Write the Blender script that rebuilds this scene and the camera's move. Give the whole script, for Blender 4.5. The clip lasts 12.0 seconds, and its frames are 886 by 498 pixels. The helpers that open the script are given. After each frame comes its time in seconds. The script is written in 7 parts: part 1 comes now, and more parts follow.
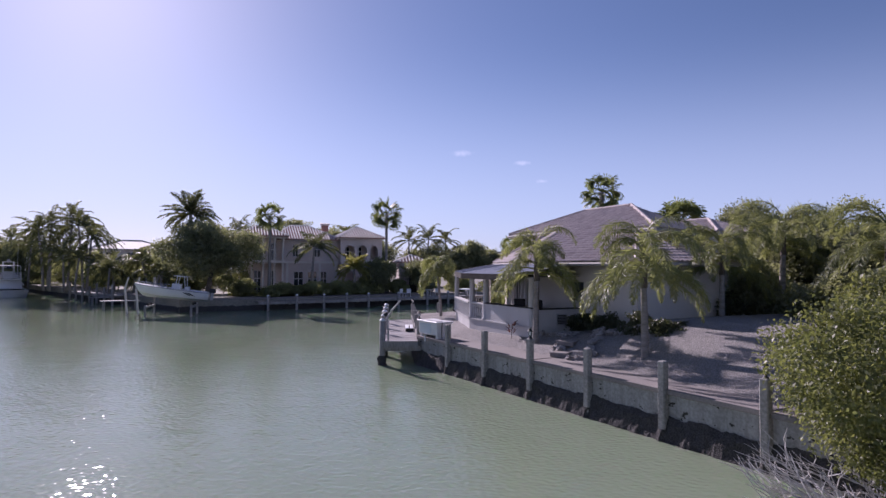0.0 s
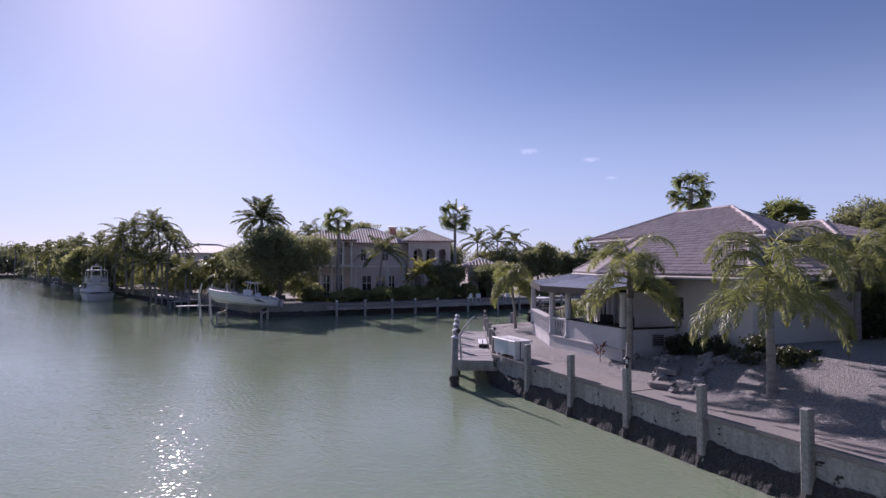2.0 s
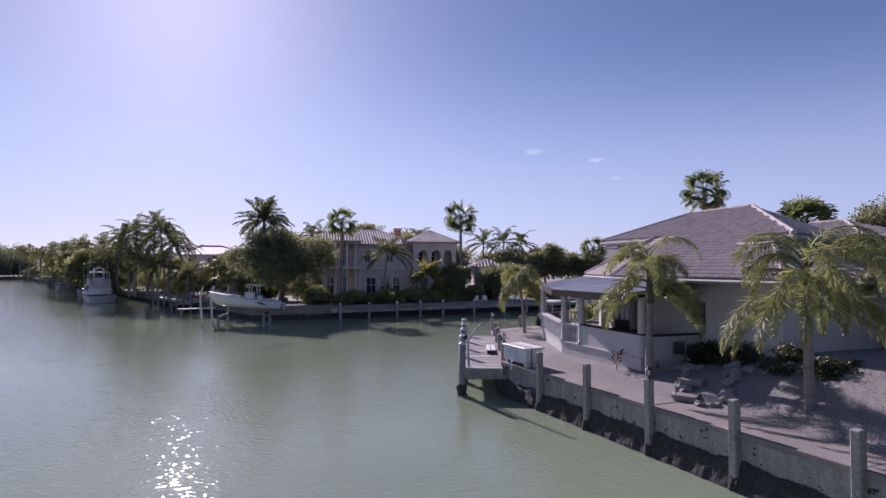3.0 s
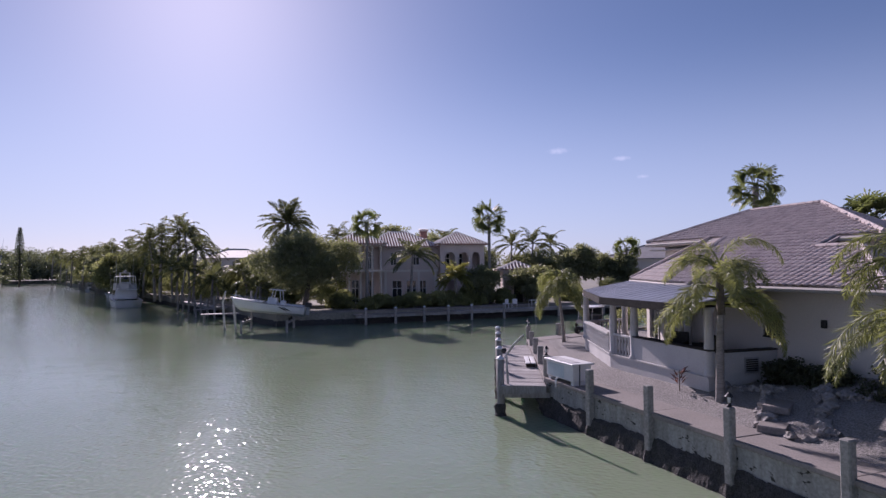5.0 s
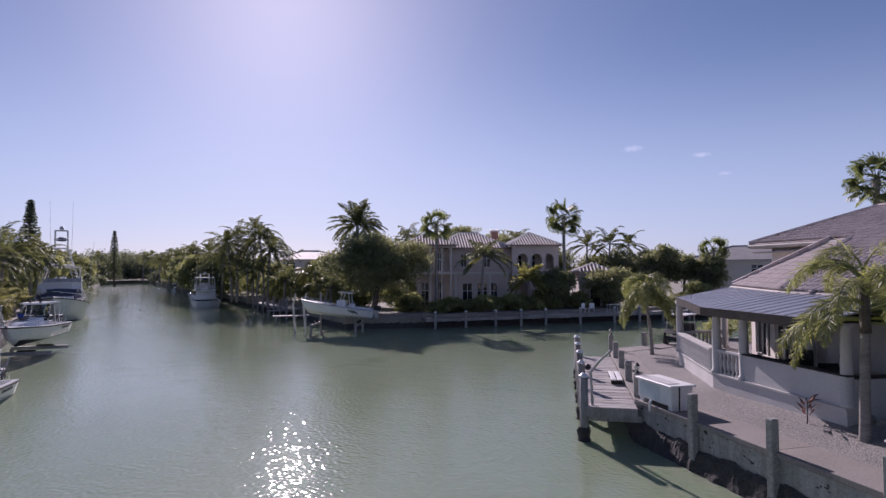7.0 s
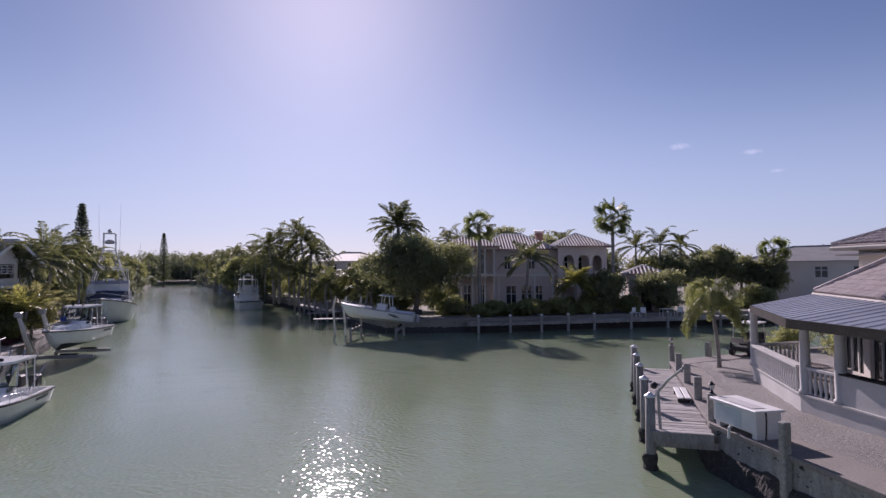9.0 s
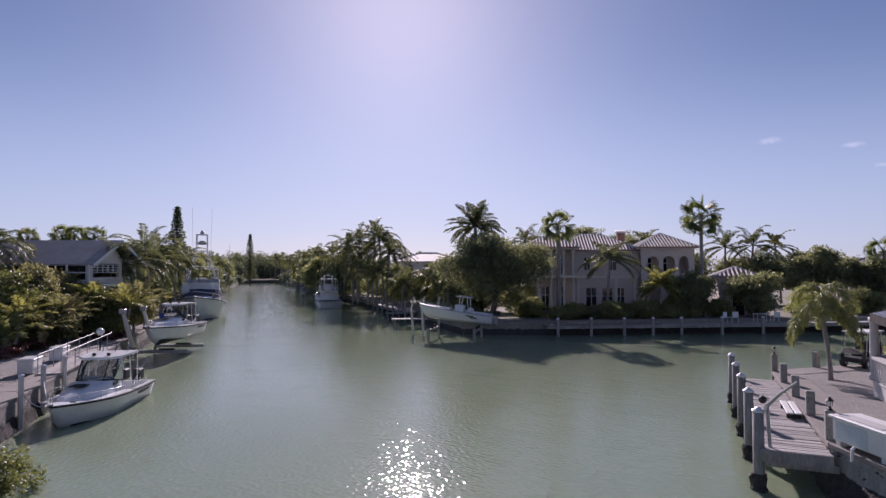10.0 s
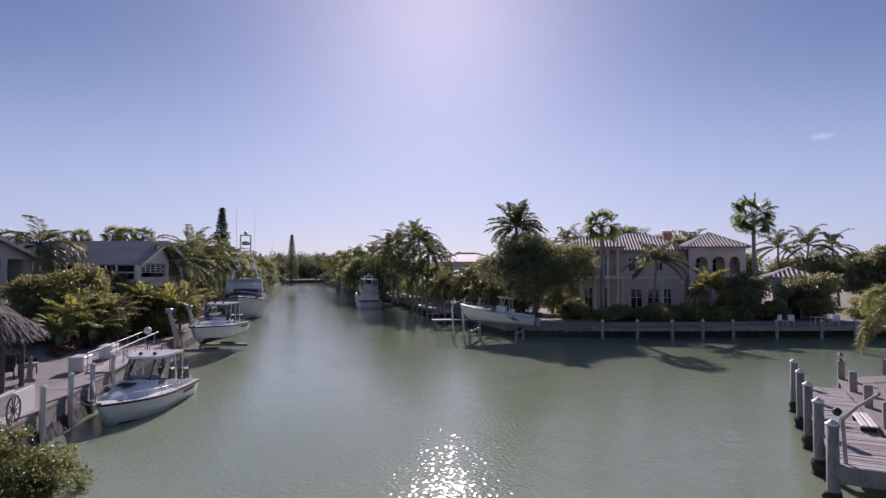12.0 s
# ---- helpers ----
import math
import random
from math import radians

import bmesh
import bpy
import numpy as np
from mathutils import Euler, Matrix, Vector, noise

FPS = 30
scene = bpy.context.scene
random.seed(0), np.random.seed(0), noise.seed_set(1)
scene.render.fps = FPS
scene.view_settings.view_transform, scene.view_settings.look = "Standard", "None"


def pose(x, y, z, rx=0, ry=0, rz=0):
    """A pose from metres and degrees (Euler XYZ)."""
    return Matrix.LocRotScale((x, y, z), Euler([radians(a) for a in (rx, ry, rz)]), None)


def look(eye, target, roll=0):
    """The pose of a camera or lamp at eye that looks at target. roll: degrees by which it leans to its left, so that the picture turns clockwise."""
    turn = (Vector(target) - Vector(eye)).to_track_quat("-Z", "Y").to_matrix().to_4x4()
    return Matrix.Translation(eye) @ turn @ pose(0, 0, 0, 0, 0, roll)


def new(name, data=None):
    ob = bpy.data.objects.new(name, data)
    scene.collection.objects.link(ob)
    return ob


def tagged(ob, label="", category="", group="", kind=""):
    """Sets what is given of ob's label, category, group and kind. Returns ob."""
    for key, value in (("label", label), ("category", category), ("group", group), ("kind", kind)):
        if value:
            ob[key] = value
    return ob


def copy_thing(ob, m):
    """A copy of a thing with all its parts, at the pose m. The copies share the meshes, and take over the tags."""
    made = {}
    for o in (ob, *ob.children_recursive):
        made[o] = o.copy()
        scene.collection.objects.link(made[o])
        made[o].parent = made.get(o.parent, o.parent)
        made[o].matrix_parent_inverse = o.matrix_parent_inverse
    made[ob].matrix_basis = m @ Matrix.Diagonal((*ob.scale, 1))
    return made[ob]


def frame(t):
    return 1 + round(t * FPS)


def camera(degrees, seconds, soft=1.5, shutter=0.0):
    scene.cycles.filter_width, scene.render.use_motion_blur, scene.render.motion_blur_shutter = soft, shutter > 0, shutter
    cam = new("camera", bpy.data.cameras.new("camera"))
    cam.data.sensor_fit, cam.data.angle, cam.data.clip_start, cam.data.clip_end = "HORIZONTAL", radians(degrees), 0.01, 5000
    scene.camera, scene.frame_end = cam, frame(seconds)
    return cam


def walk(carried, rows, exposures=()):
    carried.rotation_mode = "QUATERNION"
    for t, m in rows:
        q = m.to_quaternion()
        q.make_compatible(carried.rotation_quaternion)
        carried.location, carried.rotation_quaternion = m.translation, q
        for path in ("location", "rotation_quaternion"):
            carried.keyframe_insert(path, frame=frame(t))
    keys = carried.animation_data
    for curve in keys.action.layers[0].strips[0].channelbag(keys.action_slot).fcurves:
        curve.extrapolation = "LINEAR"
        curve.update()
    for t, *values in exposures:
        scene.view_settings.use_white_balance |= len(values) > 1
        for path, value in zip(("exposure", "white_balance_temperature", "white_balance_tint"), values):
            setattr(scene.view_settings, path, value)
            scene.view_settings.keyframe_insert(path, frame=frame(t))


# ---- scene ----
cam = camera(73.9, 12.0, 1.45)
PATH = [
    (0, (2.494, 2.877, 4.314), (2.139, 4.845, 4.375), 0.2),
    (0.5, (2.303, 3.353, 4.452), (1.937, 5.318, 4.513), 0.0),
    (1, (2.08, 3.823, 4.601), (1.674, 5.781, 4.662), -0.1),
    (1.5, (1.894, 4.338, 4.742), (1.386, 6.271, 4.801), -0.0),
    (2, (1.708, 4.905, 4.849), (1.133, 6.82, 4.907), -0.0),
    (2.5, (1.523, 5.479, 4.924), (0.936, 7.39, 4.983), -0.0),
    (3, (1.311, 6.0, 4.929), (0.72, 7.91, 4.99), -0.1),
    (5, (0.329, 7.936, 5.126), (-0.341, 9.82, 5.19), -0.5),
    (5.5, (0.138, 8.453, 5.147), (-0.62, 10.303, 5.213), -0.4),
    (6, (-0.052, 8.916, 5.161), (-0.869, 10.741, 5.227), -0.4),
    (6.5, (-0.263, 9.339, 5.187), (-1.119, 11.145, 5.257), -0.4),
    (7, (-0.467, 9.796, 5.257), (-1.357, 11.586, 5.326), -0.4),
    (9, (-1.371, 11.263, 5.396), (-2.384, 12.986, 5.469), -0.4),
    (9.5, (-1.635, 11.413, 5.417), (-2.72, 13.091, 5.492), -0.4),
    (10, (-1.881, 11.415, 5.459), (-3.101, 12.998, 5.534), -0.1),
    (10.5, (-2.088, 11.506, 5.517), (-3.401, 13.013, 5.588), 0.1),
    (11, (-2.222, 11.665, 5.506), (-3.564, 13.147, 5.581), 0.1),
    (11.5, (-2.316, 11.784, 5.487), (-3.655, 13.268, 5.565), -0.0),
    (12, (-2.388, 11.751, 5.474), (-3.709, 13.251, 5.55), -0.0),
]
EXPOSURES = [(0.0, 0.39, 5960, 37), (5.0, 0.27, 6070, 36), (12.0, 0.19, 6280, 33)]
walk(cam, [(t, look(eye, target, roll)) for t, eye, target, roll in PATH], EXPOSURES)

# ---- light ----
SUN_YAW, SUN_UP = 41.8, 27.5
world = bpy.data.worlds.new("world")
scene.world = world
world.use_nodes = True
wn = world.node_tree
sky = wn.nodes.new("ShaderNodeTexSky")
sky.sky_type, sky.sun_disc = "NISHITA", False
sky.sun_elevation, sky.sun_rotation = radians(SUN_UP), radians(-SUN_YAW)
sky.air_density, sky.dust_density, sky.ozone_density, sky.altitude = 0.93, 0.4, 3.6, 0
# pale sea haze that thickens evenly towards the whole horizon
ray_dir = wn.nodes.new("ShaderNodeTexCoord")
split = wn.nodes.new("ShaderNodeSeparateXYZ")
wn.links.new(ray_dir.outputs["Generated"], split.inputs[0])
low = wn.nodes.new("ShaderNodeMapRange")
low.interpolation_type = "SMOOTHERSTEP"
low.inputs[1].default_value, low.inputs[2].default_value, low.inputs[3].default_value, low.inputs[4].default_value = 0.0, 0.4, 0.6, 0.02
wn.links.new(split.outputs["Z"], low.inputs[0])
haze = wn.nodes.new("ShaderNodeMix")
haze.data_type = "RGBA"
haze.inputs[7].default_value = (7.6, 9.2, 11.6, 1)
wn.links.new(low.outputs[0], haze.inputs[0])
wn.links.new(sky.outputs[0], haze.inputs[6])
# three thin wisps of cloud, low over the corner house
skyward = haze.outputs[2]
for way, wide, high in (((-0.1424, 0.9713, 0.1903), 0.022, 0.006), ((-0.0448, 0.9838, 0.1734), 0.017, 0.0045), ((-0.0119, 0.9897, 0.1428), 0.011, 0.004)):
    off = wn.nodes.new("ShaderNodeVectorMath")
    off.operation = "SUBTRACT"
    off.inputs[1].default_value = way
    wn.links.new(ray_dir.outputs["Generated"], off.inputs[0])
    fit_size = wn.nodes.new("ShaderNodeVectorMath")
    fit_size.operation = "MULTIPLY"
    fit_size.inputs[1].default_value = (1 / wide, 1 / wide, 1 / high)
    wn.links.new(off.outputs[0], fit_size.inputs[0])
    size = wn.nodes.new("ShaderNodeVectorMath")
    size.operation = "LENGTH"
    wn.links.new(fit_size.outputs[0], size.inputs[0])
    ragged = wn.nodes.new("ShaderNodeTexNoise")
    ragged.inputs["Scale"].default_value, ragged.inputs["Detail"].default_value = 90.0, 4.0
    wn.links.new(ray_dir.outputs["Generated"], ragged.inputs["Vector"])
    far_out = wn.nodes.new("ShaderNodeMath")
    far_out.operation = "MULTIPLY_ADD"
    far_out.inputs[1].default_value = 1.6
    wn.links.new(ragged.outputs["Fac"], far_out.inputs[0])
    wn.links.new(size.outputs["Value"], far_out.inputs[2])
    thick = wn.nodes.new("ShaderNodeMapRange")
    thick.interpolation_type = "SMOOTHSTEP"
    thick.inputs[1].default_value, thick.inputs[2].default_value, thick.inputs[3].default_value, thick.inputs[4].default_value = 0.7, 1.8, 0.4, 0.0
    wn.links.new(far_out.outputs[0], thick.inputs[0])
    wisp = wn.nodes.new("ShaderNodeMix")
    wisp.data_type = "RGBA"
    wisp.inputs[7].default_value = (10.5, 11.5, 13.5, 1)
    wn.links.new(thick.outputs[0], wisp.inputs[0])
    wn.links.new(skyward, wisp.inputs[6])
    skyward = wisp.outputs[2]
wn.links.new(skyward, wn.nodes["Background"].inputs[0])
wn.nodes["Background"].inputs[1].default_value = 0.058
sun = new("sun", bpy.data.lights.new("sun", "SUN"))
sun.data.energy, sun.data.angle, sun.data.color = 4.6, radians(0.53), (1.0, 0.94, 0.86)
to_sun = Vector((-math.sin(radians(SUN_YAW)) * math.cos(radians(SUN_UP)), math.cos(radians(SUN_YAW)) * math.cos(radians(SUN_UP)), math.sin(radians(SUN_UP))))
sun.matrix_world = look(to_sun * 50, (0, 0, 0))


# ---- materials ----
def tint(nt, fac, stops):
    ramp = nt.nodes.new("ShaderNodeValToRGB")
    ramp.color_ramp.elements[0].position, ramp.color_ramp.elements[0].color = stops[0][0], (*stops[0][1], 1)
    ramp.color_ramp.elements[1].position, ramp.color_ramp.elements[1].color = stops[-1][0], (*stops[-1][1], 1)
    for p, c in stops[1:-1]:
        ramp.color_ramp.elements.new(p).color = (*c, 1)
    nt.links.new(fac, ramp.inputs[0])
    return ramp.outputs[0]


def grain(nt, scale, detail=4.0, stretch=(1, 1, 1), rough=0.55):
    geo = nt.nodes.new("ShaderNodeNewGeometry")
    mp = nt.nodes.new("ShaderNodeMapping")
    mp.inputs["Scale"].default_value = stretch
    nz = nt.nodes.new("ShaderNodeTexNoise")
    nz.inputs["Scale"].default_value, nz.inputs["Detail"].default_value, nz.inputs["Roughness"].default_value = scale, detail, rough
    nt.links.new(geo.outputs["Position"], mp.inputs[0])
    nt.links.new(mp.outputs[0], nz.inputs["Vector"])
    return nz.outputs["Fac"]


def blend(nt, a, b, fac, mode="MIX"):
    mx = nt.nodes.new("ShaderNodeMix")
    mx.data_type, mx.blend_type = "RGBA", mode
    if isinstance(fac, float):
        mx.inputs[0].default_value = fac
    else:
        nt.links.new(fac, mx.inputs[0])
    nt.links.new(a, mx.inputs[6])
    nt.links.new(b, mx.inputs[7])
    return mx.outputs[2]


def surface(name, dark, light, scale=2.0, fine=30.0, rough=0.7, bump=0.2, metal=0.0, stretch=(1, 1, 1), vary="", stain=0.35, depth=0.02):
    """A surface with large stains, fine grain and relief; vary: 'object' or 'island' gives each piece its own shade."""
    m = bpy.data.materials.new(name)
    m.use_nodes = True
    nt = m.node_tree
    bs = nt.nodes["Principled BSDF"]
    mid = tuple((a + b) / 2 for a, b in zip(dark, light))
    big = tint(nt, grain(nt, scale, 5, stretch), [(0.3, dark), (0.5, mid), (0.7, light)])
    small_fac = grain(nt, fine, 6, stretch)
    small = tint(nt, small_fac, [(0.35, tuple(c * 0.7 for c in dark)), (0.65, tuple(min(1, c * 1.12) for c in light))])
    col = blend(nt, big, small, stain)
    if vary:
        if vary == "object":
            out = nt.nodes.new("ShaderNodeObjectInfo").outputs["Random"]
        else:
            out = nt.nodes.new("ShaderNodeNewGeometry").outputs["Random Per Island"]
        col = blend(nt, col, tint(nt, out, [(0.0, (0.7, 0.68, 0.68)), (0.5, (0.95, 0.93, 0.92)), (1.0, (1.0, 1.0, 1.0))]), 0.8, "MULTIPLY")
    nt.links.new(col, bs.inputs["Base Color"])
    bs.inputs["Roughness"].default_value, bs.inputs["Metallic"].default_value = rough, metal
    if bump:
        bp = nt.nodes.new("ShaderNodeBump")
        bp.inputs["Strength"].default_value, bp.inputs["Distance"].default_value = bump, depth
        nt.links.new(small_fac, bp.inputs["Height"])
        nt.links.new(bp.outputs[0], bs.inputs["Normal"])
    return m


def foliage(name, dark, light, glow=0.35, gloss=0.25, scale=0.5):
    """Leaves: each its own shade, some light passing through."""
    m = bpy.data.materials.new(name)
    m.use_nodes = True
    nt = m.node_tree
    bs = nt.nodes["Principled BSDF"]
    mid = tuple((a + b) / 2 for a, b in zip(dark, light))
    one = tint(nt, nt.nodes.new("ShaderNodeNewGeometry").outputs["Random Per Island"], [(0.0, dark), (0.6, mid), (1.0, light)])
    two = tint(nt, grain(nt, scale, 3), [(0.35, dark), (0.65, light)])
    col = blend(nt, one, two, 0.45)
    nt.links.new(col, bs.inputs["Base Color"])
    bs.inputs["Roughness"].default_value = 0.48
    bs.inputs["Specular IOR Level"].default_value = gloss * 2
    tr = nt.nodes.new("ShaderNodeBsdfTranslucent")
    warm = nt.nodes.new("ShaderNodeMix")
    warm.data_type, warm.blend_type = "RGBA", "MULTIPLY"
    warm.inputs[0].default_value = 1.0
    warm.inputs[7].default_value = (1.4, 1.4, 0.85, 1)
    nt.links.new(col, warm.inputs[6])
    nt.links.new(warm.outputs[2], tr.inputs[0])
    mx = nt.nodes.new("ShaderNodeMixShader")
    mx.inputs[0].default_value = glow
    nt.links.new(bs.outputs[0], mx.inputs[1])
    nt.links.new(tr.outputs[0], mx.inputs[2])
    nt.links.new(mx.outputs[0], nt.nodes["Material Output"].inputs[0])
    return m


def clear_glass(name, colour=(0.85, 0.9, 0.92), rough=0.03):
    m = bpy.data.materials.new(name)
    m.use_nodes = True
    bs = m.node_tree.nodes["Principled BSDF"]
    bs.inputs["Base Color"].default_value = (*colour, 1)
    bs.inputs["Roughness"].default_value, bs.inputs["Transmission Weight"].default_value, bs.inputs["IOR"].default_value = rough, 1.0, 1.3
    return m


def sea():
    m = bpy.data.materials.new("canal_water")
    m.use_nodes = True
    nt = m.node_tree
    bs = nt.nodes["Principled BSDF"]
    patch = tint(nt, grain(nt, 0.06, 4), [(0.3, (0.21, 0.265, 0.17)), (0.5, (0.235, 0.29, 0.195)), (0.7, (0.255, 0.31, 0.215))])
    weed = tint(nt, grain(nt, 0.22, 3, (1, 1, 1)), [(0.62, (1, 1, 1)), (0.72, (0.86, 0.9, 0.84))])
    nt.links.new(blend(nt, patch, weed, 1.0, "MULTIPLY"), bs.inputs["Base Color"])
    bs.inputs["Roughness"].default_value, bs.inputs["IOR"].default_value = 0.05, 1.33
    bs.inputs["Subsurface Weight"].default_value, bs.inputs["Subsurface Scale"].default_value = 0.85, 0.5
    bs.inputs["Subsurface Radius"].default_value = (0.7, 1.0, 0.75)
    swell, ripple, calm = grain(nt, 0.9, 1, (1.0, 1.5, 1)), grain(nt, 6.4, 0.4, (1.0, 1.25, 1), 0.4), grain(nt, 0.05, 2)
    wind = nt.nodes.new("ShaderNodeMapRange")
    wind.inputs[1].default_value, wind.inputs[2].default_value, wind.inputs[3].default_value, wind.inputs[4].default_value = 0.35, 0.65, 0.5, 1.0
    nt.links.new(calm, wind.inputs[0])
    b1 = nt.nodes.new("ShaderNodeBump")
    b1.inputs["Strength"].default_value, b1.inputs["Distance"].default_value = 1.0, 0.013
    nt.links.new(swell, b1.inputs["Height"])
    b2 = nt.nodes.new("ShaderNodeBump")
    b2.inputs["Distance"].default_value = 0.022
    nt.links.new(wind.outputs[0], b2.inputs["Strength"])
    nt.links.new(ripple, b2.inputs["Height"])
    nt.links.new(b1.outputs[0], b2.inputs["Normal"])
    nt.links.new(b2.outputs[0], bs.inputs["Normal"])
    return m


M_WATER = sea()
M_GRAVEL = surface("coral_gravel", (0.2, 0.185, 0.172), (0.36, 0.338, 0.32), 1.0, 26, 0.95, 1.0, stain=0.8, depth=0.06)
M_EARTH = surface("dry_sandy_earth", (0.17, 0.16, 0.125), (0.32, 0.3, 0.245), 0.3, 6, 0.95, 0.5)
M_CONCRETE = surface("seawall_concrete", (0.2, 0.2, 0.185), (0.36, 0.35, 0.325), 1.1, 14, 0.88, 0.35, stain=0.45)


def stained_panel():
    """Old cast concrete: pale, streaked, with dark spalled holes."""
    m = surface("old_wall_panel", (0.27, 0.27, 0.25), (0.42, 0.41, 0.385), 1.3, 14, 0.9, 0.35, stain=0.4)
    nt = m.node_tree
    bs = nt.nodes["Principled BSDF"]
    base = bs.inputs["Base Color"].links[0].from_socket
    holes = tint(nt, grain(nt, 3.4, 2.5, (1, 1, 1.9), 0.6), [(0.625, (1, 1, 1)), (0.655, (0.14, 0.13, 0.12))])
    runs = tint(nt, grain(nt, 5.0, 3, (1, 1, 0.12)), [(0.4, (0.72, 0.71, 0.68)), (0.58, (1, 1, 1))])
    nt.links.new(blend(nt, blend(nt, base, holes, 1.0, "MULTIPLY"), runs, 0.7, "MULTIPLY"), bs.inputs["Base Color"])
    return m


M_PANEL = stained_panel()
M_CREAMROOF = surface("cream_metal_roof", (0.46, 0.43, 0.38), (0.6, 0.56, 0.5), 1.0, 20, 0.7, 0.1, stretch=(3, 3, 1))
M_WALK = surface("walkway_concrete", (0.2, 0.18, 0.165), (0.29, 0.26, 0.24), 0.8, 18, 0.9, 0.25)
M_CRUST = surface("oyster_crust", (0.018, 0.017, 0.016), (0.1, 0.094, 0.09), 7, 30, 0.9, 1.0, stain=0.6, depth=0.06)
M_PILE = surface("weathered_pile", (0.2, 0.19, 0.17), (0.4, 0.38, 0.35), 1.5, 16, 0.85, 0.4, stretch=(1, 1, 0.25))
M_PLANK = surface("grey_plank", (0.3, 0.28, 0.27), (0.52, 0.5, 0.48), 1.0, 22, 0.85, 0.4, stretch=(0.35, 3, 1), vary="object")
M_STUCCO = surface("cream_stucco", (0.66, 0.61, 0.56), (0.74, 0.69, 0.63), 0.5, 45, 0.9, 0.25, stain=0.3, depth=0.008)
M_WHITE = surface("white_paint", (0.7, 0.69, 0.67), (0.8, 0.79, 0.77), 1.5, 30, 0.5, 0.06, stain=0.2)
M_RAIL = surface("weathered_white_paint", (0.5, 0.485, 0.47), (0.6, 0.585, 0.565), 1.2, 30, 0.6, 0.08, stain=0.3)
M_GELCOAT = surface("white_gelcoat", (0.72, 0.73, 0.73), (0.8, 0.81, 0.81), 0.8, 20, 0.22, 0.02, stain=0.15)
M_HULL = surface("pale_hull", (0.6, 0.62, 0.62), (0.72, 0.73, 0.72), 0.7, 12, 0.25, 0.02, stain=0.2)
M_ANTIFOUL = surface("dark_bottom_paint", (0.02, 0.025, 0.035), (0.06, 0.065, 0.075), 2, 16, 0.7, 0.2)
M_NAVY = surface("navy_canvas", (0.045, 0.05, 0.085), (0.09, 0.095, 0.15), 2, 50, 0.85, 0.2)
M_TILE = surface("rose_tile", (0.4, 0.335, 0.32), (0.58, 0.5, 0.475), 2.2, 20, 0.75, 0.25, vary="object", stain=0.4)
M_TILES = surface("rose_tiles", (0.4, 0.335, 0.32), (0.58, 0.5, 0.475), 2.2, 20, 0.75, 0.25, vary="island", stain=0.4)
M_BARREL = surface("barrel_tile", (0.6, 0.53, 0.48), (0.82, 0.76, 0.71), 1.2, 12, 0.7, 0.2, vary="island")
M_METAL = surface("blue_grey_metal_roof", (0.3, 0.31, 0.35), (0.42, 0.43, 0.47), 0.9, 25, 0.42, 0.06, 0.55, stain=0.25)
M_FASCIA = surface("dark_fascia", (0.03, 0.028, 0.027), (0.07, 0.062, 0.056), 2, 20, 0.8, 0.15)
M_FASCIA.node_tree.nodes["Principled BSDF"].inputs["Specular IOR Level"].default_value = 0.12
M_PORCH_SHADE = surface("porch_shade", (0.012, 0.012, 0.014), (0.03, 0.03, 0.032), 1, 10, 0.3, 0.0)
M_PANE = surface("window_pane", (0.02, 0.024, 0.028), (0.035, 0.04, 0.045), 1, 8, 0.08, 0.0)
M_VILLA = surface("ochre_stucco", (0.58, 0.5, 0.46), (0.72, 0.63, 0.58), 0.4, 30, 0.92, 0.3)
M_STONE = surface("coral_stone", (0.2, 0.185, 0.172), (0.43, 0.405, 0.38), 2.5, 12, 0.95, 0.9, depth=0.04)
M_GREYROOF = surface("grey_shingle_roof", (0.27, 0.255, 0.25), (0.38, 0.365, 0.36), 0.8, 18, 0.9, 0.4)
M_THATCH = surface("palm_thatch", (0.16, 0.14, 0.13), (0.36, 0.32, 0.3), 2.0, 26, 0.95, 0.9, stretch=(1, 1, 0.2), depth=0.05)
M_BARK = surface("palm_trunk", (0.17, 0.155, 0.14), (0.36, 0.33, 0.3), 2.5, 20, 0.9, 0.5, stretch=(0.4, 0.4, 3))
M_BROWN = surface("dark_bark", (0.06, 0.05, 0.04), (0.17, 0.14, 0.11), 2, 18, 0.95, 0.6)
M_TWIG = surface("dead_twig", (0.36, 0.345, 0.335), (0.58, 0.56, 0.54), 4, 30, 0.9, 0.3)
M_CHROME = surface("polished_tube", (0.55, 0.56, 0.58), (0.72, 0.73, 0.75), 2, 30, 0.2, 0.0, 0.9, stain=0.1)
M_ALLOY = surface("dull_alloy", (0.34, 0.34, 0.35), (0.52, 0.52, 0.53), 2, 25, 0.5, 0.1, 0.6)
M_BLACK = surface("black_rubber", (0.012, 0.012, 0.013), (0.035, 0.035, 0.037), 2, 30, 0.6, 0.1)
M_BLUE = surface("blue_plastic", (0.02, 0.05, 0.22), (0.04, 0.09, 0.32), 2, 30, 0.45, 0.0)
M_AQUA = surface("pale_aqua_panel", (0.5, 0.58, 0.6), (0.62, 0.69, 0.7), 1, 25, 0.6, 0.1)
M_SCREEN = clear_glass("smoked_screen", (0.55, 0.6, 0.62))
M_GLOBE = surface("frosted_globe", (0.75, 0.74, 0.72), (0.85, 0.84, 0.82), 2, 20, 0.35, 0.0)
M_QUEEN = foliage("queen_palm_leaf", (0.125, 0.145, 0.075), (0.34, 0.355, 0.17), 0.52)
M_COCO = foliage("coconut_leaf", (0.1, 0.115, 0.065), (0.22, 0.23, 0.125), 0.42)
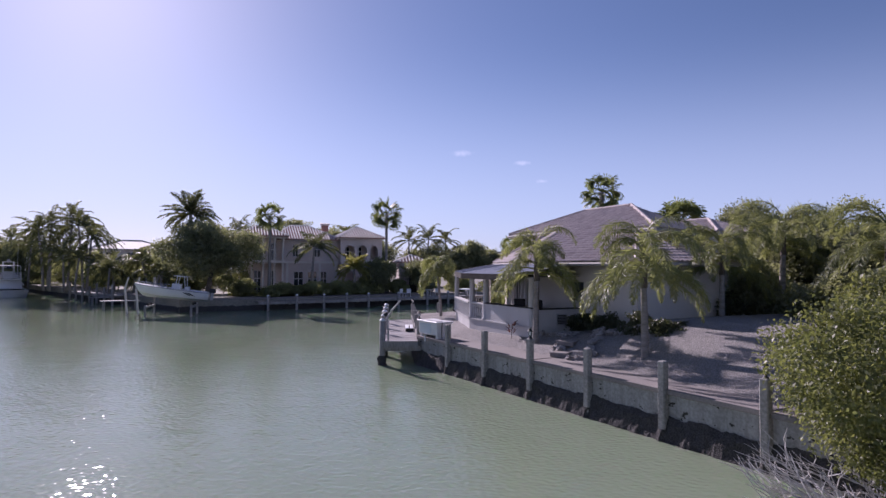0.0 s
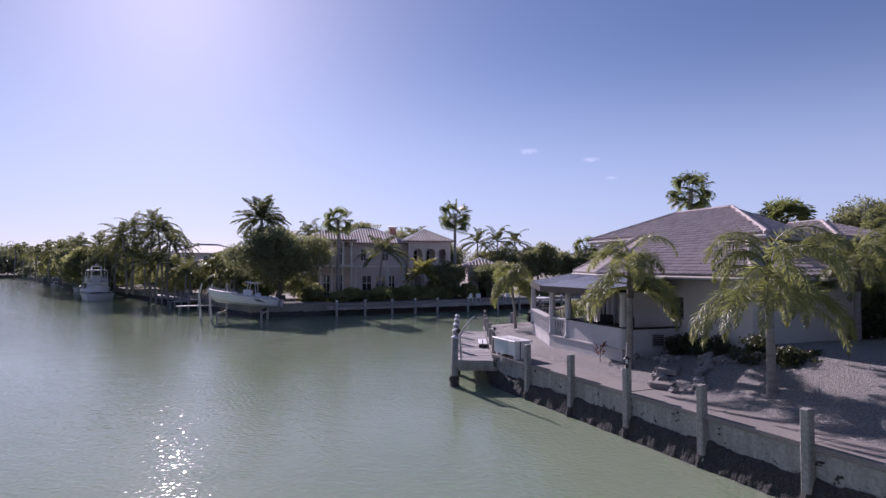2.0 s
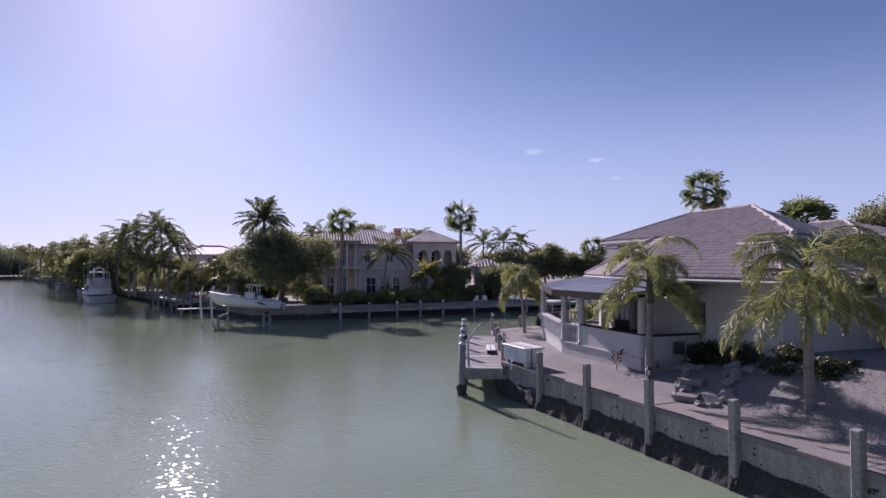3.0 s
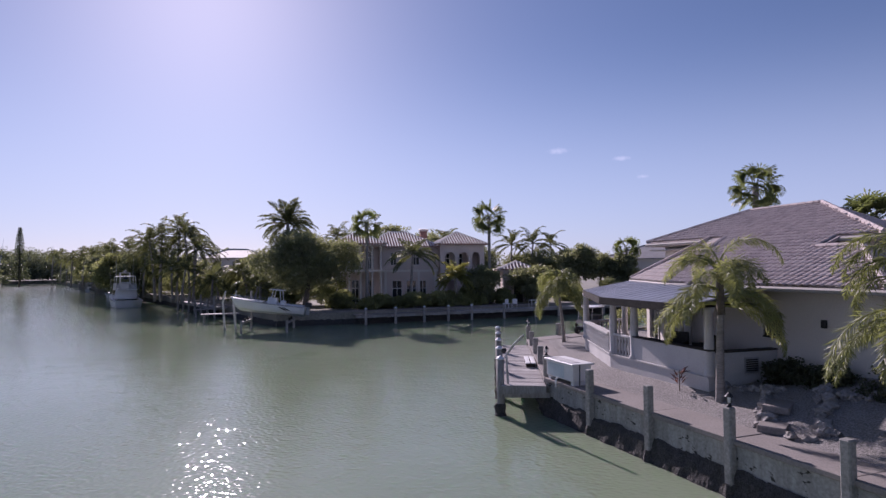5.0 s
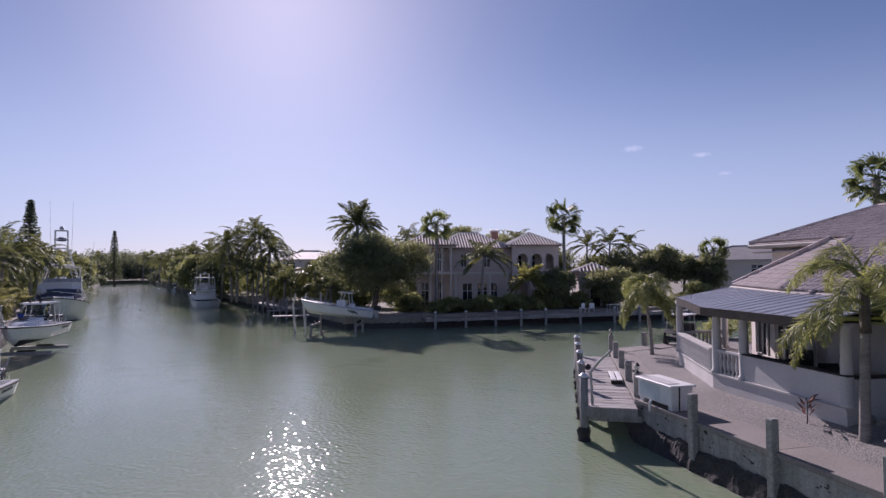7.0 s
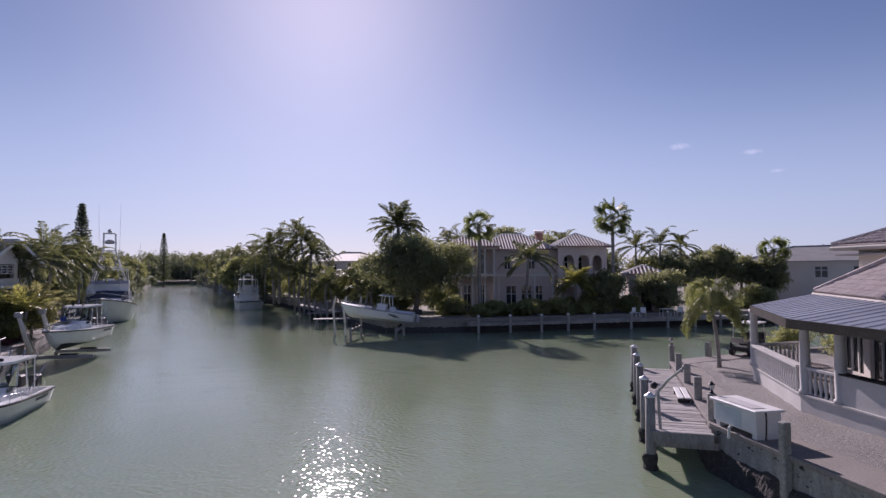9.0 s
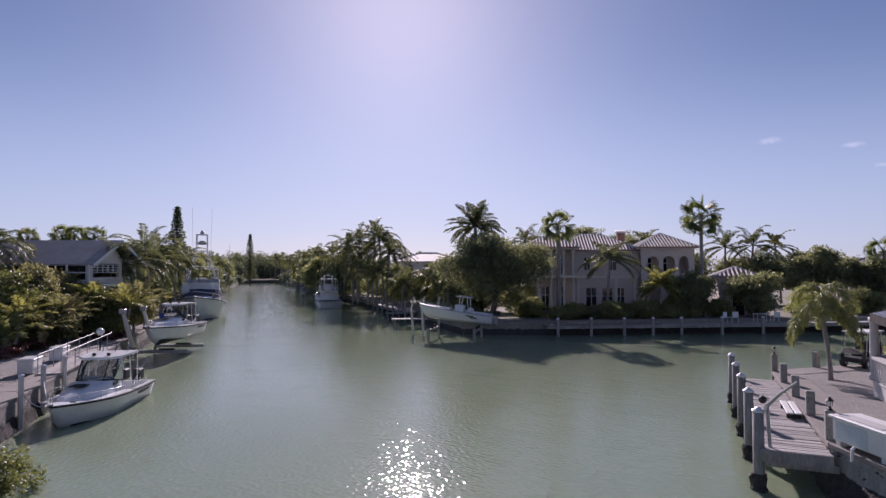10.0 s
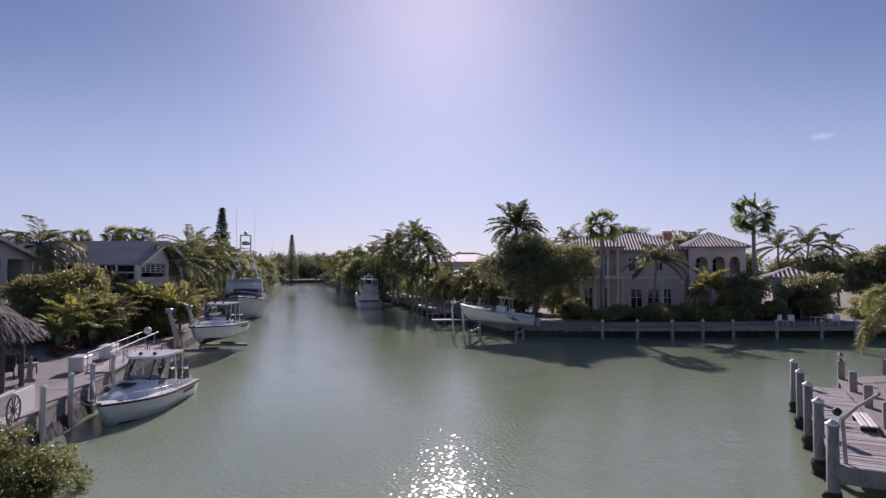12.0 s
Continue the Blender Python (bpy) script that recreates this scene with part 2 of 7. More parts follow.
M_FANLEAF = foliage("fan_palm_leaf", (0.1, 0.125, 0.06), (0.22, 0.25, 0.11), 0.5)
M_GOLD = foliage("golden_palm_leaf", (0.17, 0.175, 0.07), (0.4, 0.385, 0.15), 0.5)
M_GARDEN = foliage("garden_bush_leaf", (0.14, 0.135, 0.085), (0.32, 0.3, 0.18), 0.55)
M_MANG = foliage("mangrove_leaf", (0.09, 0.11, 0.045), (0.24, 0.25, 0.105), 0.45, 0.25, 0.9)
M_TREE = foliage("tree_leaf", (0.15, 0.165, 0.115), (0.3, 0.31, 0.205), 0.58, 0.22, 0.4)
M_SHRUB = foliage("shrub_leaf", (0.17, 0.185, 0.11), (0.37, 0.375, 0.21), 0.6, 0.22, 0.6)
M_DARKLEAF = foliage("dark_glossy_leaf", (0.05, 0.06, 0.035), (0.11, 0.12, 0.07), 0.35)
M_CROTON = foliage("croton_leaf", (0.07, 0.035, 0.04), (0.17, 0.065, 0.06), 0.3)
M_EAVE = surface("dull_eave_paint", (0.36, 0.335, 0.31), (0.46, 0.43, 0.4), 1.0, 30, 0.8, 0.1)
M_COLUMN = surface("pale_column_stone", (0.72, 0.68, 0.63), (0.82, 0.78, 0.73), 1.0, 30, 0.8, 0.1)
M_CHIMNEY = surface("red_chimney_brick", (0.3, 0.15, 0.12), (0.44, 0.25, 0.2), 2.0, 20, 0.9, 0.3)
# far leaves: base colour paled and greyed to stand for distance haze
M_HAZED_WOOD = foliage("hazed_wood_leaf", (0.12, 0.14, 0.11), (0.22, 0.24, 0.19), 0.45, 0.2, 0.15)
M_PINE = foliage("pine_needle", (0.08, 0.1, 0.07), (0.16, 0.185, 0.12), 0.4)


# ---- building helpers ----
def part(name, bm, material, parent=None, label="", smooth=False):
    """One bmesh (or (verts, faces)) as one mesh object under its parent."""
    me = bpy.data.meshes.new(name)
    if isinstance(bm, tuple):
        me.from_pydata([tuple(v) for v in bm[0]], [], [tuple(f) for f in bm[1]])
    else:
        bmesh.ops.recalc_face_normals(bm, faces=bm.faces)
        bm.to_mesh(me)
        bm.free()
    if material:
        me.materials.append(material)
    if smooth:
        me.polygons.foreach_set("use_smooth", [True] * len(me.polygons))
    ob = new(name, me)
    ob.parent = parent
    if label:
        tagged(ob, label)
    return ob


def piece(name, data, parent, m):
    """A further object on a mesh that is there already."""
    ob = new(name, data)
    ob.parent = parent
    ob.matrix_basis = m
    return ob


def thing(name, label, category, m=None, group="", kind=""):
    ob = tagged(new(name), label, category, group, kind)
    ob.empty_display_size = 0.2
    if m is not None:
        ob.matrix_basis = m
    return ob


def box(bm, x0, y0, z0, x1, y1, z1, m=None, bevel=0.0):
    co = [(x0, y0, z0), (x1, y0, z0), (x1, y1, z0), (x0, y1, z0), (x0, y0, z1), (x1, y0, z1), (x1, y1, z1), (x0, y1, z1)]
    vs = [bm.verts.new(m @ Vector(c) if m else c) for c in co]
    fs = [bm.faces.new([vs[i] for i in f]) for f in ((0, 3, 2, 1), (4, 5, 6, 7), (0, 1, 5, 4), (1, 2, 6, 5), (2, 3, 7, 6), (3, 0, 4, 7))]
    if bevel:
        bmesh.ops.bevel(bm, geom=list({e for f in fs for e in f.edges}), offset=bevel, segments=1, affect="EDGES")
    return bm


def tube(bm, pts, radii, n=8, caps=True):
    pts = [Vector(p) for p in pts]
    if not isinstance(radii, (list, tuple)):
        radii = [radii] * len(pts)
    rings = []
    for i, p in enumerate(pts):
        d = (pts[min(i + 1, len(pts) - 1)] - pts[max(i - 1, 0)]).normalized()
        a = d.orthogonal().normalized() if i == 0 else (a - d * a.dot(d)).normalized()
        b = d.cross(a)
        rings.append([bm.verts.new(p + (a * math.cos(2 * math.pi * k / n) + b * math.sin(2 * math.pi * k / n)) * radii[i]) for k in range(n)])
    for r, s in zip(rings, rings[1:]):
        for k in range(n):
            bm.faces.new((r[k], r[(k + 1) % n], s[(k + 1) % n], s[k]))
    if caps:
        bm.faces.new(rings[0][::-1])
        bm.faces.new(rings[-1])
    return bm


def lathe(bm, profile, n=10, at=(0, 0, 0)):
    rings = [[bm.verts.new((at[0] + r * math.cos(2 * math.pi * k / n), at[1] + r * math.sin(2 * math.pi * k / n), at[2] + z)) for k in range(n)] for r, z in profile]
    for r, s in zip(rings, rings[1:]):
        for k in range(n):
            bm.faces.new((r[k], r[(k + 1) % n], s[(k + 1) % n], s[k]))
    bm.faces.new(rings[0][::-1])
    bm.faces.new(rings[-1])
    return bm


def plate(bm, pts, thick, down=(0, 0, -1)):
    """A flat polygon with thickness."""
    d = Vector(down) * thick
    a = [bm.verts.new(p) for p in pts]
    b = [bm.verts.new(Vector(p) + d) for p in pts]
    bm.faces.new(a)
    bm.faces.new(b[::-1])
    for i in range(len(a)):
        bm.faces.new((a[i], b[i], b[(i + 1) % len(a)], a[(i + 1) % len(a)]))
    return bm


def loft(bm, rows, close_ends=True):
    grid = [[bm.verts.new(p) for p in row] for row in rows]
    for r, s in zip(grid, grid[1:]):
        for k in range(len(r) - 1):
            bm.faces.new((r[k], r[k + 1], s[k + 1], s[k]))
    if close_ends:
        bm.faces.new(grid[0][::-1])
    return bm


def pierced(bm, length, z0, z1, thick, holes, m=None):
    """A wall along x from 0 to length, its outer face at y = 0, with holes (x0, x1, z0, z1), as one skin."""
    xs = sorted({0, length, *[h[0] for h in holes], *[h[1] for h in holes]})
    zs = sorted({z0, z1, *[h[2] for h in holes], *[h[3] for h in holes]})
    solid = {(i, k) for i in range(len(xs) - 1) for k in range(len(zs) - 1) if not any(h[0] < (xs[i] + xs[i + 1]) / 2 < h[1] and h[2] < (zs[k] + zs[k + 1]) / 2 < h[3] for h in holes)}
    made = {}

    def corner(i, k, back):
        if (i, k, back) not in made:
            co = Vector((xs[i], thick * back, zs[k]))
            made[i, k, back] = bm.verts.new(m @ co if m else co)
        return made[i, k, back]

    for i, k in solid:
        for back in (0, 1):
            bm.faces.new([corner(*c, back) for c in ((i, k), (i + 1, k), (i + 1, k + 1), (i, k + 1))])
        for di, dk, a, b in ((-1, 0, (i, k), (i, k + 1)), (1, 0, (i + 1, k), (i + 1, k + 1)), (0, -1, (i, k), (i + 1, k)), (0, 1, (i, k + 1), (i + 1, k + 1))):
            if (i + di, k + dk) not in solid:
                bm.faces.new((corner(*a, 0), corner(*b, 0), corner(*b, 1), corner(*a, 1)))
    return bm


def turn(yaw):
    return Matrix.Rotation(radians(yaw), 4, "Z")


# ---- water and land ----
bm = bmesh.new()
plate(bm, [(-1800, -1500, 0), (1800, -1500, 0), (1800, 2500, 0), (-1800, 2500, 0)], 3)
tagged(part("water", bm, M_WATER), "milky green canal water with small ripples", "water", "", "structure")


def land(name, label, pts, z, material, low=-2.5):
    b = bmesh.new()
    plate(b, [(x, y, z) for x, y in pts], z - low)
    return tagged(part(name, b, material), label, "ground", "", "structure")


W0, W1, W2 = Vector((-3.3, 28.6, 0)), Vector((-6.15, 39.5, 0)), Vector((-3.2, 43.9, 0))
ALONG = Vector((0.6494, -0.761, 0)).normalized()
INLAND = Vector((-ALONG.y, ALONG.x, 0))
WEND = W0 + ALONG * 24
land("ground_peninsula", "pale gravel ground of the corner plot", [tuple((W0 + INLAND * 0.2)[:2]), tuple((WEND + INLAND * 0.2)[:2]), (60, -30), (300, 60), (300, 340), (W2.x + 0.2, W2.y - 0.1), (W1.x + 0.25, W1.y)], 1.25, M_GRAVEL)
K1, K2 = Vector((-31.5, 52.8, 0)), Vector((-25.3, 57.0, 0))
FARDIR = Vector((0.72, 0.69, 0)).normalized()
CANAL = Vector((-0.835, 0.55, 0)).normalized()
far_r = K1 + CANAL * 250
fe = K2 + FARDIR * 400
land("ground_villa_bank", "dry ground of the bank with the villa", [tuple(K1[:2]), tuple(K2[:2]), (fe.x, fe.y), (-100, 900), (-900, 700), (far_r.x - 200, far_r.y + 300), (far_r.x, far_r.y)], 1.2, M_EARTH)
L0 = Vector((-22.1, 15.9, 0))
LDIR = Vector((-0.8205, 0.5716, 0)).normalized()
LIN = Vector((-LDIR.y, LDIR.x, 0))
l_end, l_start = L0 + LDIR * 262, L0 - LDIR * 9
land("ground_boat_bank", "sandy ground of the bank with moored boats", [tuple(l_start[:2]), tuple(l_end[:2]), (-900, 200), (-900, -300), (-60, -120), (-10, -20)], 1.1, M_GRAVEL)
land("ground_canal_end", "wooded ground closing the far end of the canal", [(l_end.x - 60, l_end.y - 200), (l_end.x - 10, l_end.y), (far_r.x - 10, far_r.y), (far_r.x + 100, far_r.y + 300), (-1500, 1000), (-1500, -100)], 0.8, M_EARTH)

HM = Matrix.Translation((-1.2, 30.4, 0)) @ turn(-53.99)


def soft_step(x):
    x = max(0.0, min(1.0, x))
    return x * x * (3 - 2 * x)


def from_wall(u, v):
    """Distance inland from the nearest seawall, in the house's frame."""
    south = (0.22 - u) * 0.078 + (v + 2.76) * 0.997
    dock = (u - 0.22) * 0.364 + (v + 2.76) * 0.932
    corner = (u + 10.3) * 0.94 + (v - 1.35) * 0.34
    return min(south, dock, corner)


def ground_z(u, v):
    """Height of the gravel, in the house's frame: flat by the walks, rising to the plinth and on to the garage."""
    by_wall = soft_step((from_wall(u, v) - 1.15) / 1.3) * soft_step((u + 9.8) / 1.5)
    return 1.256 + 0.19 * by_wall + 0.06 * by_wall * soft_step((u - 1) / 4) + 1.08 * soft_step((u - 2) / 8.5) * soft_step((v + 1) / 4.2)


def gravel_mound():
    """The gravel bank that climbs from the walkway to the house."""
    us, vs = [i * 0.5 for i in range(-20, 70)], [-2.2 + i * 0.4 for i in range(0, 53)]
    verts = [HM @ Vector((u, v, ground_z(u, v) + (0 if j == 0 or i == 0 else 0.03 * noise.noise((u * 1.3, v * 1.3, 0))))) for i, u in enumerate(us) for j, v in enumerate(vs)]
    n = len(vs)
    faces = [(i * n + j, (i + 1) * n + j, (i + 1) * n + j + 1, i * n + j + 1) for i in range(len(us) - 1) for j in range(n - 1) if min(from_wall(a, b) for a in us[i:i + 2] for b in vs[j:j + 2]) > 0.3]
    tagged(part("gravel_bank", (verts, faces), M_GRAVEL, None, "", True), "pale coral gravel sloping up to the house", "ground", "", "structure")


gravel_mound()


def seawall(name, a, b, label, spacing, top=1.27, walk=1.9, first=0.0):
    """A concrete seawall from a to b: panels between piles, a crust at the water, a cap."""
    d = (b - a).normalized()
    inl = Vector((-d.y, d.x, 0))
    length = (b - a).length
    m = Matrix(((d.x, inl.x, 0, a.x), (d.y, inl.y, 0, a.y), (0, 0, 1, 0), (0, 0, 0, 1)))
    bm = bmesh.new()
    box(bm, 0, 0.16, -2.2, length, 0.5, top - 0.13, m)
    root = tagged(part(name, bm, M_CONCRETE), label, "seawall", "", "structure")
    x = first
    k = 0
    while x < length - 0.1:
        e = min(x + spacing, length)
        bm = bmesh.new()
        box(bm, x + 0.02, 0.06 + 0.012 * (k % 2), 0.5 + 0.03 * (k % 3), e - 0.02, 0.2, top - 0.13, m)
        part("concrete_panel", bm, M_PANEL, root)
        bm = bmesh.new()
        box(bm, x + 0.008, -0.02, top - 0.12, e - 0.008, walk, top + 0.006 * (k % 3), m, 0.012)
        part("walkway_slab" if walk > 1 else "cap_slab", bm, M_WALK, root)
        x, k = e, k + 1
    # shell crust along the waterline
    verts, faces = [], []
    nx, nz = int(length / 0.07), 6
    for i in range(nx + 1):
        for j in range(nz + 1):
            z = -0.35 + j * 0.16
            w = i * length / nx
            out = 0.06 * noise.noise((w * 3 + a.x, z * 3, a.y)) + 0.025 * noise.noise((w * 11 + a.x, z * 9, a.y)) + 0.24 * (1 - j / nz) ** 1.2 + 0.05
            zz = z + (0.1 * noise.noise((w * 1.7, 3.1, a.y)) + 0.04 * noise.noise((w * 9, 3.1, a.y)) if j == nz else 0)
            verts.append(m @ Vector((i * length / nx, (0.06 if j == nz else 0.05) - max(out, 0.0) * (1 if j < nz else 0.2), zz)))
    for i in range(nx):
        for j in range(nz):
            p = i * (nz + 1) + j
            faces.append((p, p + nz + 1, p + nz + 2, p + 1))
    part("shell_crust", (verts, faces), M_CRUST, root, "dark oyster crust at the waterline")
    return root


seawall("seawall_south", W0, WEND, "stained grey concrete seawall with dark oyster crust", 2.66, walk=1.12, first=0.0)
seawall("seawall_dock", W1, W0, "low concrete seawall behind the timber dock", 2.7, walk=1.1)
seawall("seawall_corner", W2 + (W2 - W1).normalized() * 2, W1, "concrete seawall turning the corner of the plot", 2.7, walk=1.1)
w3 = W2 + (W2 - W1).normalized() * 2
seawall("seawall_cross_canal", w3 + Vector((100, 118, 0)), w3, "concrete seawall along the cross canal", 3.0, walk=0.5)
seawall("seawall_villa", K2, K2 + FARDIR * 70, "shaded concrete seawall behind the long dock", 3.0, 1.22, 0.5)
seawall("seawall_villa_corner", K1, K2, "shaded concrete seawall under the boat lift", 3.0, 1.22, 0.5)
seawall("seawall_canal_right", K1 + CANAL * 120, K1, "weathered seawall along the long canal", 3.2, 1.22, 1.2)
seawall("seawall_canal_left", L0 - LDIR * 9, L0 + LDIR * 110, "pale concrete seawall beside the moored boats", 3.0, 1.13, 1.2)


def square_pile(m, h0, h1, w, label, group, lamp=False):
    root = thing("seawall_piling", label, "pile", m, group)
    bm = bmesh.new()
    box(bm, -w / 2, -w / 2, h0, w / 2, w / 2, h1, None, 0.025)
    part("shaft", bm, M_CONCRETE, root)
    bm = bmesh.new()
    lathe(bm, [(w * 0.75, -0.3), (w * 0.82, 0.05), (w * 0.72, 0.2), (w * 0.66, 0.3)], 8)
    for v in bm.verts:
        v.co += Vector((noise.noise(v.co * 9 + m.translation), noise.noise(v.co * 9 + m.translation + Vector((5, 0, 0))), 0)) * 0.05
    part("crust", bm, M_CRUST, root, "dark oyster crust at the waterline")
    if lamp:
        bm = bmesh.new()
        lathe(bm, [(0.07, h1), (0.05, h1 + 0.04), (0.03, h1 + 0.06), (0.035, h1 + 0.1)], 8)
        lathe(bm, [(0.1, h1 + 0.23), (0.06, h1 + 0.27), (0.015, h1 + 0.33)], 8)
        for k in range(4):
            a = k * math.pi / 2
            tube(bm, [(0.05 * math.cos(a), 0.05 * math.sin(a), h1 + 0.09), (0.07 * math.cos(a), 0.07 * math.sin(a), h1 + 0.24)], 0.008, 4)
        lan = part("lantern", bm, M_BLACK, root, "small black post lantern")
        bm = bmesh.new()
        lathe(bm, [(0.04, h1 + 0.1), (0.055, h1 + 0.23)], 8)
        part("lantern_glass", bm, M_GLOBE, lan)
    return root


wall_yaw = math.degrees(math.atan2(ALONG.y, ALONG.x))
for i in range(9):
    p = W0 + ALONG * (2.72 + 2.64 * i) - INLAND * 0.03
    square_pile(Matrix.Translation(p) @ turn(wall_yaw), -1.5, 1.98, 0.2, "square grey concrete pile standing against the seawall", "seawall piles", i in (2, 5))
d2 = (W1 - W0).normalized()
for i in range(5):
    p = W0 + d2 * (0.35 + 2.72 * i) + Vector((0.1, 0, 0))
    square_pile(Matrix.Translation(p) @ turn(15), 0.5, 1.97 if i else 2.0, 0.23, "square grey concrete post on the edge of the walkway", "walkway posts", i in (0, 4))
d3 = (W2 - W1).normalized()
for s in (2.5, 5.2):
    square_pile(Matrix.Translation(W1 + d3 * s) @ turn(-36), 0.5, 1.95, 0.23, "square grey concrete post on the edge of the walkway", "walkway posts")


# ---- dock ----
def timber_dock():
    p0, p1 = Vector((-4.73, 28.0, 0)), Vector((-7.42, 38.2, 0))
    d = (p1 - p0).normalized()
    right = Vector((d.y, -d.x, 0))
    m = Matrix(((right.x, d.x, 0, p0.x), (right.y, d.y, 0, p0.y), (0, 0, 1, 0), (0, 0, 0, 1)))
    root = thing("dock", "weathered grey timber dock beside the seawall", "dock", m)
    length, wide = (p1 - p0).length, 1.5
    rnd = random.Random(3)
    meshes = []
    for k in range(5):
        bm = bmesh.new()
        box(bm, 0, -0.066, -0.022, wide, 0.066, 0.022, None, 0.006)
        for v in bm.verts:
            v.co.z += rnd.uniform(-0.006, 0.006)
            v.co.x += rnd.uniform(-0.02, 0.02)
        meshes.append(bm)
    first = [part("plank", b, M_PLANK, root) for b in meshes]
    n = int(length / 0.148)
    for i in range(n):
        mm = Matrix.Translation((0.05 + rnd.uniform(-0.02, 0.02), -0.15 + i * 0.148, 1.05 + rnd.uniform(-0.008, 0.008))) @ turn(rnd.uniform(-0.4, 0.4))
        if i < 5:
            first[i].matrix_basis = mm
        else:
            piece("plank", first[i % 5].data, root, mm)
    for x in (0.12, 0.75, 1.4):
        bm = bmesh.new()
        box(bm, x, -0.2, 0.8, x + 0.08, length + 0.1, 1.02)
        part("stringer", bm, M_PILE, root)
    bm = bmesh.new()
    box(bm, 0.02, -0.245, 0.78, wide + 0.05, -0.205, 1.06)
    part("fascia_board", bm, M_PILE, root)
    for i in range(5):
        y = i * length / 4
        bm = bmesh.new()
        lean = rnd.uniform(-0.03, 0.03)
        tube(bm, [(lean, y, -1.6), (0, y, 0.4), (-lean * 0.4, y, 1.96)], [0.13, 0.14, 0.13], 12)
        pile = part("piling", bm, M_PILE, root, "", True)
        bm = bmesh.new()
        lathe(bm, [(0.15, 1.93), (0.15, 1.97), (0.02, 2.06)], 12, (-lean * 0.4, y, 0))
        part("piling_cap", bm, M_GELCOAT, pile, "pointed white pile cap")
        bm = bmesh.new()
        lathe(bm, [(0.16, -0.3), (0.2, 0.0), (0.18, 0.12), (0.21, 0.3), (0.15, 0.42)], 10, (0, y, 0))
        for v in bm.verts:
            v.co += Vector((noise.noise(v.co * 11), noise.noise(v.co * 11 + Vector((3, 0, 0))), 0)) * 0.06
        part("shell_crust", bm, M_CRUST, pile, "dark oyster crust")
        bm = bmesh.new()
        box(bm, 0.05, y - 0.05, 0.62, wide + 0.2, y + 0.05, 0.8)
        part("cross_beam", bm, M_PILE, root)


timber_dock()


def davit():
    root = thing("davit", "thin grey boat davit leaning over the dock", "davit")
    bm = bmesh.new()
    tube(bm, [(-4.5, 28.15, 1.07), (-4.55, 28.15, 2.1)], 0.045, 8)
    part("mast", bm, M_ALLOY, root)
    bm = bmesh.new()
    tube(bm, [(-4.6, 28.2, 2.0), (-4.2, 27.8, 2.48), (-3.78, 27.43, 2.86)], [0.045, 0.04, 0.035], 8)
    part("arm", bm, M_ALLOY, root)
    bm = bmesh.new()
    bmesh.ops.create_uvsphere(bm, u_segments=10, v_segments=8, radius=0.1, matrix=Matrix.Translation((-4.66, 28.25, 2.2)))
    part("winch_drum", bm, M_BLACK, root, "black winch drum")


davit()
b = Vector((-4.62, 32.4, 1.075))
root = thing("dock_bench", "white slatted bench lying on the dock", "bench", Matrix.Translation(b) @ turn(14))
for x in (-0.16, 0.06):
    bm = bmesh.new()
    box(bm, x, -0.9, 0.16, x + 0.18, 0.9, 0.2, None, 0.01)
    part("slat", bm, M_WHITE, root)
for y in (-0.75, 0.65):
    bm = bmesh.new()
    box(bm, -0.15, y, 0, 0.22, y + 0.1, 0.158)
    part("leg", bm, M_FASCIA, root)


def fish_station():
    m = Matrix.Translation(W0 + ALONG * 0.1 + INLAND * 0.03) @ turn(wall_yaw)
    root = thing("fish_cleaning_station", "white and pale aqua fish cleaning table on the seawall", "cabinet", m)
    bm = bmesh.new()
    box(bm, 0, 0.0, 1.4, 1.62, 0.7, 1.92, None, 0.015)
    part("body", bm, M_WHITE, root)
    bm = bmesh.new()
    box(bm, 0.12, -0.012, 1.44, 1.1, -0.001, 1.86)
    part("front_panel", bm, M_AQUA, root, "pale aqua front panel")
    bm = bmesh.new()
    box(bm, -0.06, -0.07, 1.924, 1.7, 0.76, 1.985, None, 0.012)
    part("worktop", bm, M_WHITE, root)
    bm = bmesh.new()
    box(bm, 0.15, 0.05, 1.987, 1.45, 0.4, 2.0)
    part("cutting_board", bm, M_RAIL, root)
    for x in (0.03, 1.42):
        bm = bmesh.new()
        box(bm, x, 0.05, 1.27, x + 0.16, 0.65, 1.41)
        part("leg", bm, M_WHITE, root)
    bm = bmesh.new()
    tube(bm, [(0.75, -0.03, 1.42), (0.75, -0.09, 1.36), (0.75, -0.1, 1.1)], 0.035, 8)
    part("drain_pipe", bm, M_WHITE, root)
    bm = bmesh.new()
    tube(bm, [(1.72, 0.2, 1.95), (1.86, 0.1, 1.8), (1.82, 0.12, 1.5), (1.7, 0.2, 1.3)], 0.02, 6)
    part("hose", bm, M_BLACK, root, "black hose")


fish_station()


# ---- the cream house ----
PITCH, EAVE = 0.41, 4.54


def roof_p(u, v):
    return EAVE + PITCH * (v - 1.9)


def inside(poly, x, y):
    hit = False
    for (x0, y0), (x1, y1) in zip(poly, poly[1:] + poly[:1]):
        if (y0 > y) != (y1 > y) and x < (x1 - x0) * (y - y0) / (y1 - y0) + x0:
            hit = not hit
    return hit


TILE_DATA = []


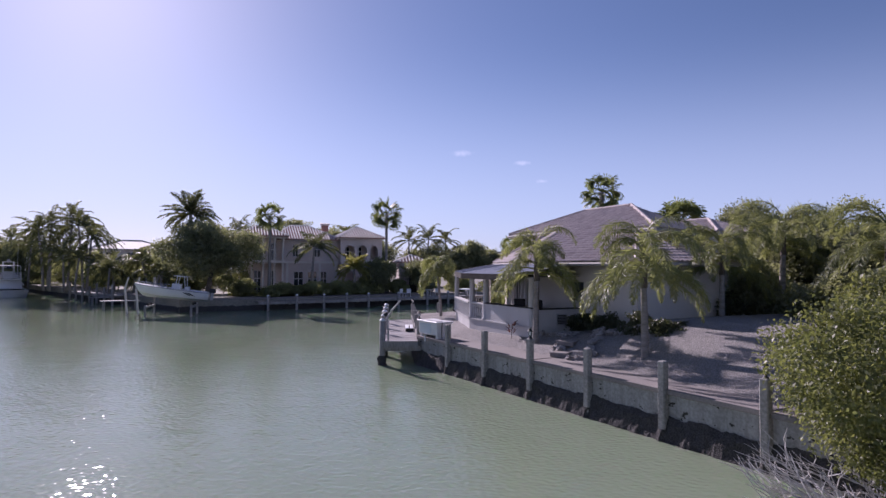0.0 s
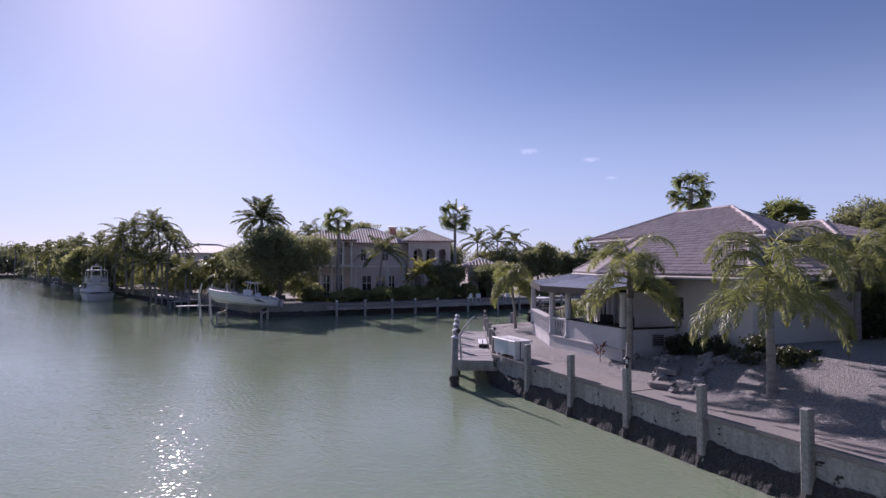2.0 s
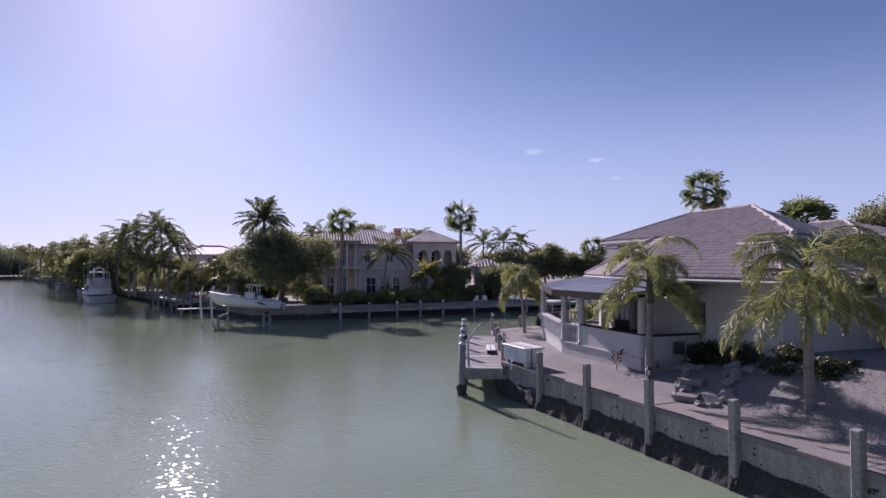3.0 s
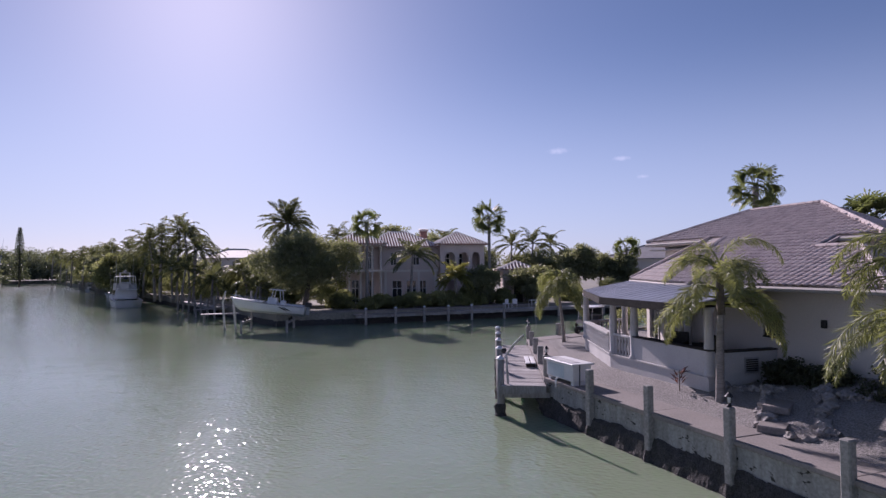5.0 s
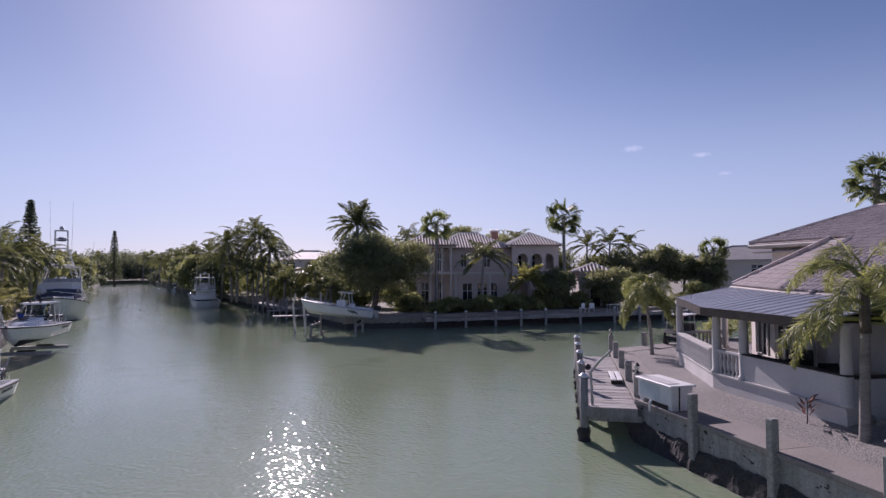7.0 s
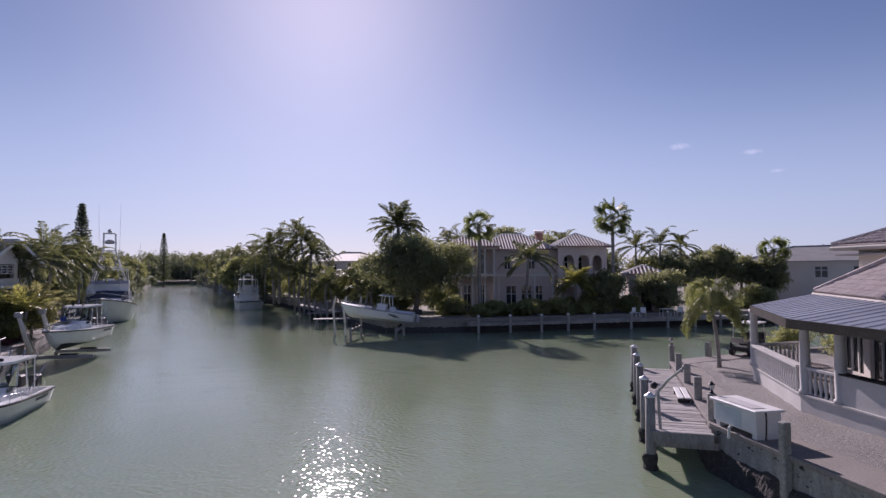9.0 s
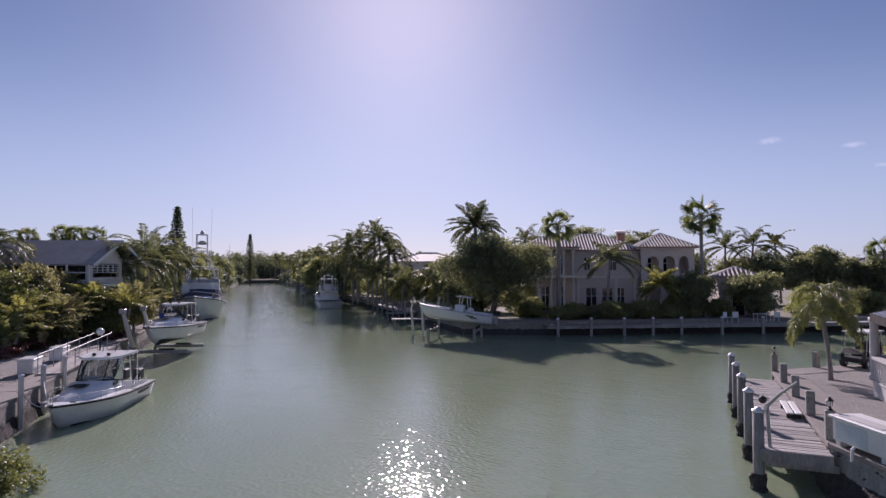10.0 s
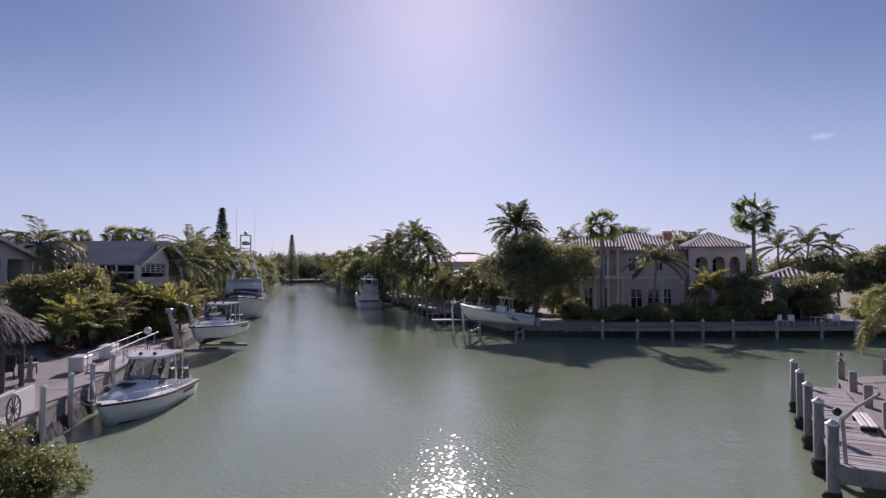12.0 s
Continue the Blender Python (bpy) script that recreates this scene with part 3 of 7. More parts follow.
def tile_mesh():
    bm = bmesh.new()
    # a slightly arched tile, thicker at its lower end
    for i in range(4):
        a, b = -0.115 + i * 0.0575, -0.115 + (i + 1) * 0.0575
        h = (0.0, 0.034, 0.045, 0.03, 0.0)
        co = [(a, -0.2, 0.03 + h[i]), (b, -0.2, 0.03 + h[i + 1]), (b, 0.2, h[i + 1]), (a, 0.2, h[i])]
        lo = [(a, -0.2, h[i]), (b, -0.2, h[i + 1])]
        vs = [bm.verts.new(c) for c in co + lo]
        bm.faces.new(vs[:4])
        bm.faces.new((vs[4], vs[5], vs[1], vs[0]))
    bmesh.ops.remove_doubles(bm, verts=bm.verts, dist=0.0005)
    return bm


def tiled(root, corners, near):
    """A roof plane of laid tiles; corners in the house's frame, the first two along the eave."""
    c = [Vector(p) for p in corners]
    n = (c[1] - c[0]).cross(c[2] - c[0]).normalized()
    if n.z < 0:
        n = -n
    ex = Vector((0, 0, 1)).cross(n).normalized()
    ey = n.cross(ex).normalized()
    bm = bmesh.new()
    plate(bm, c, 0.1, -n)
    part("roof_deck", bm, M_TILES, root)
    poly = [((p - c[0]).dot(ex), (p - c[0]).dot(ey)) for p in c]
    xs, ys = [p[0] for p in poly], [p[1] for p in poly]
    verts, faces = [], []
    src = TILE_DATA[0]
    co = [v.co.copy() for v in src.vertices]
    fc = [tuple(p.vertices) for p in src.polygons]
    rnd = random.Random(len(near))
    row = 0
    y = min(ys) + 0.16
    while y < max(ys):
        x = min(xs) + 0.02 * (row % 2)
        while x < max(xs):
            if inside(poly, x, y):
                o = c[0] + ex * x + ey * y + n * (0.012 + rnd.uniform(0, 0.006))
                m = Matrix(((ex.x, ey.x, n.x, o.x), (ex.y, ey.y, n.y, o.y), (ex.z, ey.z, n.z, o.z), (0, 0, 0, 1))) @ turn(rnd.uniform(-0.8, 0.8))
                if near and o.x > near[0] and o.y < near[1] and near[2] > 0:
                    near[2] -= 1
                    piece("roof_tile", src, root, m)
                else:
                    k = len(verts)
                    verts += [m @ v for v in co]
                    faces += [tuple(i + k for i in f) for f in fc]
            x += 0.24
        y += 0.31
        row += 1
    if verts:
        tagged(part("roof_tiles", (verts, faces), M_TILES, root), kind="stuff")
    return n


def cream_house():
    root = thing("house", "cream stucco house with rose tiled hip roofs", "house", HM)
    seed = part("roof_tile", tile_mesh(), M_TILE, root)
    TILE_DATA.append(seed.data)
    z_up = roof_p(0, 6.1)
    rd, z_c = roof_p(0, 9.35), roof_p(0, 5.6)
    seed.matrix_basis = Matrix.Translation((2.0, 1.95, EAVE + 0.02)) @ Matrix.Rotation(math.atan(PITCH), 4, "X")
    near = [1.0, 4.4, 290]
    # front slope in two convex parts, so that it climbs to the ridge without a break
    tiled(root, [(0.8, 1.9, EAVE), (8.8, 1.9, EAVE), (6.1, 4.6, roof_p(0, 4.6)), (4.6, 4.6, roof_p(0, 4.6)), (4.6, 5.6, z_c), (6.0, 5.6, z_c), (0.75, 9.35, rd), (-2.95, 9.35, rd), (-6.2, 6.1, z_up), (-0.9, 6.1, z_up)], near)
    tiled(root, [(6.0, 5.6, z_c), (2.9, 12.5, z_c), (0.75, 9.35, rd)], [])
    tiled(root, [(-6.2, 12.6, z_up), (-6.2, 6.1, z_up), (-2.95, 9.35, rd)], [])
    tiled(root, [(2.9, 12.5, z_c), (-6.2, 12.6, z_up), (-2.95, 9.35, rd), (0.75, 9.35, rd)], [])
    tiled(root, [(-4.5, 4.0, EAVE), (0.8, 1.9, EAVE), (-0.9, 6.1, z_up), (-1.9, 6.15, z_up)], [])
    tiled(root, [(-4.5, 11.0, EAVE), (-4.5, 4.0, EAVE), (-1.9, 6.15, z_up), (-1.9, 11.0, z_up)], [])
    tiled(root, [(8.8, 1.9, EAVE), (8.8, 7.3, EAVE), (6.1, 4.6, roof_p(0, 4.6))], [])
    tiled(root, [(8.8, 7.3, EAVE), (4.1, 7.3, EAVE), (4.1, 4.6, roof_p(0, 4.6)), (6.1, 4.6, roof_p(0, 4.6))], [])
    # rear wing
    e, r = 6.2, 7.08
    tiled(root, [(-3.5, 12.9, e), (3.2, 12.9, e), (0.6, 15.3, r), (-1.3, 15.3, r)], [])
    tiled(root, [(3.2, 12.9, e), (3.2, 17.7, e), (0.6, 15.3, r)], [])
    tiled(root, [(3.2, 17.7, e), (-3.5, 17.7, e), (-1.3, 15.3, r), (0.6, 15.3, r)], [])
    tiled(root, [(-3.5, 17.7, e), (-3.5, 12.9, e), (-1.3, 15.3, r)], [])
    # hip and ridge caps
    cap = None
    for a, b in (((6.0, 5.6, z_c), (0.75, 9.35, rd)), ((0.75, 9.35, rd), (-2.95, 9.35, rd)), ((-2.95, 9.35, rd), (-6.2, 6.1, z_up)), ((0.8, 1.9, EAVE), (-0.9, 6.1, z_up)), ((8.8, 1.9, EAVE), (6.1, 4.6, roof_p(0, 4.6))), ((3.2, 12.9, e), (0.6, 15.3, r)), ((0.6, 15.3, r), (-1.3, 15.3, r)), ((-4.5, 4.0, EAVE), (-1.9, 6.15, z_up)), ((6.1, 4.6, roof_p(0, 4.6)), (4.6, 4.6, roof_p(0, 4.6)))):
        a, b = Vector(a), Vector(b)
        k = max(1, int((b - a).length / 0.36))
        d = (b - a) / k
        for i in range(k):
            m = Matrix.Translation(a + d * i + Vector((0, 0, 0.03))) @ d.to_track_quat("Y", "Z").to_matrix().to_4x4()
            if cap is None:
                bm = bmesh.new()
                tube(bm, [(0, 0, 0), (0, 0.39, 0.02)], [0.115, 0.09], 6)
                cap = part("ridge_tile", bm, M_TILE, root)
                cap.matrix_basis = m
            else:
                piece("ridge_tile", cap.data, root, m)
    # eaves: dull cream gutters
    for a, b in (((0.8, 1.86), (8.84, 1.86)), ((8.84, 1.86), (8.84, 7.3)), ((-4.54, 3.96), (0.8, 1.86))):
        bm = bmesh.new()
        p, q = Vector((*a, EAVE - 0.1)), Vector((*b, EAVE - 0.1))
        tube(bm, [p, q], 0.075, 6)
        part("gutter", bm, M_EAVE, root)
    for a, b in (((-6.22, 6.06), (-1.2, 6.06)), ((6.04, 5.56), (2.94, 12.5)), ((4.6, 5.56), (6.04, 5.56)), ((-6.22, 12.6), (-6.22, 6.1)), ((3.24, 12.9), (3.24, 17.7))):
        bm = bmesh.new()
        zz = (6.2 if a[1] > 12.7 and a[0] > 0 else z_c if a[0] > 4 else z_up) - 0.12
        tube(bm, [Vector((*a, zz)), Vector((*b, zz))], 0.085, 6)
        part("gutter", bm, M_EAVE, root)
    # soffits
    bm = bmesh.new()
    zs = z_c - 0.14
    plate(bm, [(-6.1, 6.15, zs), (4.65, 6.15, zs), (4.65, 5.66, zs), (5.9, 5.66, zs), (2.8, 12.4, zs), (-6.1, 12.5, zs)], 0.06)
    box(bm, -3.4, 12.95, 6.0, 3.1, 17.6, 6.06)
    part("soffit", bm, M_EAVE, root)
    # walls
    bm = bmesh.new()
    pierced(bm, 7.3, 1.0, EAVE - 0.03, 0.25, [(3.6, 4.3, 2.98, 3.72)], Matrix.Translation((0.9, 2.5, 0)))
    part("front_wall", bm, M_STUCCO, root)
    bm = bmesh.new()
    box(bm, 7.95, 2.752, 1.0, 8.2, 7.0, EAVE - 0.03)
    part("side_wall", bm, M_STUCCO, root)
    bm = bmesh.new()
    wing = Matrix.Translation((5.35, 6.2, 0)) @ turn(114.2)
    swing = wing @ (Matrix.Translation((4.05, 6.7, 0)) @ turn(90)).inverted()
    pierced(bm, 6.6, 4.3, z_c - 0.2, 0.25, [(2.0, 2.9, 5.2, 5.65)], wing)
    box(bm, 4.0, 6.2, 4.3, 5.1, 6.45, z_c - 0.2)
    box(bm, -5.6, 6.7, 4.5, 3.79, 6.95, z_up - 0.2)
    box(bm, -5.6, 6.96, 1.0, -5.35, 12.2, z_up - 0.2)
    box(bm, -5.34, 11.95, 1.0, 3.79, 12.2, z_up - 0.2)
    part("upper_wall", bm, M_STUCCO, root)
    bm = bmesh.new()
    for k in range(9):
        a0, a1 = math.pi * k / 8, math.pi * (k + 1) / 8
        if k < 8:
            plate(bm, [(4.06, 9.15, 5.72), (4.06, 9.15 + 0.45 * math.cos(a0), 5.72 + 0.3 * math.sin(a0)), (4.06, 9.15 + 0.45 * math.cos(a1), 5.72 + 0.3 * math.sin(a1))], 0.05, (1, 0, 0))
    box(bm, 3.9, 8.7, 5.2, 3.95, 9.6, 5.65)
    bm.transform(swing @ Matrix.Translation((0, 0, -0.08)))
    arch = part("arched_window", bm, M_PANE, root, "dark arched upper window")
    bm = bmesh.new()
    box(bm, 4.06, 8.66, 5.26, 4.12, 9.64, 5.3)
    for k in range(5):
        a = math.pi * (k / 4)
        tube(bm, [(4.12, 9.15, 5.72), (4.12, 9.15 + 0.47 * math.cos(a), 5.72 + 0.32 * math.sin(a))], 0.018, 4)
    bm.transform(swing @ Matrix.Translation((0, 0, -0.08)))
    part("window_frame", bm, M_WHITE, arch)
    bm = bmesh.new()
    box(bm, 2.2, 12.6, 1.0, 2.6, 17.1, 6.0)
    box(bm, -3.0, 16.8, 1.0, 2.19, 17.1, 6.0)
    part("rear_wall", bm, M_STUCCO, root)
    # dark square window
    bm = bmesh.new()
    box(bm, 4.52, 2.62, 3.0, 5.18, 2.66, 3.7)
    win = part("window", bm, M_PANE, root, "small dark square window")
    bm = bmesh.new()
    for a in ((4.5, 2.48, 2.94, 5.2, 2.6, 2.99), (4.5, 2.53, 3.71, 5.2, 2.6, 3.72), (4.5, 2.55, 2.99, 4.54, 2.61, 3.71), (5.16, 2.55, 2.99, 5.2, 2.61, 3.71), (4.54, 2.57, 3.33, 5.16, 2.61, 3.37)):
        box(bm, *a)
    part("window_frame", bm, M_FASCIA, win)
    bm = bmesh.new()
    box(bm, 6.56, 2.38, 3.4, 6.7, 2.49, 3.62, None, 0.02)
    part("wall_light", bm, M_BLACK, root, "small black wall light")
    # garden wall of the bay with glass doors behind the veranda
    a, b = Vector((-4.1, 4.5, 0)), Vector((0.9, 2.52, 0))
    d = (b - a).normalized()
    L = (b - a).length
    mm = Matrix(((d.x, -d.y, 0, a.x), (d.y, d.x, 0, a.y), (0, 0, 1, 0), (0, 0, 0, 1)))
    bm = bmesh.new()
    pierced(bm, L, 1.0, EAVE - 0.03, 0.22, [(0.5, 2.2, 1.97, 4.0), (2.7, 4.9, 1.97, 4.0)], mm)
    part("bay_wall", bm, M_STUCCO, root)
    for x0, x1 in ((0.5, 2.2), (2.7, 4.9)):
        bm = bmesh.new()
        box(bm, x0, 0.12, 1.97, x1, 0.15, 4.0, mm)
        door = part("glass_door", bm, M_PANE, root, "dark glass door")
        bm = bmesh.new()
        for k in range(4):
            x = x0 + (x1 - x0) * k / 3
            box(bm, x - 0.04, 0.06, 1.97, x + 0.04, 0.11, 4.0, mm)
        box(bm, x0, 0.065, 3.94, x1, 0.105, 3.999, mm)
        part("door_frame", bm, M_WHITE, door)
    bm = bmesh.new()
    box(bm, -4.1, 4.5, 1.0, -3.9, 11, EAVE - 0.03)
    part("end_wall", bm, M_STUCCO, root)


cream_house()


def veranda():
    root = thing("veranda", "raised white veranda with columns and a metal roof", "veranda", HM)
    FL = 1.95
    rim = [(5.05, 0), (0, 0), (-4.6, 1.62), (-5.1, 4.0)]
    bm = bmesh.new()
    plate(bm, [(5.04, 0.05, FL - 0.004), (5.04, 2.45, FL - 0.004), (0.9, 2.45, FL - 0.004), (-5.0, 4.4, FL - 0.004), (-4.55, 1.66, FL - 0.004), (0.02, 0.05, FL - 0.004)], 0.12)
    part("floor", bm, M_WALK, root)
    for (x0, y0), (x1, y1) in zip(rim, rim[1:]):
        a, b = Vector((x1, y1, 0)), Vector((x0, y0, 0))
        d = (b - a).normalized()
        L = (b - a).length
        mm = Matrix(((d.x, -d.y, 0, a.x), (d.y, d.x, 0, a.y), (0, 0, 1, 0), (0, 0, 0, 1)))
        bm = bmesh.new()
        box(bm, 0, 0, 1.0, L, 0.22, FL - 0.05, mm)
        box(bm, -0.02, -0.05, FL - 0.048, L + 0.02, 0.24, FL, mm)
        part("plinth", bm, M_RAIL, root)
    bm = bmesh.new()
    box(bm, 1.45, 0.02, FL + 0.002, 5.05, 0.2, 2.68)
    box(bm, 4.87, 0.202, FL + 0.002, 5.05, 2.45, 2.62)
    wall = part("low_wall", bm, M_RAIL, root)
    bm = bmesh.new()
    box(bm, 1.42, -0.03, 2.682, 5.1, 0.25, 2.73, None, 0.01)
    part("coping", bm, M_FASCIA, wall, "dark stone coping")
    bm = bmesh.new()
    box(bm, 4.83, 0.252, 2.622, 5.1, 2.44, 2.67, None, 0.01)
    part("coping", bm, M_FASCIA, wall, "dark stone coping")
    bm = bmesh.new()
    box(bm, 4.83, 0.222, 1.0, 5.05, 2.45, FL - 0.002)
    part("plinth", bm, M_RAIL, root)
    bm = bmesh.new()
    box(bm, 5.052, 1.25, 2.0, 5.075, 1.75, 2.45)
    vent = part("vent_panel", bm, M_ALLOY, root, "grey vent panel in the low wall")
    for k in range(6):
        bm = bmesh.new()
        box(bm, 5.077, 1.29, 2.05 + 0.062 * k, 5.09, 1.71, 2.085 + 0.062 * k)
        part("louvre", bm, M_FASCIA, vent)
    # solid parapet of the angled side
    a, b = Vector((-4.45, 1.57, 0)), Vector((-0.15, 0.05, 0))
    d = (b - a).normalized()
    L = (b - a).length
    mm = Matrix(((d.x, -d.y, 0, a.x), (d.y, d.x, 0, a.y), (0, 0, 1, 0), (0, 0, 0, 1)))
    bm = bmesh.new()
    box(bm, 0, 0.09, FL + 0.002, L, 0.15, 2.62, mm)
    part("parapet", bm, M_RAIL, root)
    bm = bmesh.new()
    box(bm, -0.02, -0.06, 2.622, L + 0.02, 0.18, 2.7, mm)
    part("parapet_rail", bm, M_RAIL, root)
    prof = [(0.055, 0), (0.055, 0.05), (0.03, 0.08), (0.062, 0.25), (0.05, 0.38), (0.03, 0.5), (0.05, 0.6), (0.05, 0.66)]
    bm = bmesh.new()
    lathe(bm, prof, 8)
    first = part("baluster", bm, M_RAIL, root, "", True)
    spots = [(0.28 + 0.19 * k, 0.1) for k in range(6)]
    p, q = Vector((-4.66, 1.9)), Vector((-5.05, 3.85))
    spots += [tuple(p.lerp(q, k / 10)) for k in range(11)]
    for i, (x, y) in enumerate(spots):
        m = Matrix.Translation((x, y, FL + 0.001))
        if i == 0:
            first.matrix_basis = m
        else:
            piece("baluster", first.data, root, m)
    for k in range(22):
        q = mm @ Vector((0.12 + (L - 0.24) * k / 21, 0.02, 0))
        piece("baluster", first.data, root, Matrix.Translation((q.x, q.y, FL + 0.001)))
    bm = bmesh.new()
    box(bm, 0.15, 0.02, FL + 0.662, 1.42, 0.18, FL + 0.75, None, 0.01)
    part("rail", bm, M_RAIL, root)
    bm = bmesh.new()
    tube(bm, [(-4.62, 1.75, FL + 0.7), (-5.08, 3.95, FL + 0.7)], 0.06, 6)
    part("rail", bm, M_RAIL, root)
    for x, y in ((0.08, 0.1), (1.36, 0.1), (-4.56, 1.68), (4.95, 0.12), (-5.0, 3.95), (1.5, 2.2), (1.1, 2.25)):
        bm = bmesh.new()
        lathe(bm, [(0.17, FL), (0.17, FL + 0.08), (0.135, FL + 0.12), (0.14, FL + 0.8), (0.115, 3.78), (0.15, 3.82), (0.16, 3.93)], 14, (x, y, 0))
        part("column", bm, M_RAIL, root, "", True)
    # metal roof: front and angled faces, seams, dark fascia
    R, Cn, T, A2, B2, R2 = (5.15, -0.62, 4.03), (0.45, -0.66, 4.03), (-4.35, 1.45, 4.08), (-4.5, 4.05, 4.48), (0.8, 1.84, 4.47), (5.15, 1.84, 4.47)
    T2 = (-5.1, 4.6, 4.1)
    faces = ((R, Cn, B2, R2), (Cn, T, A2, B2), (T, T2, A2))
    for f in faces:
        n = (Vector(f[1]) - Vector(f[0])).cross(Vector(f[2]) - Vector(f[0])).normalized()
        bm = bmesh.new()
        plate(bm, f, 0.03, -n if n.z > 0 else n)
        panel = part("roof_panel", bm, M_METAL, root)
        if len(f) == 4:
            a, b, c, e = (Vector(p) for p in f)
            k = int((b - a).length / 0.42)
            for i in range(k + 1):
                p, q = a.lerp(b, i / k), e.lerp(c, i / k)
                bm = bmesh.new()
                tube(bm, [p + Vector((0, 0, 0.012)), q + Vector((0, 0, 0.012))], 0.01, 4)
                part("seam", bm, M_METAL, panel)
    for a, b in ((R, Cn), (Cn, T), (T, T2)):
        a, b = Vector(a) - Vector((0, 0, 0.16)), Vector(b) - Vector((0, 0, 0.16))
        face = (b - a).cross(Vector((0, 0, 1))).normalized()
        face = face if face.y < 0 or face.x < -0.8 else -face
        a, b = a + face * 0.03 - Vector((0, 0, 0.08)), b + face * 0.03 - Vector((0, 0, 0.08))
        bm = bmesh.new()
        plate(bm, [a, b, b + Vector((0, 0, 0.245)), a + Vector((0, 0, 0.245))], 0.06, -face)
        part("fascia", bm, M_FASCIA, root, "dark brown roof fascia")
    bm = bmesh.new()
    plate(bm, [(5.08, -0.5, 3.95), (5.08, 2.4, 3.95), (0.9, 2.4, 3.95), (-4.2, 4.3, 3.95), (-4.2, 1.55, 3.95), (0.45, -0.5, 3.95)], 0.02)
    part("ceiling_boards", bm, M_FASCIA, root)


veranda()


def patio_chair(m):
    root = thing("patio_chair", "dark wicker armchair on the veranda", "chair", m, "veranda chairs")
    bm = bmesh.new()
    box(bm, -0.28, -0.28, 0.3, 0.28, 0.28, 0.44, None, 0.03)
    part("seat", bm, M_FASCIA, root)
    bm = bmesh.new()
    box(bm, -0.28, 0.24, 0.45, 0.28, 0.32, 0.95, None, 0.03)
    part("backrest", bm, M_FASCIA, root)
    for x in (-0.3, 0.24):
        bm = bmesh.new()
        box(bm, x, -0.28, 0.45, x + 0.06, 0.23, 0.66, None, 0.02)
        part("armrest", bm, M_FASCIA, root)
    for x in (-0.25, 0.25):
        for y in (-0.25, 0.25):
            bm = bmesh.new()
            tube(bm, [(x, y, 0), (x, y, 0.3)], 0.025, 6)
            part("leg", bm, M_FASCIA, root)
    return root


CHAIR = patio_chair(HM @ Matrix.Translation((2.2, 1.2, 1.95)) @ turn(30))
copy_thing(CHAIR, HM @ Matrix.Translation((3.1, 1.5, 1.95)) @ turn(-20))


# ---- plants ----
def leaf_mesh(name, centres, dirs, normals, length, width, material, parent, label=""):
    """Many pointed leaves, folded a little along the middle, as one mesh."""
    n = len(centres)
    d = dirs / np.linalg.norm(dirs, axis=1, keepdims=True)
    s = np.cross(d, normals)
    s /= np.linalg.norm(s, axis=1, keepdims=True) + 1e-9
    ln, wd = (length * np.ones(n))[:, None], (width * np.ones(n))[:, None]
    up = np.cross(s, d)
    v = np.stack([centres - d * ln * 0.5, centres - s * wd * 0.5 + up * wd * 0.18 - d * ln * 0.05, centres + d * ln * 0.5 - up * ln * 0.08, centres + s * wd * 0.5 + up * wd * 0.18 - d * ln * 0.05], axis=1).reshape(-1, 3)
    me = bpy.data.meshes.new(name)
    me.vertices.add(4 * n)
    me.vertices.foreach_set("co", v.astype(np.float32).ravel())
    me.loops.add(4 * n)
    me.loops.foreach_set("vertex_index", np.arange(4 * n, dtype=np.int32))
    me.polygons.add(n)
    me.polygons.foreach_set("loop_start", np.arange(0, 4 * n, 4, dtype=np.int32))
    me.polygons.foreach_set("loop_total", np.full(n, 4, dtype=np.int32))
    me.update(calc_edges=True)
    me.materials.append(material)
    ob = new(name, me)
    ob.parent = parent
    if label:
        tagged(ob, label)
    return ob


def crown_points(rng, rx, ry, rz, clumps, per, spread):
    """Leaf places: flat clumps on the outside of unequal lobes, with gaps between them."""
    wide = rx > 4.5
    lobes = 22 if wide else 13
    at = rng.normal(size=(lobes, 3))
    at *= (rng.uniform(0.45, 0.76 if wide else 0.72, lobes) / np.linalg.norm(at, axis=1))[:, None]
    at[:3] *= 0.3
    reach = rng.uniform(0.2, 0.36, lobes) if wide else rng.uniform(0.26, 0.44, lobes)
    reach[:3] = 0.42
    share = reach ** 2 / (reach ** 2).sum()
    which = rng.choice(lobes, clumps, p=share)
    a = rng.normal(size=(clumps, 3)) + np.array([0, 0, 0.25])
    a /= np.linalg.norm(a, axis=1, keepdims=True)
    r = rng.uniform(0.55, 1.0, clumps) ** 0.5 * (1 + 0.12 * rng.normal(size=clumps))
    c = (at[which] + a * (r * reach[which])[:, None]) * np.array([rx, ry, rz])
    p = np.repeat(c, per, axis=0) + np.clip(rng.normal(size=(clumps * per, 3)), -1.8, 1.8) * spread * np.array([1, 1, 0.55])
    return p, np.repeat(a, per, axis=0), c


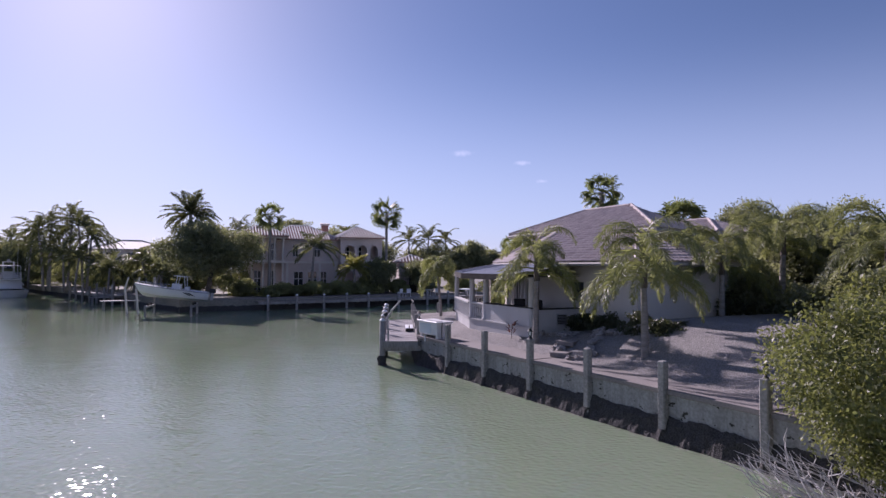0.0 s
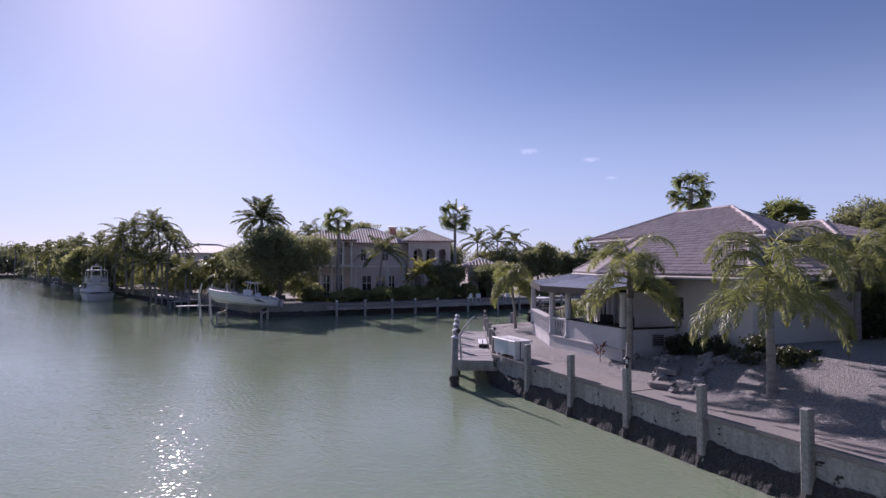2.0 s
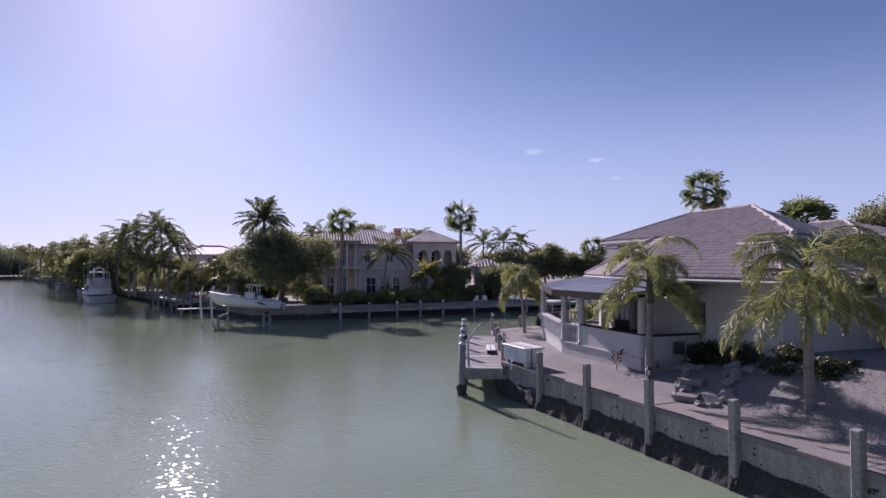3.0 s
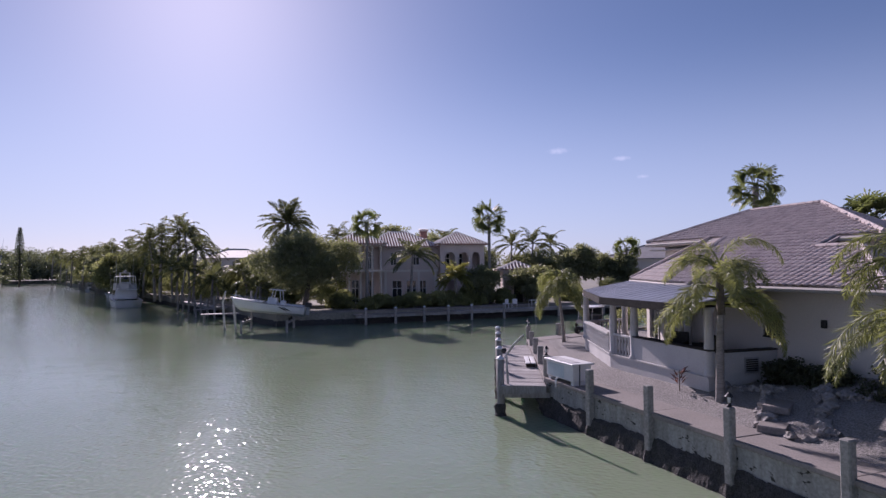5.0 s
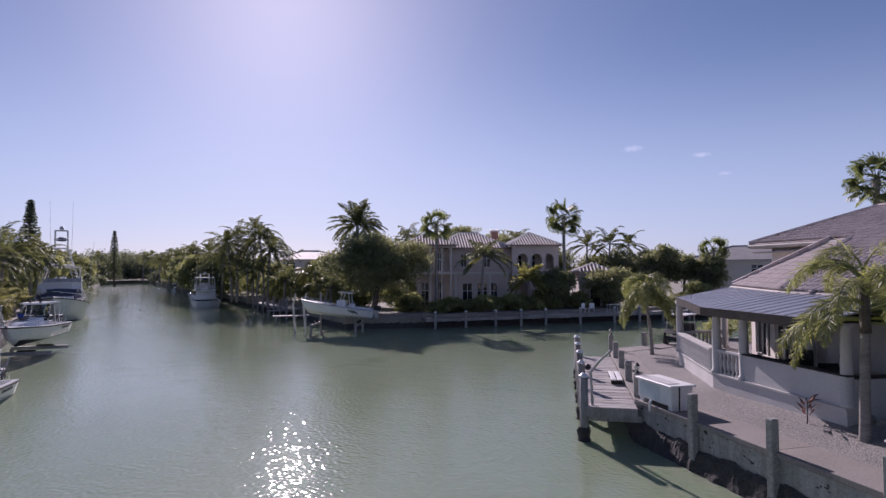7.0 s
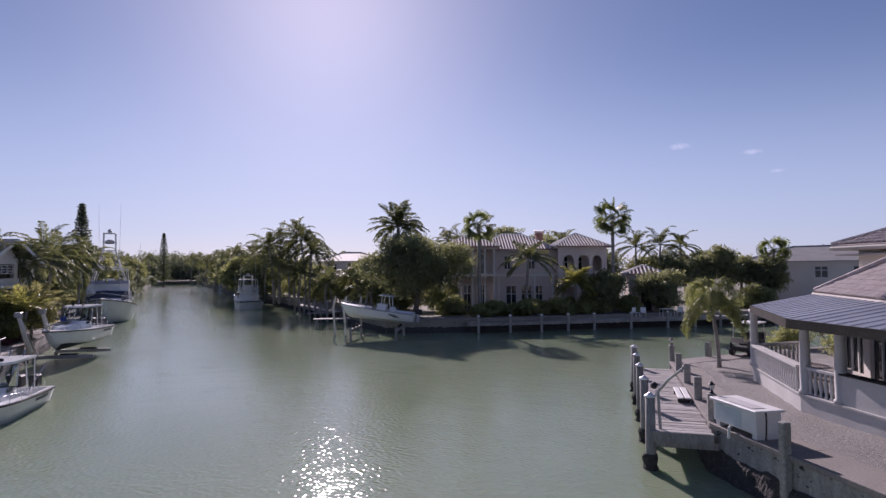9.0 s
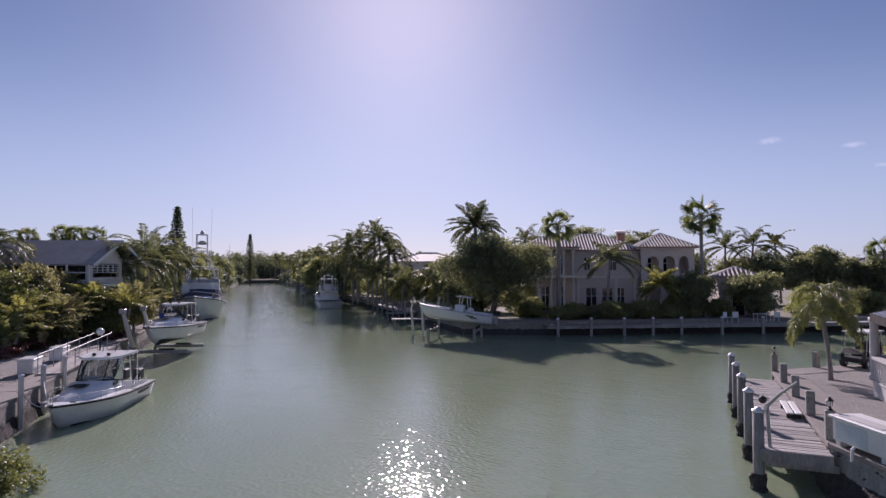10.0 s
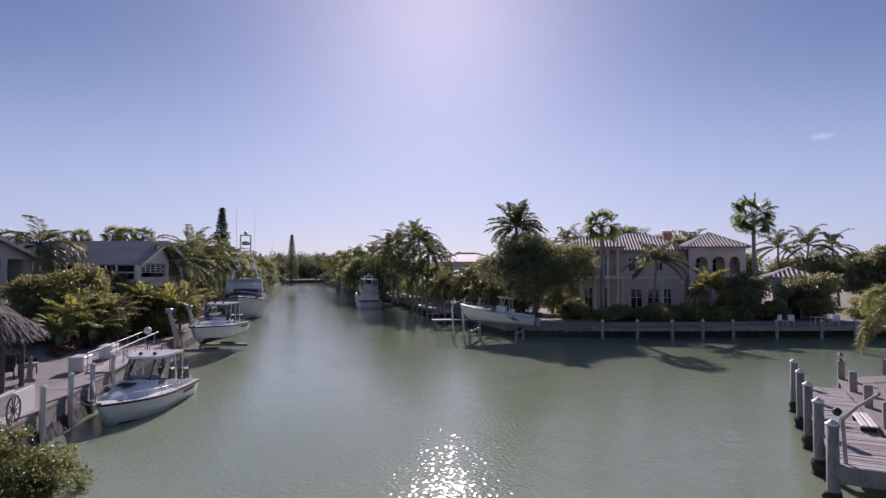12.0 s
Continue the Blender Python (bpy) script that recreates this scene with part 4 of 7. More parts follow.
def leafy(name, label, category, x, y, z0, zc, rx, rz, leaf, clumps, per, material, seed, ry=None, bark=None, trunk=0.14, group=""):
    """A tree or shrub: trunk and limbs up to its clumps, and a crown of single leaves."""
    rng = np.random.default_rng(seed)
    root = thing(name, label, category, Matrix.Translation((x, y, z0)), group)
    h = zc - z0
    p, out, c = crown_points(rng, rx, ry or rx, rz, clumps, per, 0.085 * min(rx, rz) + leaf * 0.5)
    p[:, 2] += h
    c[:, 2] += h
    low = p[:, 2] < 0.04
    p[low, 2] = rng.uniform(0.05, 0.4, low.sum())
    d = rng.normal(size=p.shape) + out * 0.8 + np.array([0, 0, -0.25])
    nrm = rng.normal(size=p.shape) * 0.8 + np.array([0, 0, 1.0]) + out * 0.3
    size = leaf * rng.uniform(0.65, 1.25, len(p))
    leaf_mesh("crown", p, d, nrm, size, size * 0.52, material, root)
    bm = bmesh.new()
    fork = Vector((rng.uniform(-0.1, 0.1) * rx, rng.uniform(-0.1, 0.1) * rx, max(h - rz * 0.6, h * 0.35)))
    tube(bm, [(0, 0, -0.1), fork * 0.5 + Vector((0.04, 0.02, 0)), fork], [trunk, trunk * 0.85, trunk * 0.65], 8)
    for k in range(min(12, clumps)):
        e = Vector(c[k * clumps // 12 if clumps >= 12 else k])
        mid = fork.lerp(e, 0.5) + Vector((rng.normal() * 0.1, rng.normal() * 0.1, 0.12 * rz))
        tube(bm, [fork, mid, e], [trunk * 0.5, trunk * 0.3, trunk * 0.1], 5)
    part("trunk", bm, bark or M_BROWN, root)
    return root


def frond(rng, length, pairs, leaflet, width, arch, droop, plume, bend=1.4):
    """One feather frond along +x: (centres, directions, normals, lengths), and its midrib."""
    s = np.linspace(0, 1, 14)
    ang = arch - (arch + droop) * s ** bend
    xs = np.concatenate([[0], np.cumsum(np.cos(ang[1:]) * length / 13)])
    zs = np.concatenate([[0], np.cumsum(np.sin(ang[1:]) * length / 13)])
    hang = plume > 1.5
    t = np.repeat(np.linspace(0.18 if hang else 0.12, 0.995, pairs), 2)
    side = np.tile([1.0, -1.0], pairs)
    px, pz = np.interp(t, s, xs), np.interp(t, s, zs)
    a = np.interp(t, s, ang)
    fwd = np.stack([np.cos(a), 0 * a, np.sin(a)], 1)
    nor = np.stack([-np.sin(a), 0 * a, np.cos(a)], 1)
    ln = leaflet * np.sin(np.clip(t * 0.9 + 0.12, 0, 1) * math.pi) ** 0.55 * rng.uniform(0.8, 1.1, len(t))
    across = np.stack([0 * a, side, 0 * a], 1)
    if hang:
        # plumose: leaflets leave the midrib at all angles, then hang
        spin = rng.uniform(-0.9, 0.9, len(t))
        d = fwd * 0.65 + across * np.cos(spin)[:, None] * 0.85 + nor * np.sin(spin)[:, None] * 0.8 + np.array([0, 0, -1.0]) * rng.uniform(0.0, 0.8, len(t))[:, None]
    else:
        d = fwd * 0.85 + across * 0.7 + nor * 0.2 + np.array([0, 0, -1.0]) * plume * rng.uniform(0.5, 1.1, len(t))[:, None]
    d += rng.normal(size=d.shape) * 0.1
    d /= np.linalg.norm(d, axis=1, keepdims=True)
    base = np.stack([px, 0 * px, pz], 1)
    c = base + d * ln[:, None] * 0.5
    nrm = nor + rng.normal(size=d.shape) * 0.5
    rib = [(float(x), 0, float(z)) for x, z in zip(xs, zs)]
    return c, d, nrm, ln, rib


def feather_palm(name, label, x, y, z0, ztop, trunk, length, count, leaflet, width, material, seed, pairs=30, lean=(0, 0), arch=(0.2, 1.25), droop=1.0, plume=0.5, split=False, group="", shaft=None, bulge=1.25, bend=None):
    rng = np.random.default_rng(seed)
    root = thing(name, label, "palm tree", Matrix.Translation((x, y, z0)), group)
    h = ztop - z0
    bm = bmesh.new()
    pts = [(lean[0] * s ** 1.6, lean[1] * s ** 1.6, h * s - 0.1 * (s == 0)) for s in (0, 0.12, 0.3, 0.5, 0.7, 0.88, 1)]
    tube(bm, pts, [trunk * bulge, trunk * 1.08, trunk, trunk * 0.97, trunk * 0.92, trunk * 0.85, trunk * 0.8], 10)
    part("trunk", bm, M_BARK, root, "", True)
    top = Vector(pts[-1])
    if shaft:
        bm = bmesh.new()
        tube(bm, [top - Vector((0, 0, 0.05)), top + Vector((0, 0, shaft * 0.5)), top + Vector((0, 0, shaft))], [trunk * 1.0, trunk * 0.9, trunk * 0.35], 8)
        part("crownshaft", bm, M_BROWN if split else material, root)
        top = top + Vector((0, 0, shaft * 0.45))
    C, D, N, LN = [], [], [], []
    ribs = bmesh.new()
    for k in range(count):
        a0 = arch[0] + (arch[1] - arch[0]) * ((k * 0.7549 + 0.21) % 1.0) + rng.normal() * 0.06
        # a queen palm's fronds all end hanging; the others bend by a like amount from where they start
        fall = droop * rng.uniform(0.9, 1.05) if split else min(1.5, droop * rng.uniform(0.8, 1.25) - a0)
        c, d, nrm, ln, rib = frond(rng, length * rng.uniform(0.88, 1.08), pairs, leaflet, width, a0, fall, plume, bend or 1.6)
        R = np.array((turn(k * 137.5 + rng.normal() * 8) @ Matrix.Rotation(rng.normal() * 0.15, 4, "X")).to_3x3())
        if split:
            m = Matrix.Translation(top + Vector((0, 0, (a0 - 0.7) * 0.75))) @ Matrix(R.tolist()).to_4x4()
            fr = leaf_mesh("frond", c, d, nrm, ln, width, material, root)
            fr.matrix_basis = m
            bm = bmesh.new()
            tube(bm, rib, [0.03 - 0.026 * i / 13 for i in range(14)], 5)
            part("midrib", bm, material, fr)
        else:
            C.append(c @ R.T + np.array(top)), D.append(d @ R.T), N.append(nrm @ R.T), LN.append(ln)
            tube(ribs, [top + Vector(R @ np.array(p)) for p in rib[::3]], [0.04, 0.03, 0.022, 0.015, 0.008][:len(rib[::3])], 4)
    if split:
        ribs.free()
    else:
        leaf_mesh("crown", np.concatenate(C), np.concatenate(D), np.concatenate(N), np.concatenate(LN), width, material, root)
        tagged(part("rib_frame", ribs, material, root), kind="stuff")
    return root


def fan_palm(label, x, y, z0, ztop, trunk, length, count, seed, lean=(0, 0), skirt=0.3):
    rng = np.random.default_rng(seed)
    root = thing("fan_palm", label, "palm tree", Matrix.Translation((x, y, z0)))
    h = ztop - z0
    bm = bmesh.new()
    pts = [(lean[0] * s ** 1.5, lean[1] * s ** 1.5, h * s - 0.1 * (s == 0)) for s in (0, 0.15, 0.5, 0.85, 1)]
    tube(bm, pts, [trunk * 1.4, trunk * 1.1, trunk, trunk * 0.95, trunk * 1.1], 9)
    part("trunk", bm, M_BARK, root, "", True)
    top = np.array(pts[-1])
    C, D, N = [], [], []
    stems = bmesh.new()
    for k in range(count):
        el = math.asin(max(-0.75, min(1, -0.55 - skirt + (1.5 + skirt) * ((k + 0.5) / count))))
        az = k * 2.39996 + rng.normal() * 0.15
        out = np.array([math.cos(az) * math.cos(el), math.sin(az) * math.cos(el), math.sin(el)])
        hub = top + (out * 0.55 + np.array([0, 0, -0.12 if el < 0.3 else 0.0])) * length * rng.uniform(0.85, 1.15)
        side = np.cross(out, [0, 0, 1.0])
        side /= np.linalg.norm(side) + 1e-9
        up = np.cross(side, out)
        twist = rng.uniform(-1.2, 1.2)
        side, up = side * math.cos(twist) + up * math.sin(twist), up * math.cos(twist) - side * math.sin(twist)
        tube(stems, [Vector(top), Vector(hub)], [0.03, 0.018], 4)
        for j in range(17):
            a = -1.75 + 3.5 * j / 16
            d = out * math.cos(a) + side * math.sin(a) - np.array([0, 0, 0.12]) + up * 0.05
            d /= np.linalg.norm(d)
            C.append(hub + d * length * 0.15), D.append(d), N.append(up + rng.normal(size=3) * 0.1)
            e = d - np.array([0, 0, rng.uniform(0.3, 0.9)])
            e /= np.linalg.norm(e)
            C.append(hub + d * length * 0.27 + e * length * 0.09), D.append(e), N.append(up + rng.normal(size=3) * 0.2)
    far_half = np.tile([0.34, 0.2], len(C) // 2) * length
    leaf_mesh("crown", np.array(C), np.array(D), np.array(N), far_half, length * np.tile([0.075, 0.05], len(C) // 2), M_FANLEAF, root)
    part("stalk_frame", stems, M_FANLEAF, root)
    return root


# queen palms of the corner plot, with single fronds
Q = "queen palm with drooping yellow-green fronds"
QUEENS = [(5.35, 21.6, 1.4, 3.75, 0.15, 2.75, 17, " on the gravel bank", (-0.05, -0.1)), (1.98, 25.55, 1.27, 3.85, 0.15, 2.35, 14, " beside the veranda", (0.05, -0.1)), (8.8, 26.3, 1.7, 4.1, 0.14, 2.8, 16, " near the garage", (0.05, 0.1)), (11.6, 28.4, 2.0, 4.9, 0.16, 3.1, 16, " before the dark trees", (0.15, 0.2)), (13.2, 24.0, 1.9, 4.6, 0.14, 3.0, 15, " behind the mangrove", (0, 0))]
for i, (x, y, z, top, w, l, n, where, lean) in enumerate(QUEENS):
    feather_palm("queen_palm", Q + where, x, y, z, top, w * 0.76, l * 0.95, int(n * 1.75), 0.4, 0.021, M_QUEEN, 11 + i, 130, lean, (0.2, 1.52), 1.5, 2.0, True, "queen palms", 1.3, 1.35, bend=1.05)
feather_palm("queen_palm", "small bright queen palm beside the garden walk", -3.95, 38.0, 1.27, 3.8, 0.08, 1.95, 34, 0.42, 0.026, M_QUEEN, 19, 80, (-0.25, 0.1), (0.3, 1.45), 1.7, 2.0, True, "queen palms", 0.6, bend=0.85)

# mangroves at the two ends of the view
leafy("mangrove", "dense yellow-green mangrove growing over the seawall", "bush", 8.5, 14.3, -0.3, 1.9, 2.75, 2.3, 0.088, 1250, 70, M_MANG, 21, 2.7, trunk=0.1)
leafy("mangrove", "broad mangrove thicket with glossy leaves beside the seawall", "bush", 11.0, 17.2, 0.9, 2.5, 2.4, 1.65, 0.13, 480, 50, M_MANG, 22, 2.6, trunk=0.1)
leafy("mangrove", "low sprawling mangrove over the water", "bush", -20.7, 15.95, -0.4, 0.5, 2.95, 0.95, 0.12, 170, 46, M_MANG, 23, 1.8, trunk=0.07)


def dead_brush():
    root = thing("dead_brush", "tangle of bare grey branches at the waterline", "branches", Matrix.Translation((7.25, 14.6, 0)))
    rnd = random.Random(4)
    for k in range(80):
        bm = bmesh.new()
        p = Vector((rnd.uniform(-0.5, 1.7), rnd.uniform(-2.2, 0.9), rnd.uniform(-0.1, 0.3)))
        d = Vector((-rnd.uniform(0.5, 1.0), rnd.uniform(-0.9, 0.6), rnd.uniform(0.05, 0.6))).normalized()
        pts = [p.copy()]
        for j in range(5):
            d = (d + Vector((rnd.uniform(-0.3, 0.3), rnd.uniform(-0.3, 0.3), rnd.uniform(-0.2, 0.2)))).normalized()
            p = p + d * 0.2
            pts.append(p.copy())
            if j:
                e = (d + Vector((rnd.uniform(-1, 1), rnd.uniform(-1, 1), rnd.uniform(-0.3, 0.6)))).normalized()
                q = p + e * rnd.uniform(0.2, 0.45)
                tube(bm, [p, q, q + (e + Vector((rnd.uniform(-0.6, 0.6), 0, 0.2))) * 0.2], [0.011, 0.009, 0.004], 4)
        tube(bm, pts, [0.02, 0.018, 0.015, 0.012, 0.008, 0.004], 5)
        part("branch", bm, M_TWIG, root)


dead_brush()

RIGHT_TREES = [(17.3, 35.7, 5.4, 3.0, 2.7), (14.3, 34.8, 4.4, 2.6, 2.8), (13.2, 37.3, 3.9, 2.2, 2.6), (15.9, 29.7, 4.2, 2.5, 2.2), (15.5, 42.8, 6.4, 2.4, 2.1), (17.5, 33.0, 4.3, 2.6, 2.3), (19.5, 27.0, 4.3, 2.8, 2.2), (13.6, 31.2, 4.8, 2.2, 2.1), (15.0, 26.4, 4.0, 2.4, 2.0), (10.9, 28.6, 2.9, 1.5, 1.3), (12.6, 25.6, 2.9, 1.7, 1.4), (13.0, 21.6, 3.0, 2.0, 1.9)]
for i, (x, y, z, rx, rz) in enumerate(RIGHT_TREES):
    leafy("garden_tree", "dark dense garden tree behind the queen palms", "tree", x, y, 1.6, z, rx, rz, 0.17, 400, 50, M_TREE, 40 + i, group="garden trees")
RIGHT_SHRUBS = [(3.68, 26.6, 1.75, 0.7, 0.5), (4.5, 25.6, 1.8, 0.6, 0.5), (5.5, 24.2, 1.85, 0.75, 0.6), (6.3, 23.2, 1.9, 0.7, 0.5), (9.4, 28.0, 2.1, 0.9, 0.8), (0.2, 51.4, 1.25, 1.6, 1.7), (-1.6, 46.9, 1.25, 1.1, 0.9), (0.9, 44.4, 1.25, 1.5, 1.3)]
for i, (x, y, z, rx, rz) in enumerate(RIGHT_SHRUBS):
    leafy("shrub", "dark rounded shrub against the house wall" if i < 5 else "bright green shrub beside the veranda", "shrub", x, y, z - 0.1, z + rz * 0.6, rx, rz, 0.11, 90, 40, M_DARKLEAF if i < 5 else M_SHRUB, 60 + i, trunk=0.05, group="house shrubs")


def ti_plant(x, y, z):
    root = thing("ti_plant", "small red-leaved ti plant on the gravel", "plant", Matrix.Translation((x, y, z)))
    rng = np.random.default_rng(5)
    n = 20
    az = rng.uniform(0, 6.3, n)
    d = np.stack([np.cos(az), np.sin(az), rng.uniform(0.3, 1.6, n)], 1)
    c = d / np.linalg.norm(d, axis=1, keepdims=True) * 0.22 + np.stack([0 * az, 0 * az, rng.uniform(0.15, 0.6, n)], 1)
    leaf_mesh("leaves", c, d, rng.normal(size=(n, 3)) + np.array([0, 0, 1]), 0.26, 0.07, M_CROTON, root)
    bm = bmesh.new()
    tube(bm, [(0, 0, -0.05), (0.02, 0, 0.6)], 0.015, 5)
    part("stem", bm, M_BROWN, root)


ti_plant(1.0, 26.69, 1.4)

# border of coral rocks round the planting beds
ROCK_RND = random.Random(8)
ROCKS = []
for k in range(4):
    bm = bmesh.new()
    bmesh.ops.create_icosphere(bm, subdivisions=2, radius=0.17)
    for v in bm.verts:
        v.co *= 1 + 0.9 * noise.noise(v.co * 9 + Vector((k * 7, 0, 0))) + 0.5 * noise.noise(v.co * 24 + Vector((k * 7, 3, 0)))
        v.co.z *= 0.75
    me = bpy.data.meshes.new("rock")
    bm.to_mesh(me)
    bm.free()
    me.materials.append(M_STONE)
    ROCKS.append(me)
# heaps on both sides of the stone steps, and a row along the foot of the bank
HEAPS = [((5.2, 0.5), (6.6, 1.0), 16), ((6.6, 0.6), (7.7, -0.85), 16), ((7.5, 1.4), (8.9, -0.3), 22), ((8.6, -0.9), (9.1, -0.3), 5), ((8.1, 1.0), (9.8, 1.7), 14)]
for i in range(73):
    k, n = 0, i
    while n >= HEAPS[k][2]:
        n -= HEAPS[k][2]
        k += 1
    (u0, v0), (u1, v1), total = HEAPS[k]
    u, v = u0 + (u1 - u0) * n / (total - 1), v0 + (v1 - v0) * n / (total - 1)
    u, v = u + ROCK_RND.uniform(-0.12, 0.12), v + ROCK_RND.uniform(-0.12, 0.12)
    sc = ROCK_RND.uniform(0.45, 1.05)
    ob = tagged(new("rock", ROCKS[i % 4]), "rough pale coral rock edging the gravel bed", "rock", "border rocks")
    ob.matrix_basis = HM @ Matrix.Translation((u, v, ground_z(u, v) + 0.06 * sc)) @ turn(ROCK_RND.uniform(0, 360)) @ Matrix.Diagonal((sc, sc, sc, 1))
for i, (u, v, w) in enumerate(((7.35, 0.1, 1.0), (7.9, -0.6, 1.0))):
    bm = bmesh.new()
    box(bm, -w / 2, -0.3, -0.1, w / 2, 0.3, 0.07, None, 0.02)
    ob = tagged(part("stone_slab", bm, M_WALK), "flat pale stone step in the gravel", "slab", "stone steps")
    ob.matrix_basis = HM @ Matrix.Translation((u, v, ground_z(u, v) + 0.03)) @ turn(-55)

# trees and palms of the villa bank and the long canal
BANK_TREES = [(-31.6, 57.4, 6.2, 5.6, 3.7), (-40.0, 66.0, 4.6, 3.2, 2.9), (-17.0, 69.4, 3.3, 2.5, 2.3), (-12.4, 72.0, 3.4, 2.5, 2.4), (-14.2, 92.0, 5.2, 3.0, 2.6), (-9.2, 88.0, 5.4, 2.8, 2.9), (-18.0, 96.0, 4.6, 3.4, 2.8), (-6.6, 91.4, 5.3, 2.6, 2.4), (-3.4, 90.4, 4.4, 2.2, 2.6), (-11.4, 96.0, 5.8, 2.8, 2.8), (-33.9, 98.0, 8.6, 6.4, 3.4), (-39.1, 91.6, 8.4, 5.6, 3.4), (-24.0, 92.0, 5.6, 4.6, 3.4)]
for i, (x, y, z, rx, rz) in enumerate(BANK_TREES):
    big = i == 0
    leafy("shade_tree" if big else "bank_tree", "large dark spreading shade tree over the boat lift" if big else "dark leafy tree on the villa bank", "tree", x, y, 1.2, z, rx, rz, 0.24 if i < 4 else 0.32, 1050 if big else 340, 46 if big else 42, M_TREE, 80 + i, trunk=0.3 if big else 0.2, group="" if big else "bank trees")
BANK_SHRUBS = [(-25.3, 59.8, 1.7, 2.3, 1.0), (-22.6, 62.2, 1.7, 2.6, 0.95), (-20.1, 64.9, 1.9, 2.6, 1.25), (-17.9, 67.4, 1.8, 1.8, 1.3), (-29.0, 59.0, 1.9, 2.3, 1.2), (-8.4, 77.5, 2.1, 2.4, 1.5), (-4.4, 81.4, 2.3, 2.4, 1.5), (-36.4, 61.4, 2.6, 2.4, 1.7), (-40.0, 63.2, 2.5, 2.4, 1.7), (-44.0, 65.4, 2.8, 2.6, 1.9), (-47.6, 67.4, 3.0, 2.6, 2.1), (-52.0, 70.0, 3.1, 3.0, 2.3), (-56.6, 73.0, 3.2, 3.2, 2.5), (-61.0, 75.4, 3.1, 3.2, 2.4), (-65.6, 78.0, 3.3, 3.2, 2.5), (-71.0, 81.6, 3.2, 3.4, 2.5), (-34.0, 64.5, 3.2, 3.0, 2.2), (-15.2, 70.4, 1.9, 2.0, 1.1)]
for i, (x, y, z, rx, rz) in enumerate(BANK_SHRUBS):
    leafy("hedge" if i < 4 else "bank_shrub", "trimmed garden hedge behind the long dock" if i < 4 else "loose green shrub on the canal bank", "shrub", x, y, 1.2, z, rx, rz, 0.19, 270, 40, M_SHRUB, 100 + i, trunk=0.06, group="hedge bushes" if i < 4 else "bank shrubs")
FAR_TREES = [(-76.0, 80.0, 4.6, 4.2, 3.8), (-84.0, 84.0, 4.8, 4.4, 3.6), (-66.5, 80.8, 4.0, 3.2, 2.6), (-105.0, 102.0, 5.2, 5.4, 4.2), (-136.0, 124.0, 5.4, 6.6, 4.5), (-152.0, 135.0, 6.0, 6.4, 4.4), (-58.3, 36.6, 3.6, 3.0, 2.6), (-66.2, 42.2, 3.8, 3.0, 2.6), (-85.6, 56.1, 5.2, 4.2, 3.4), (-120.0, 79.0, 5.4, 5.4, 3.8), (-160.0, 108.0, 6.0, 6.8, 4.2), (-118.0, 111.0, 5.0, 5.4, 3.8), (-94.0, 90.0, 4.6, 4.6, 3.6), (-102.0, 67.0, 4.8, 4.6, 3.4)]
for i, (x, y, z, rx, rz) in enumerate(FAR_TREES):
    leafy("canal_tree", "hazy green tree along the far canal bank", "tree", x, y, 1.0, z, rx, rz, 0.42, 440, 44, M_SHRUB if i % 3 else M_TREE, 120 + i, trunk=0.25, group="far bank trees")


for i in range(10):
    p = L0 + LDIR * (49 + 6.5 * i) + LIN * (3.2 + 0.8 * (i % 3))
    leafy("bank_shrub", "loose green shrub on the canal bank", "shrub", p.x, p.y, 1.0, 2.5 + 0.4 * (i % 3), 2.8, 1.9, 0.24, 200, 40, M_SHRUB, 300 + i, trunk=0.06, group="bank shrubs")


for i in range(20):
    left = i < 9
    s = 112 + 17 * i if left else 62 + 17 * (i - 9)
    p = L0 + LDIR * s + LIN * 1.6 if left else K1 + CANAL * s + Vector((0.55, 0.835, 0)) * 1.8
    leafy("canal_bush", "low mangrove bush hanging over the canal", "shrub", p.x, p.y, 0.2, 1.9 + 0.5 * (i % 3), 3.4 + 0.7 * (i % 2), 2.0 + 0.3 * (i % 3), 0.36, 150, 40, M_HAZED_WOOD, 320 + i, trunk=0.1, group="canal bushes")


def far_woods():
    """The low woods that close the canal and the horizon."""
    rng = np.random.default_rng(77)
    root = thing("far_woods", "hazy belt of woodland closing the far end of the canal", "woods", kind="stuff")
    P = []
    for k in range(620):
        s = rng.uniform(0, 1)
        if k < 200:
            base = np.array(L0 + LDIR * (80 + 190 * s) + LIN * rng.uniform(5, 45))
        elif k < 400:
            base = np.array(K1 + CANAL * (85 + 170 * s)) + np.array([0.55, 0.835, 0]) * rng.uniform(5, 45)
        else:
            base = np.array((l_end).lerp(far_r, s * 1.6 - 0.3)) + np.array(CANAL) * rng.uniform(4, 50)
        h = rng.uniform(4.5, 9.5) if k < 400 else rng.uniform(8.0, 15.0)
        c = rng.normal(size=(150, 3))
        c *= (rng.uniform(0.25, 1.0, 150) ** 0.5 / np.linalg.norm(c, axis=1))[:, None]
        P.append(c * np.array([3.6, 3.6, h * 0.5]) + base + np.array([0, 0, h * 0.52 + 1]))
    P = np.concatenate(P)
    leaf_mesh("leaves", P, rng.normal(size=P.shape), rng.normal(size=P.shape) + np.array([0, 0, 1]), 0.95, 0.5, M_HAZED_WOOD, root)


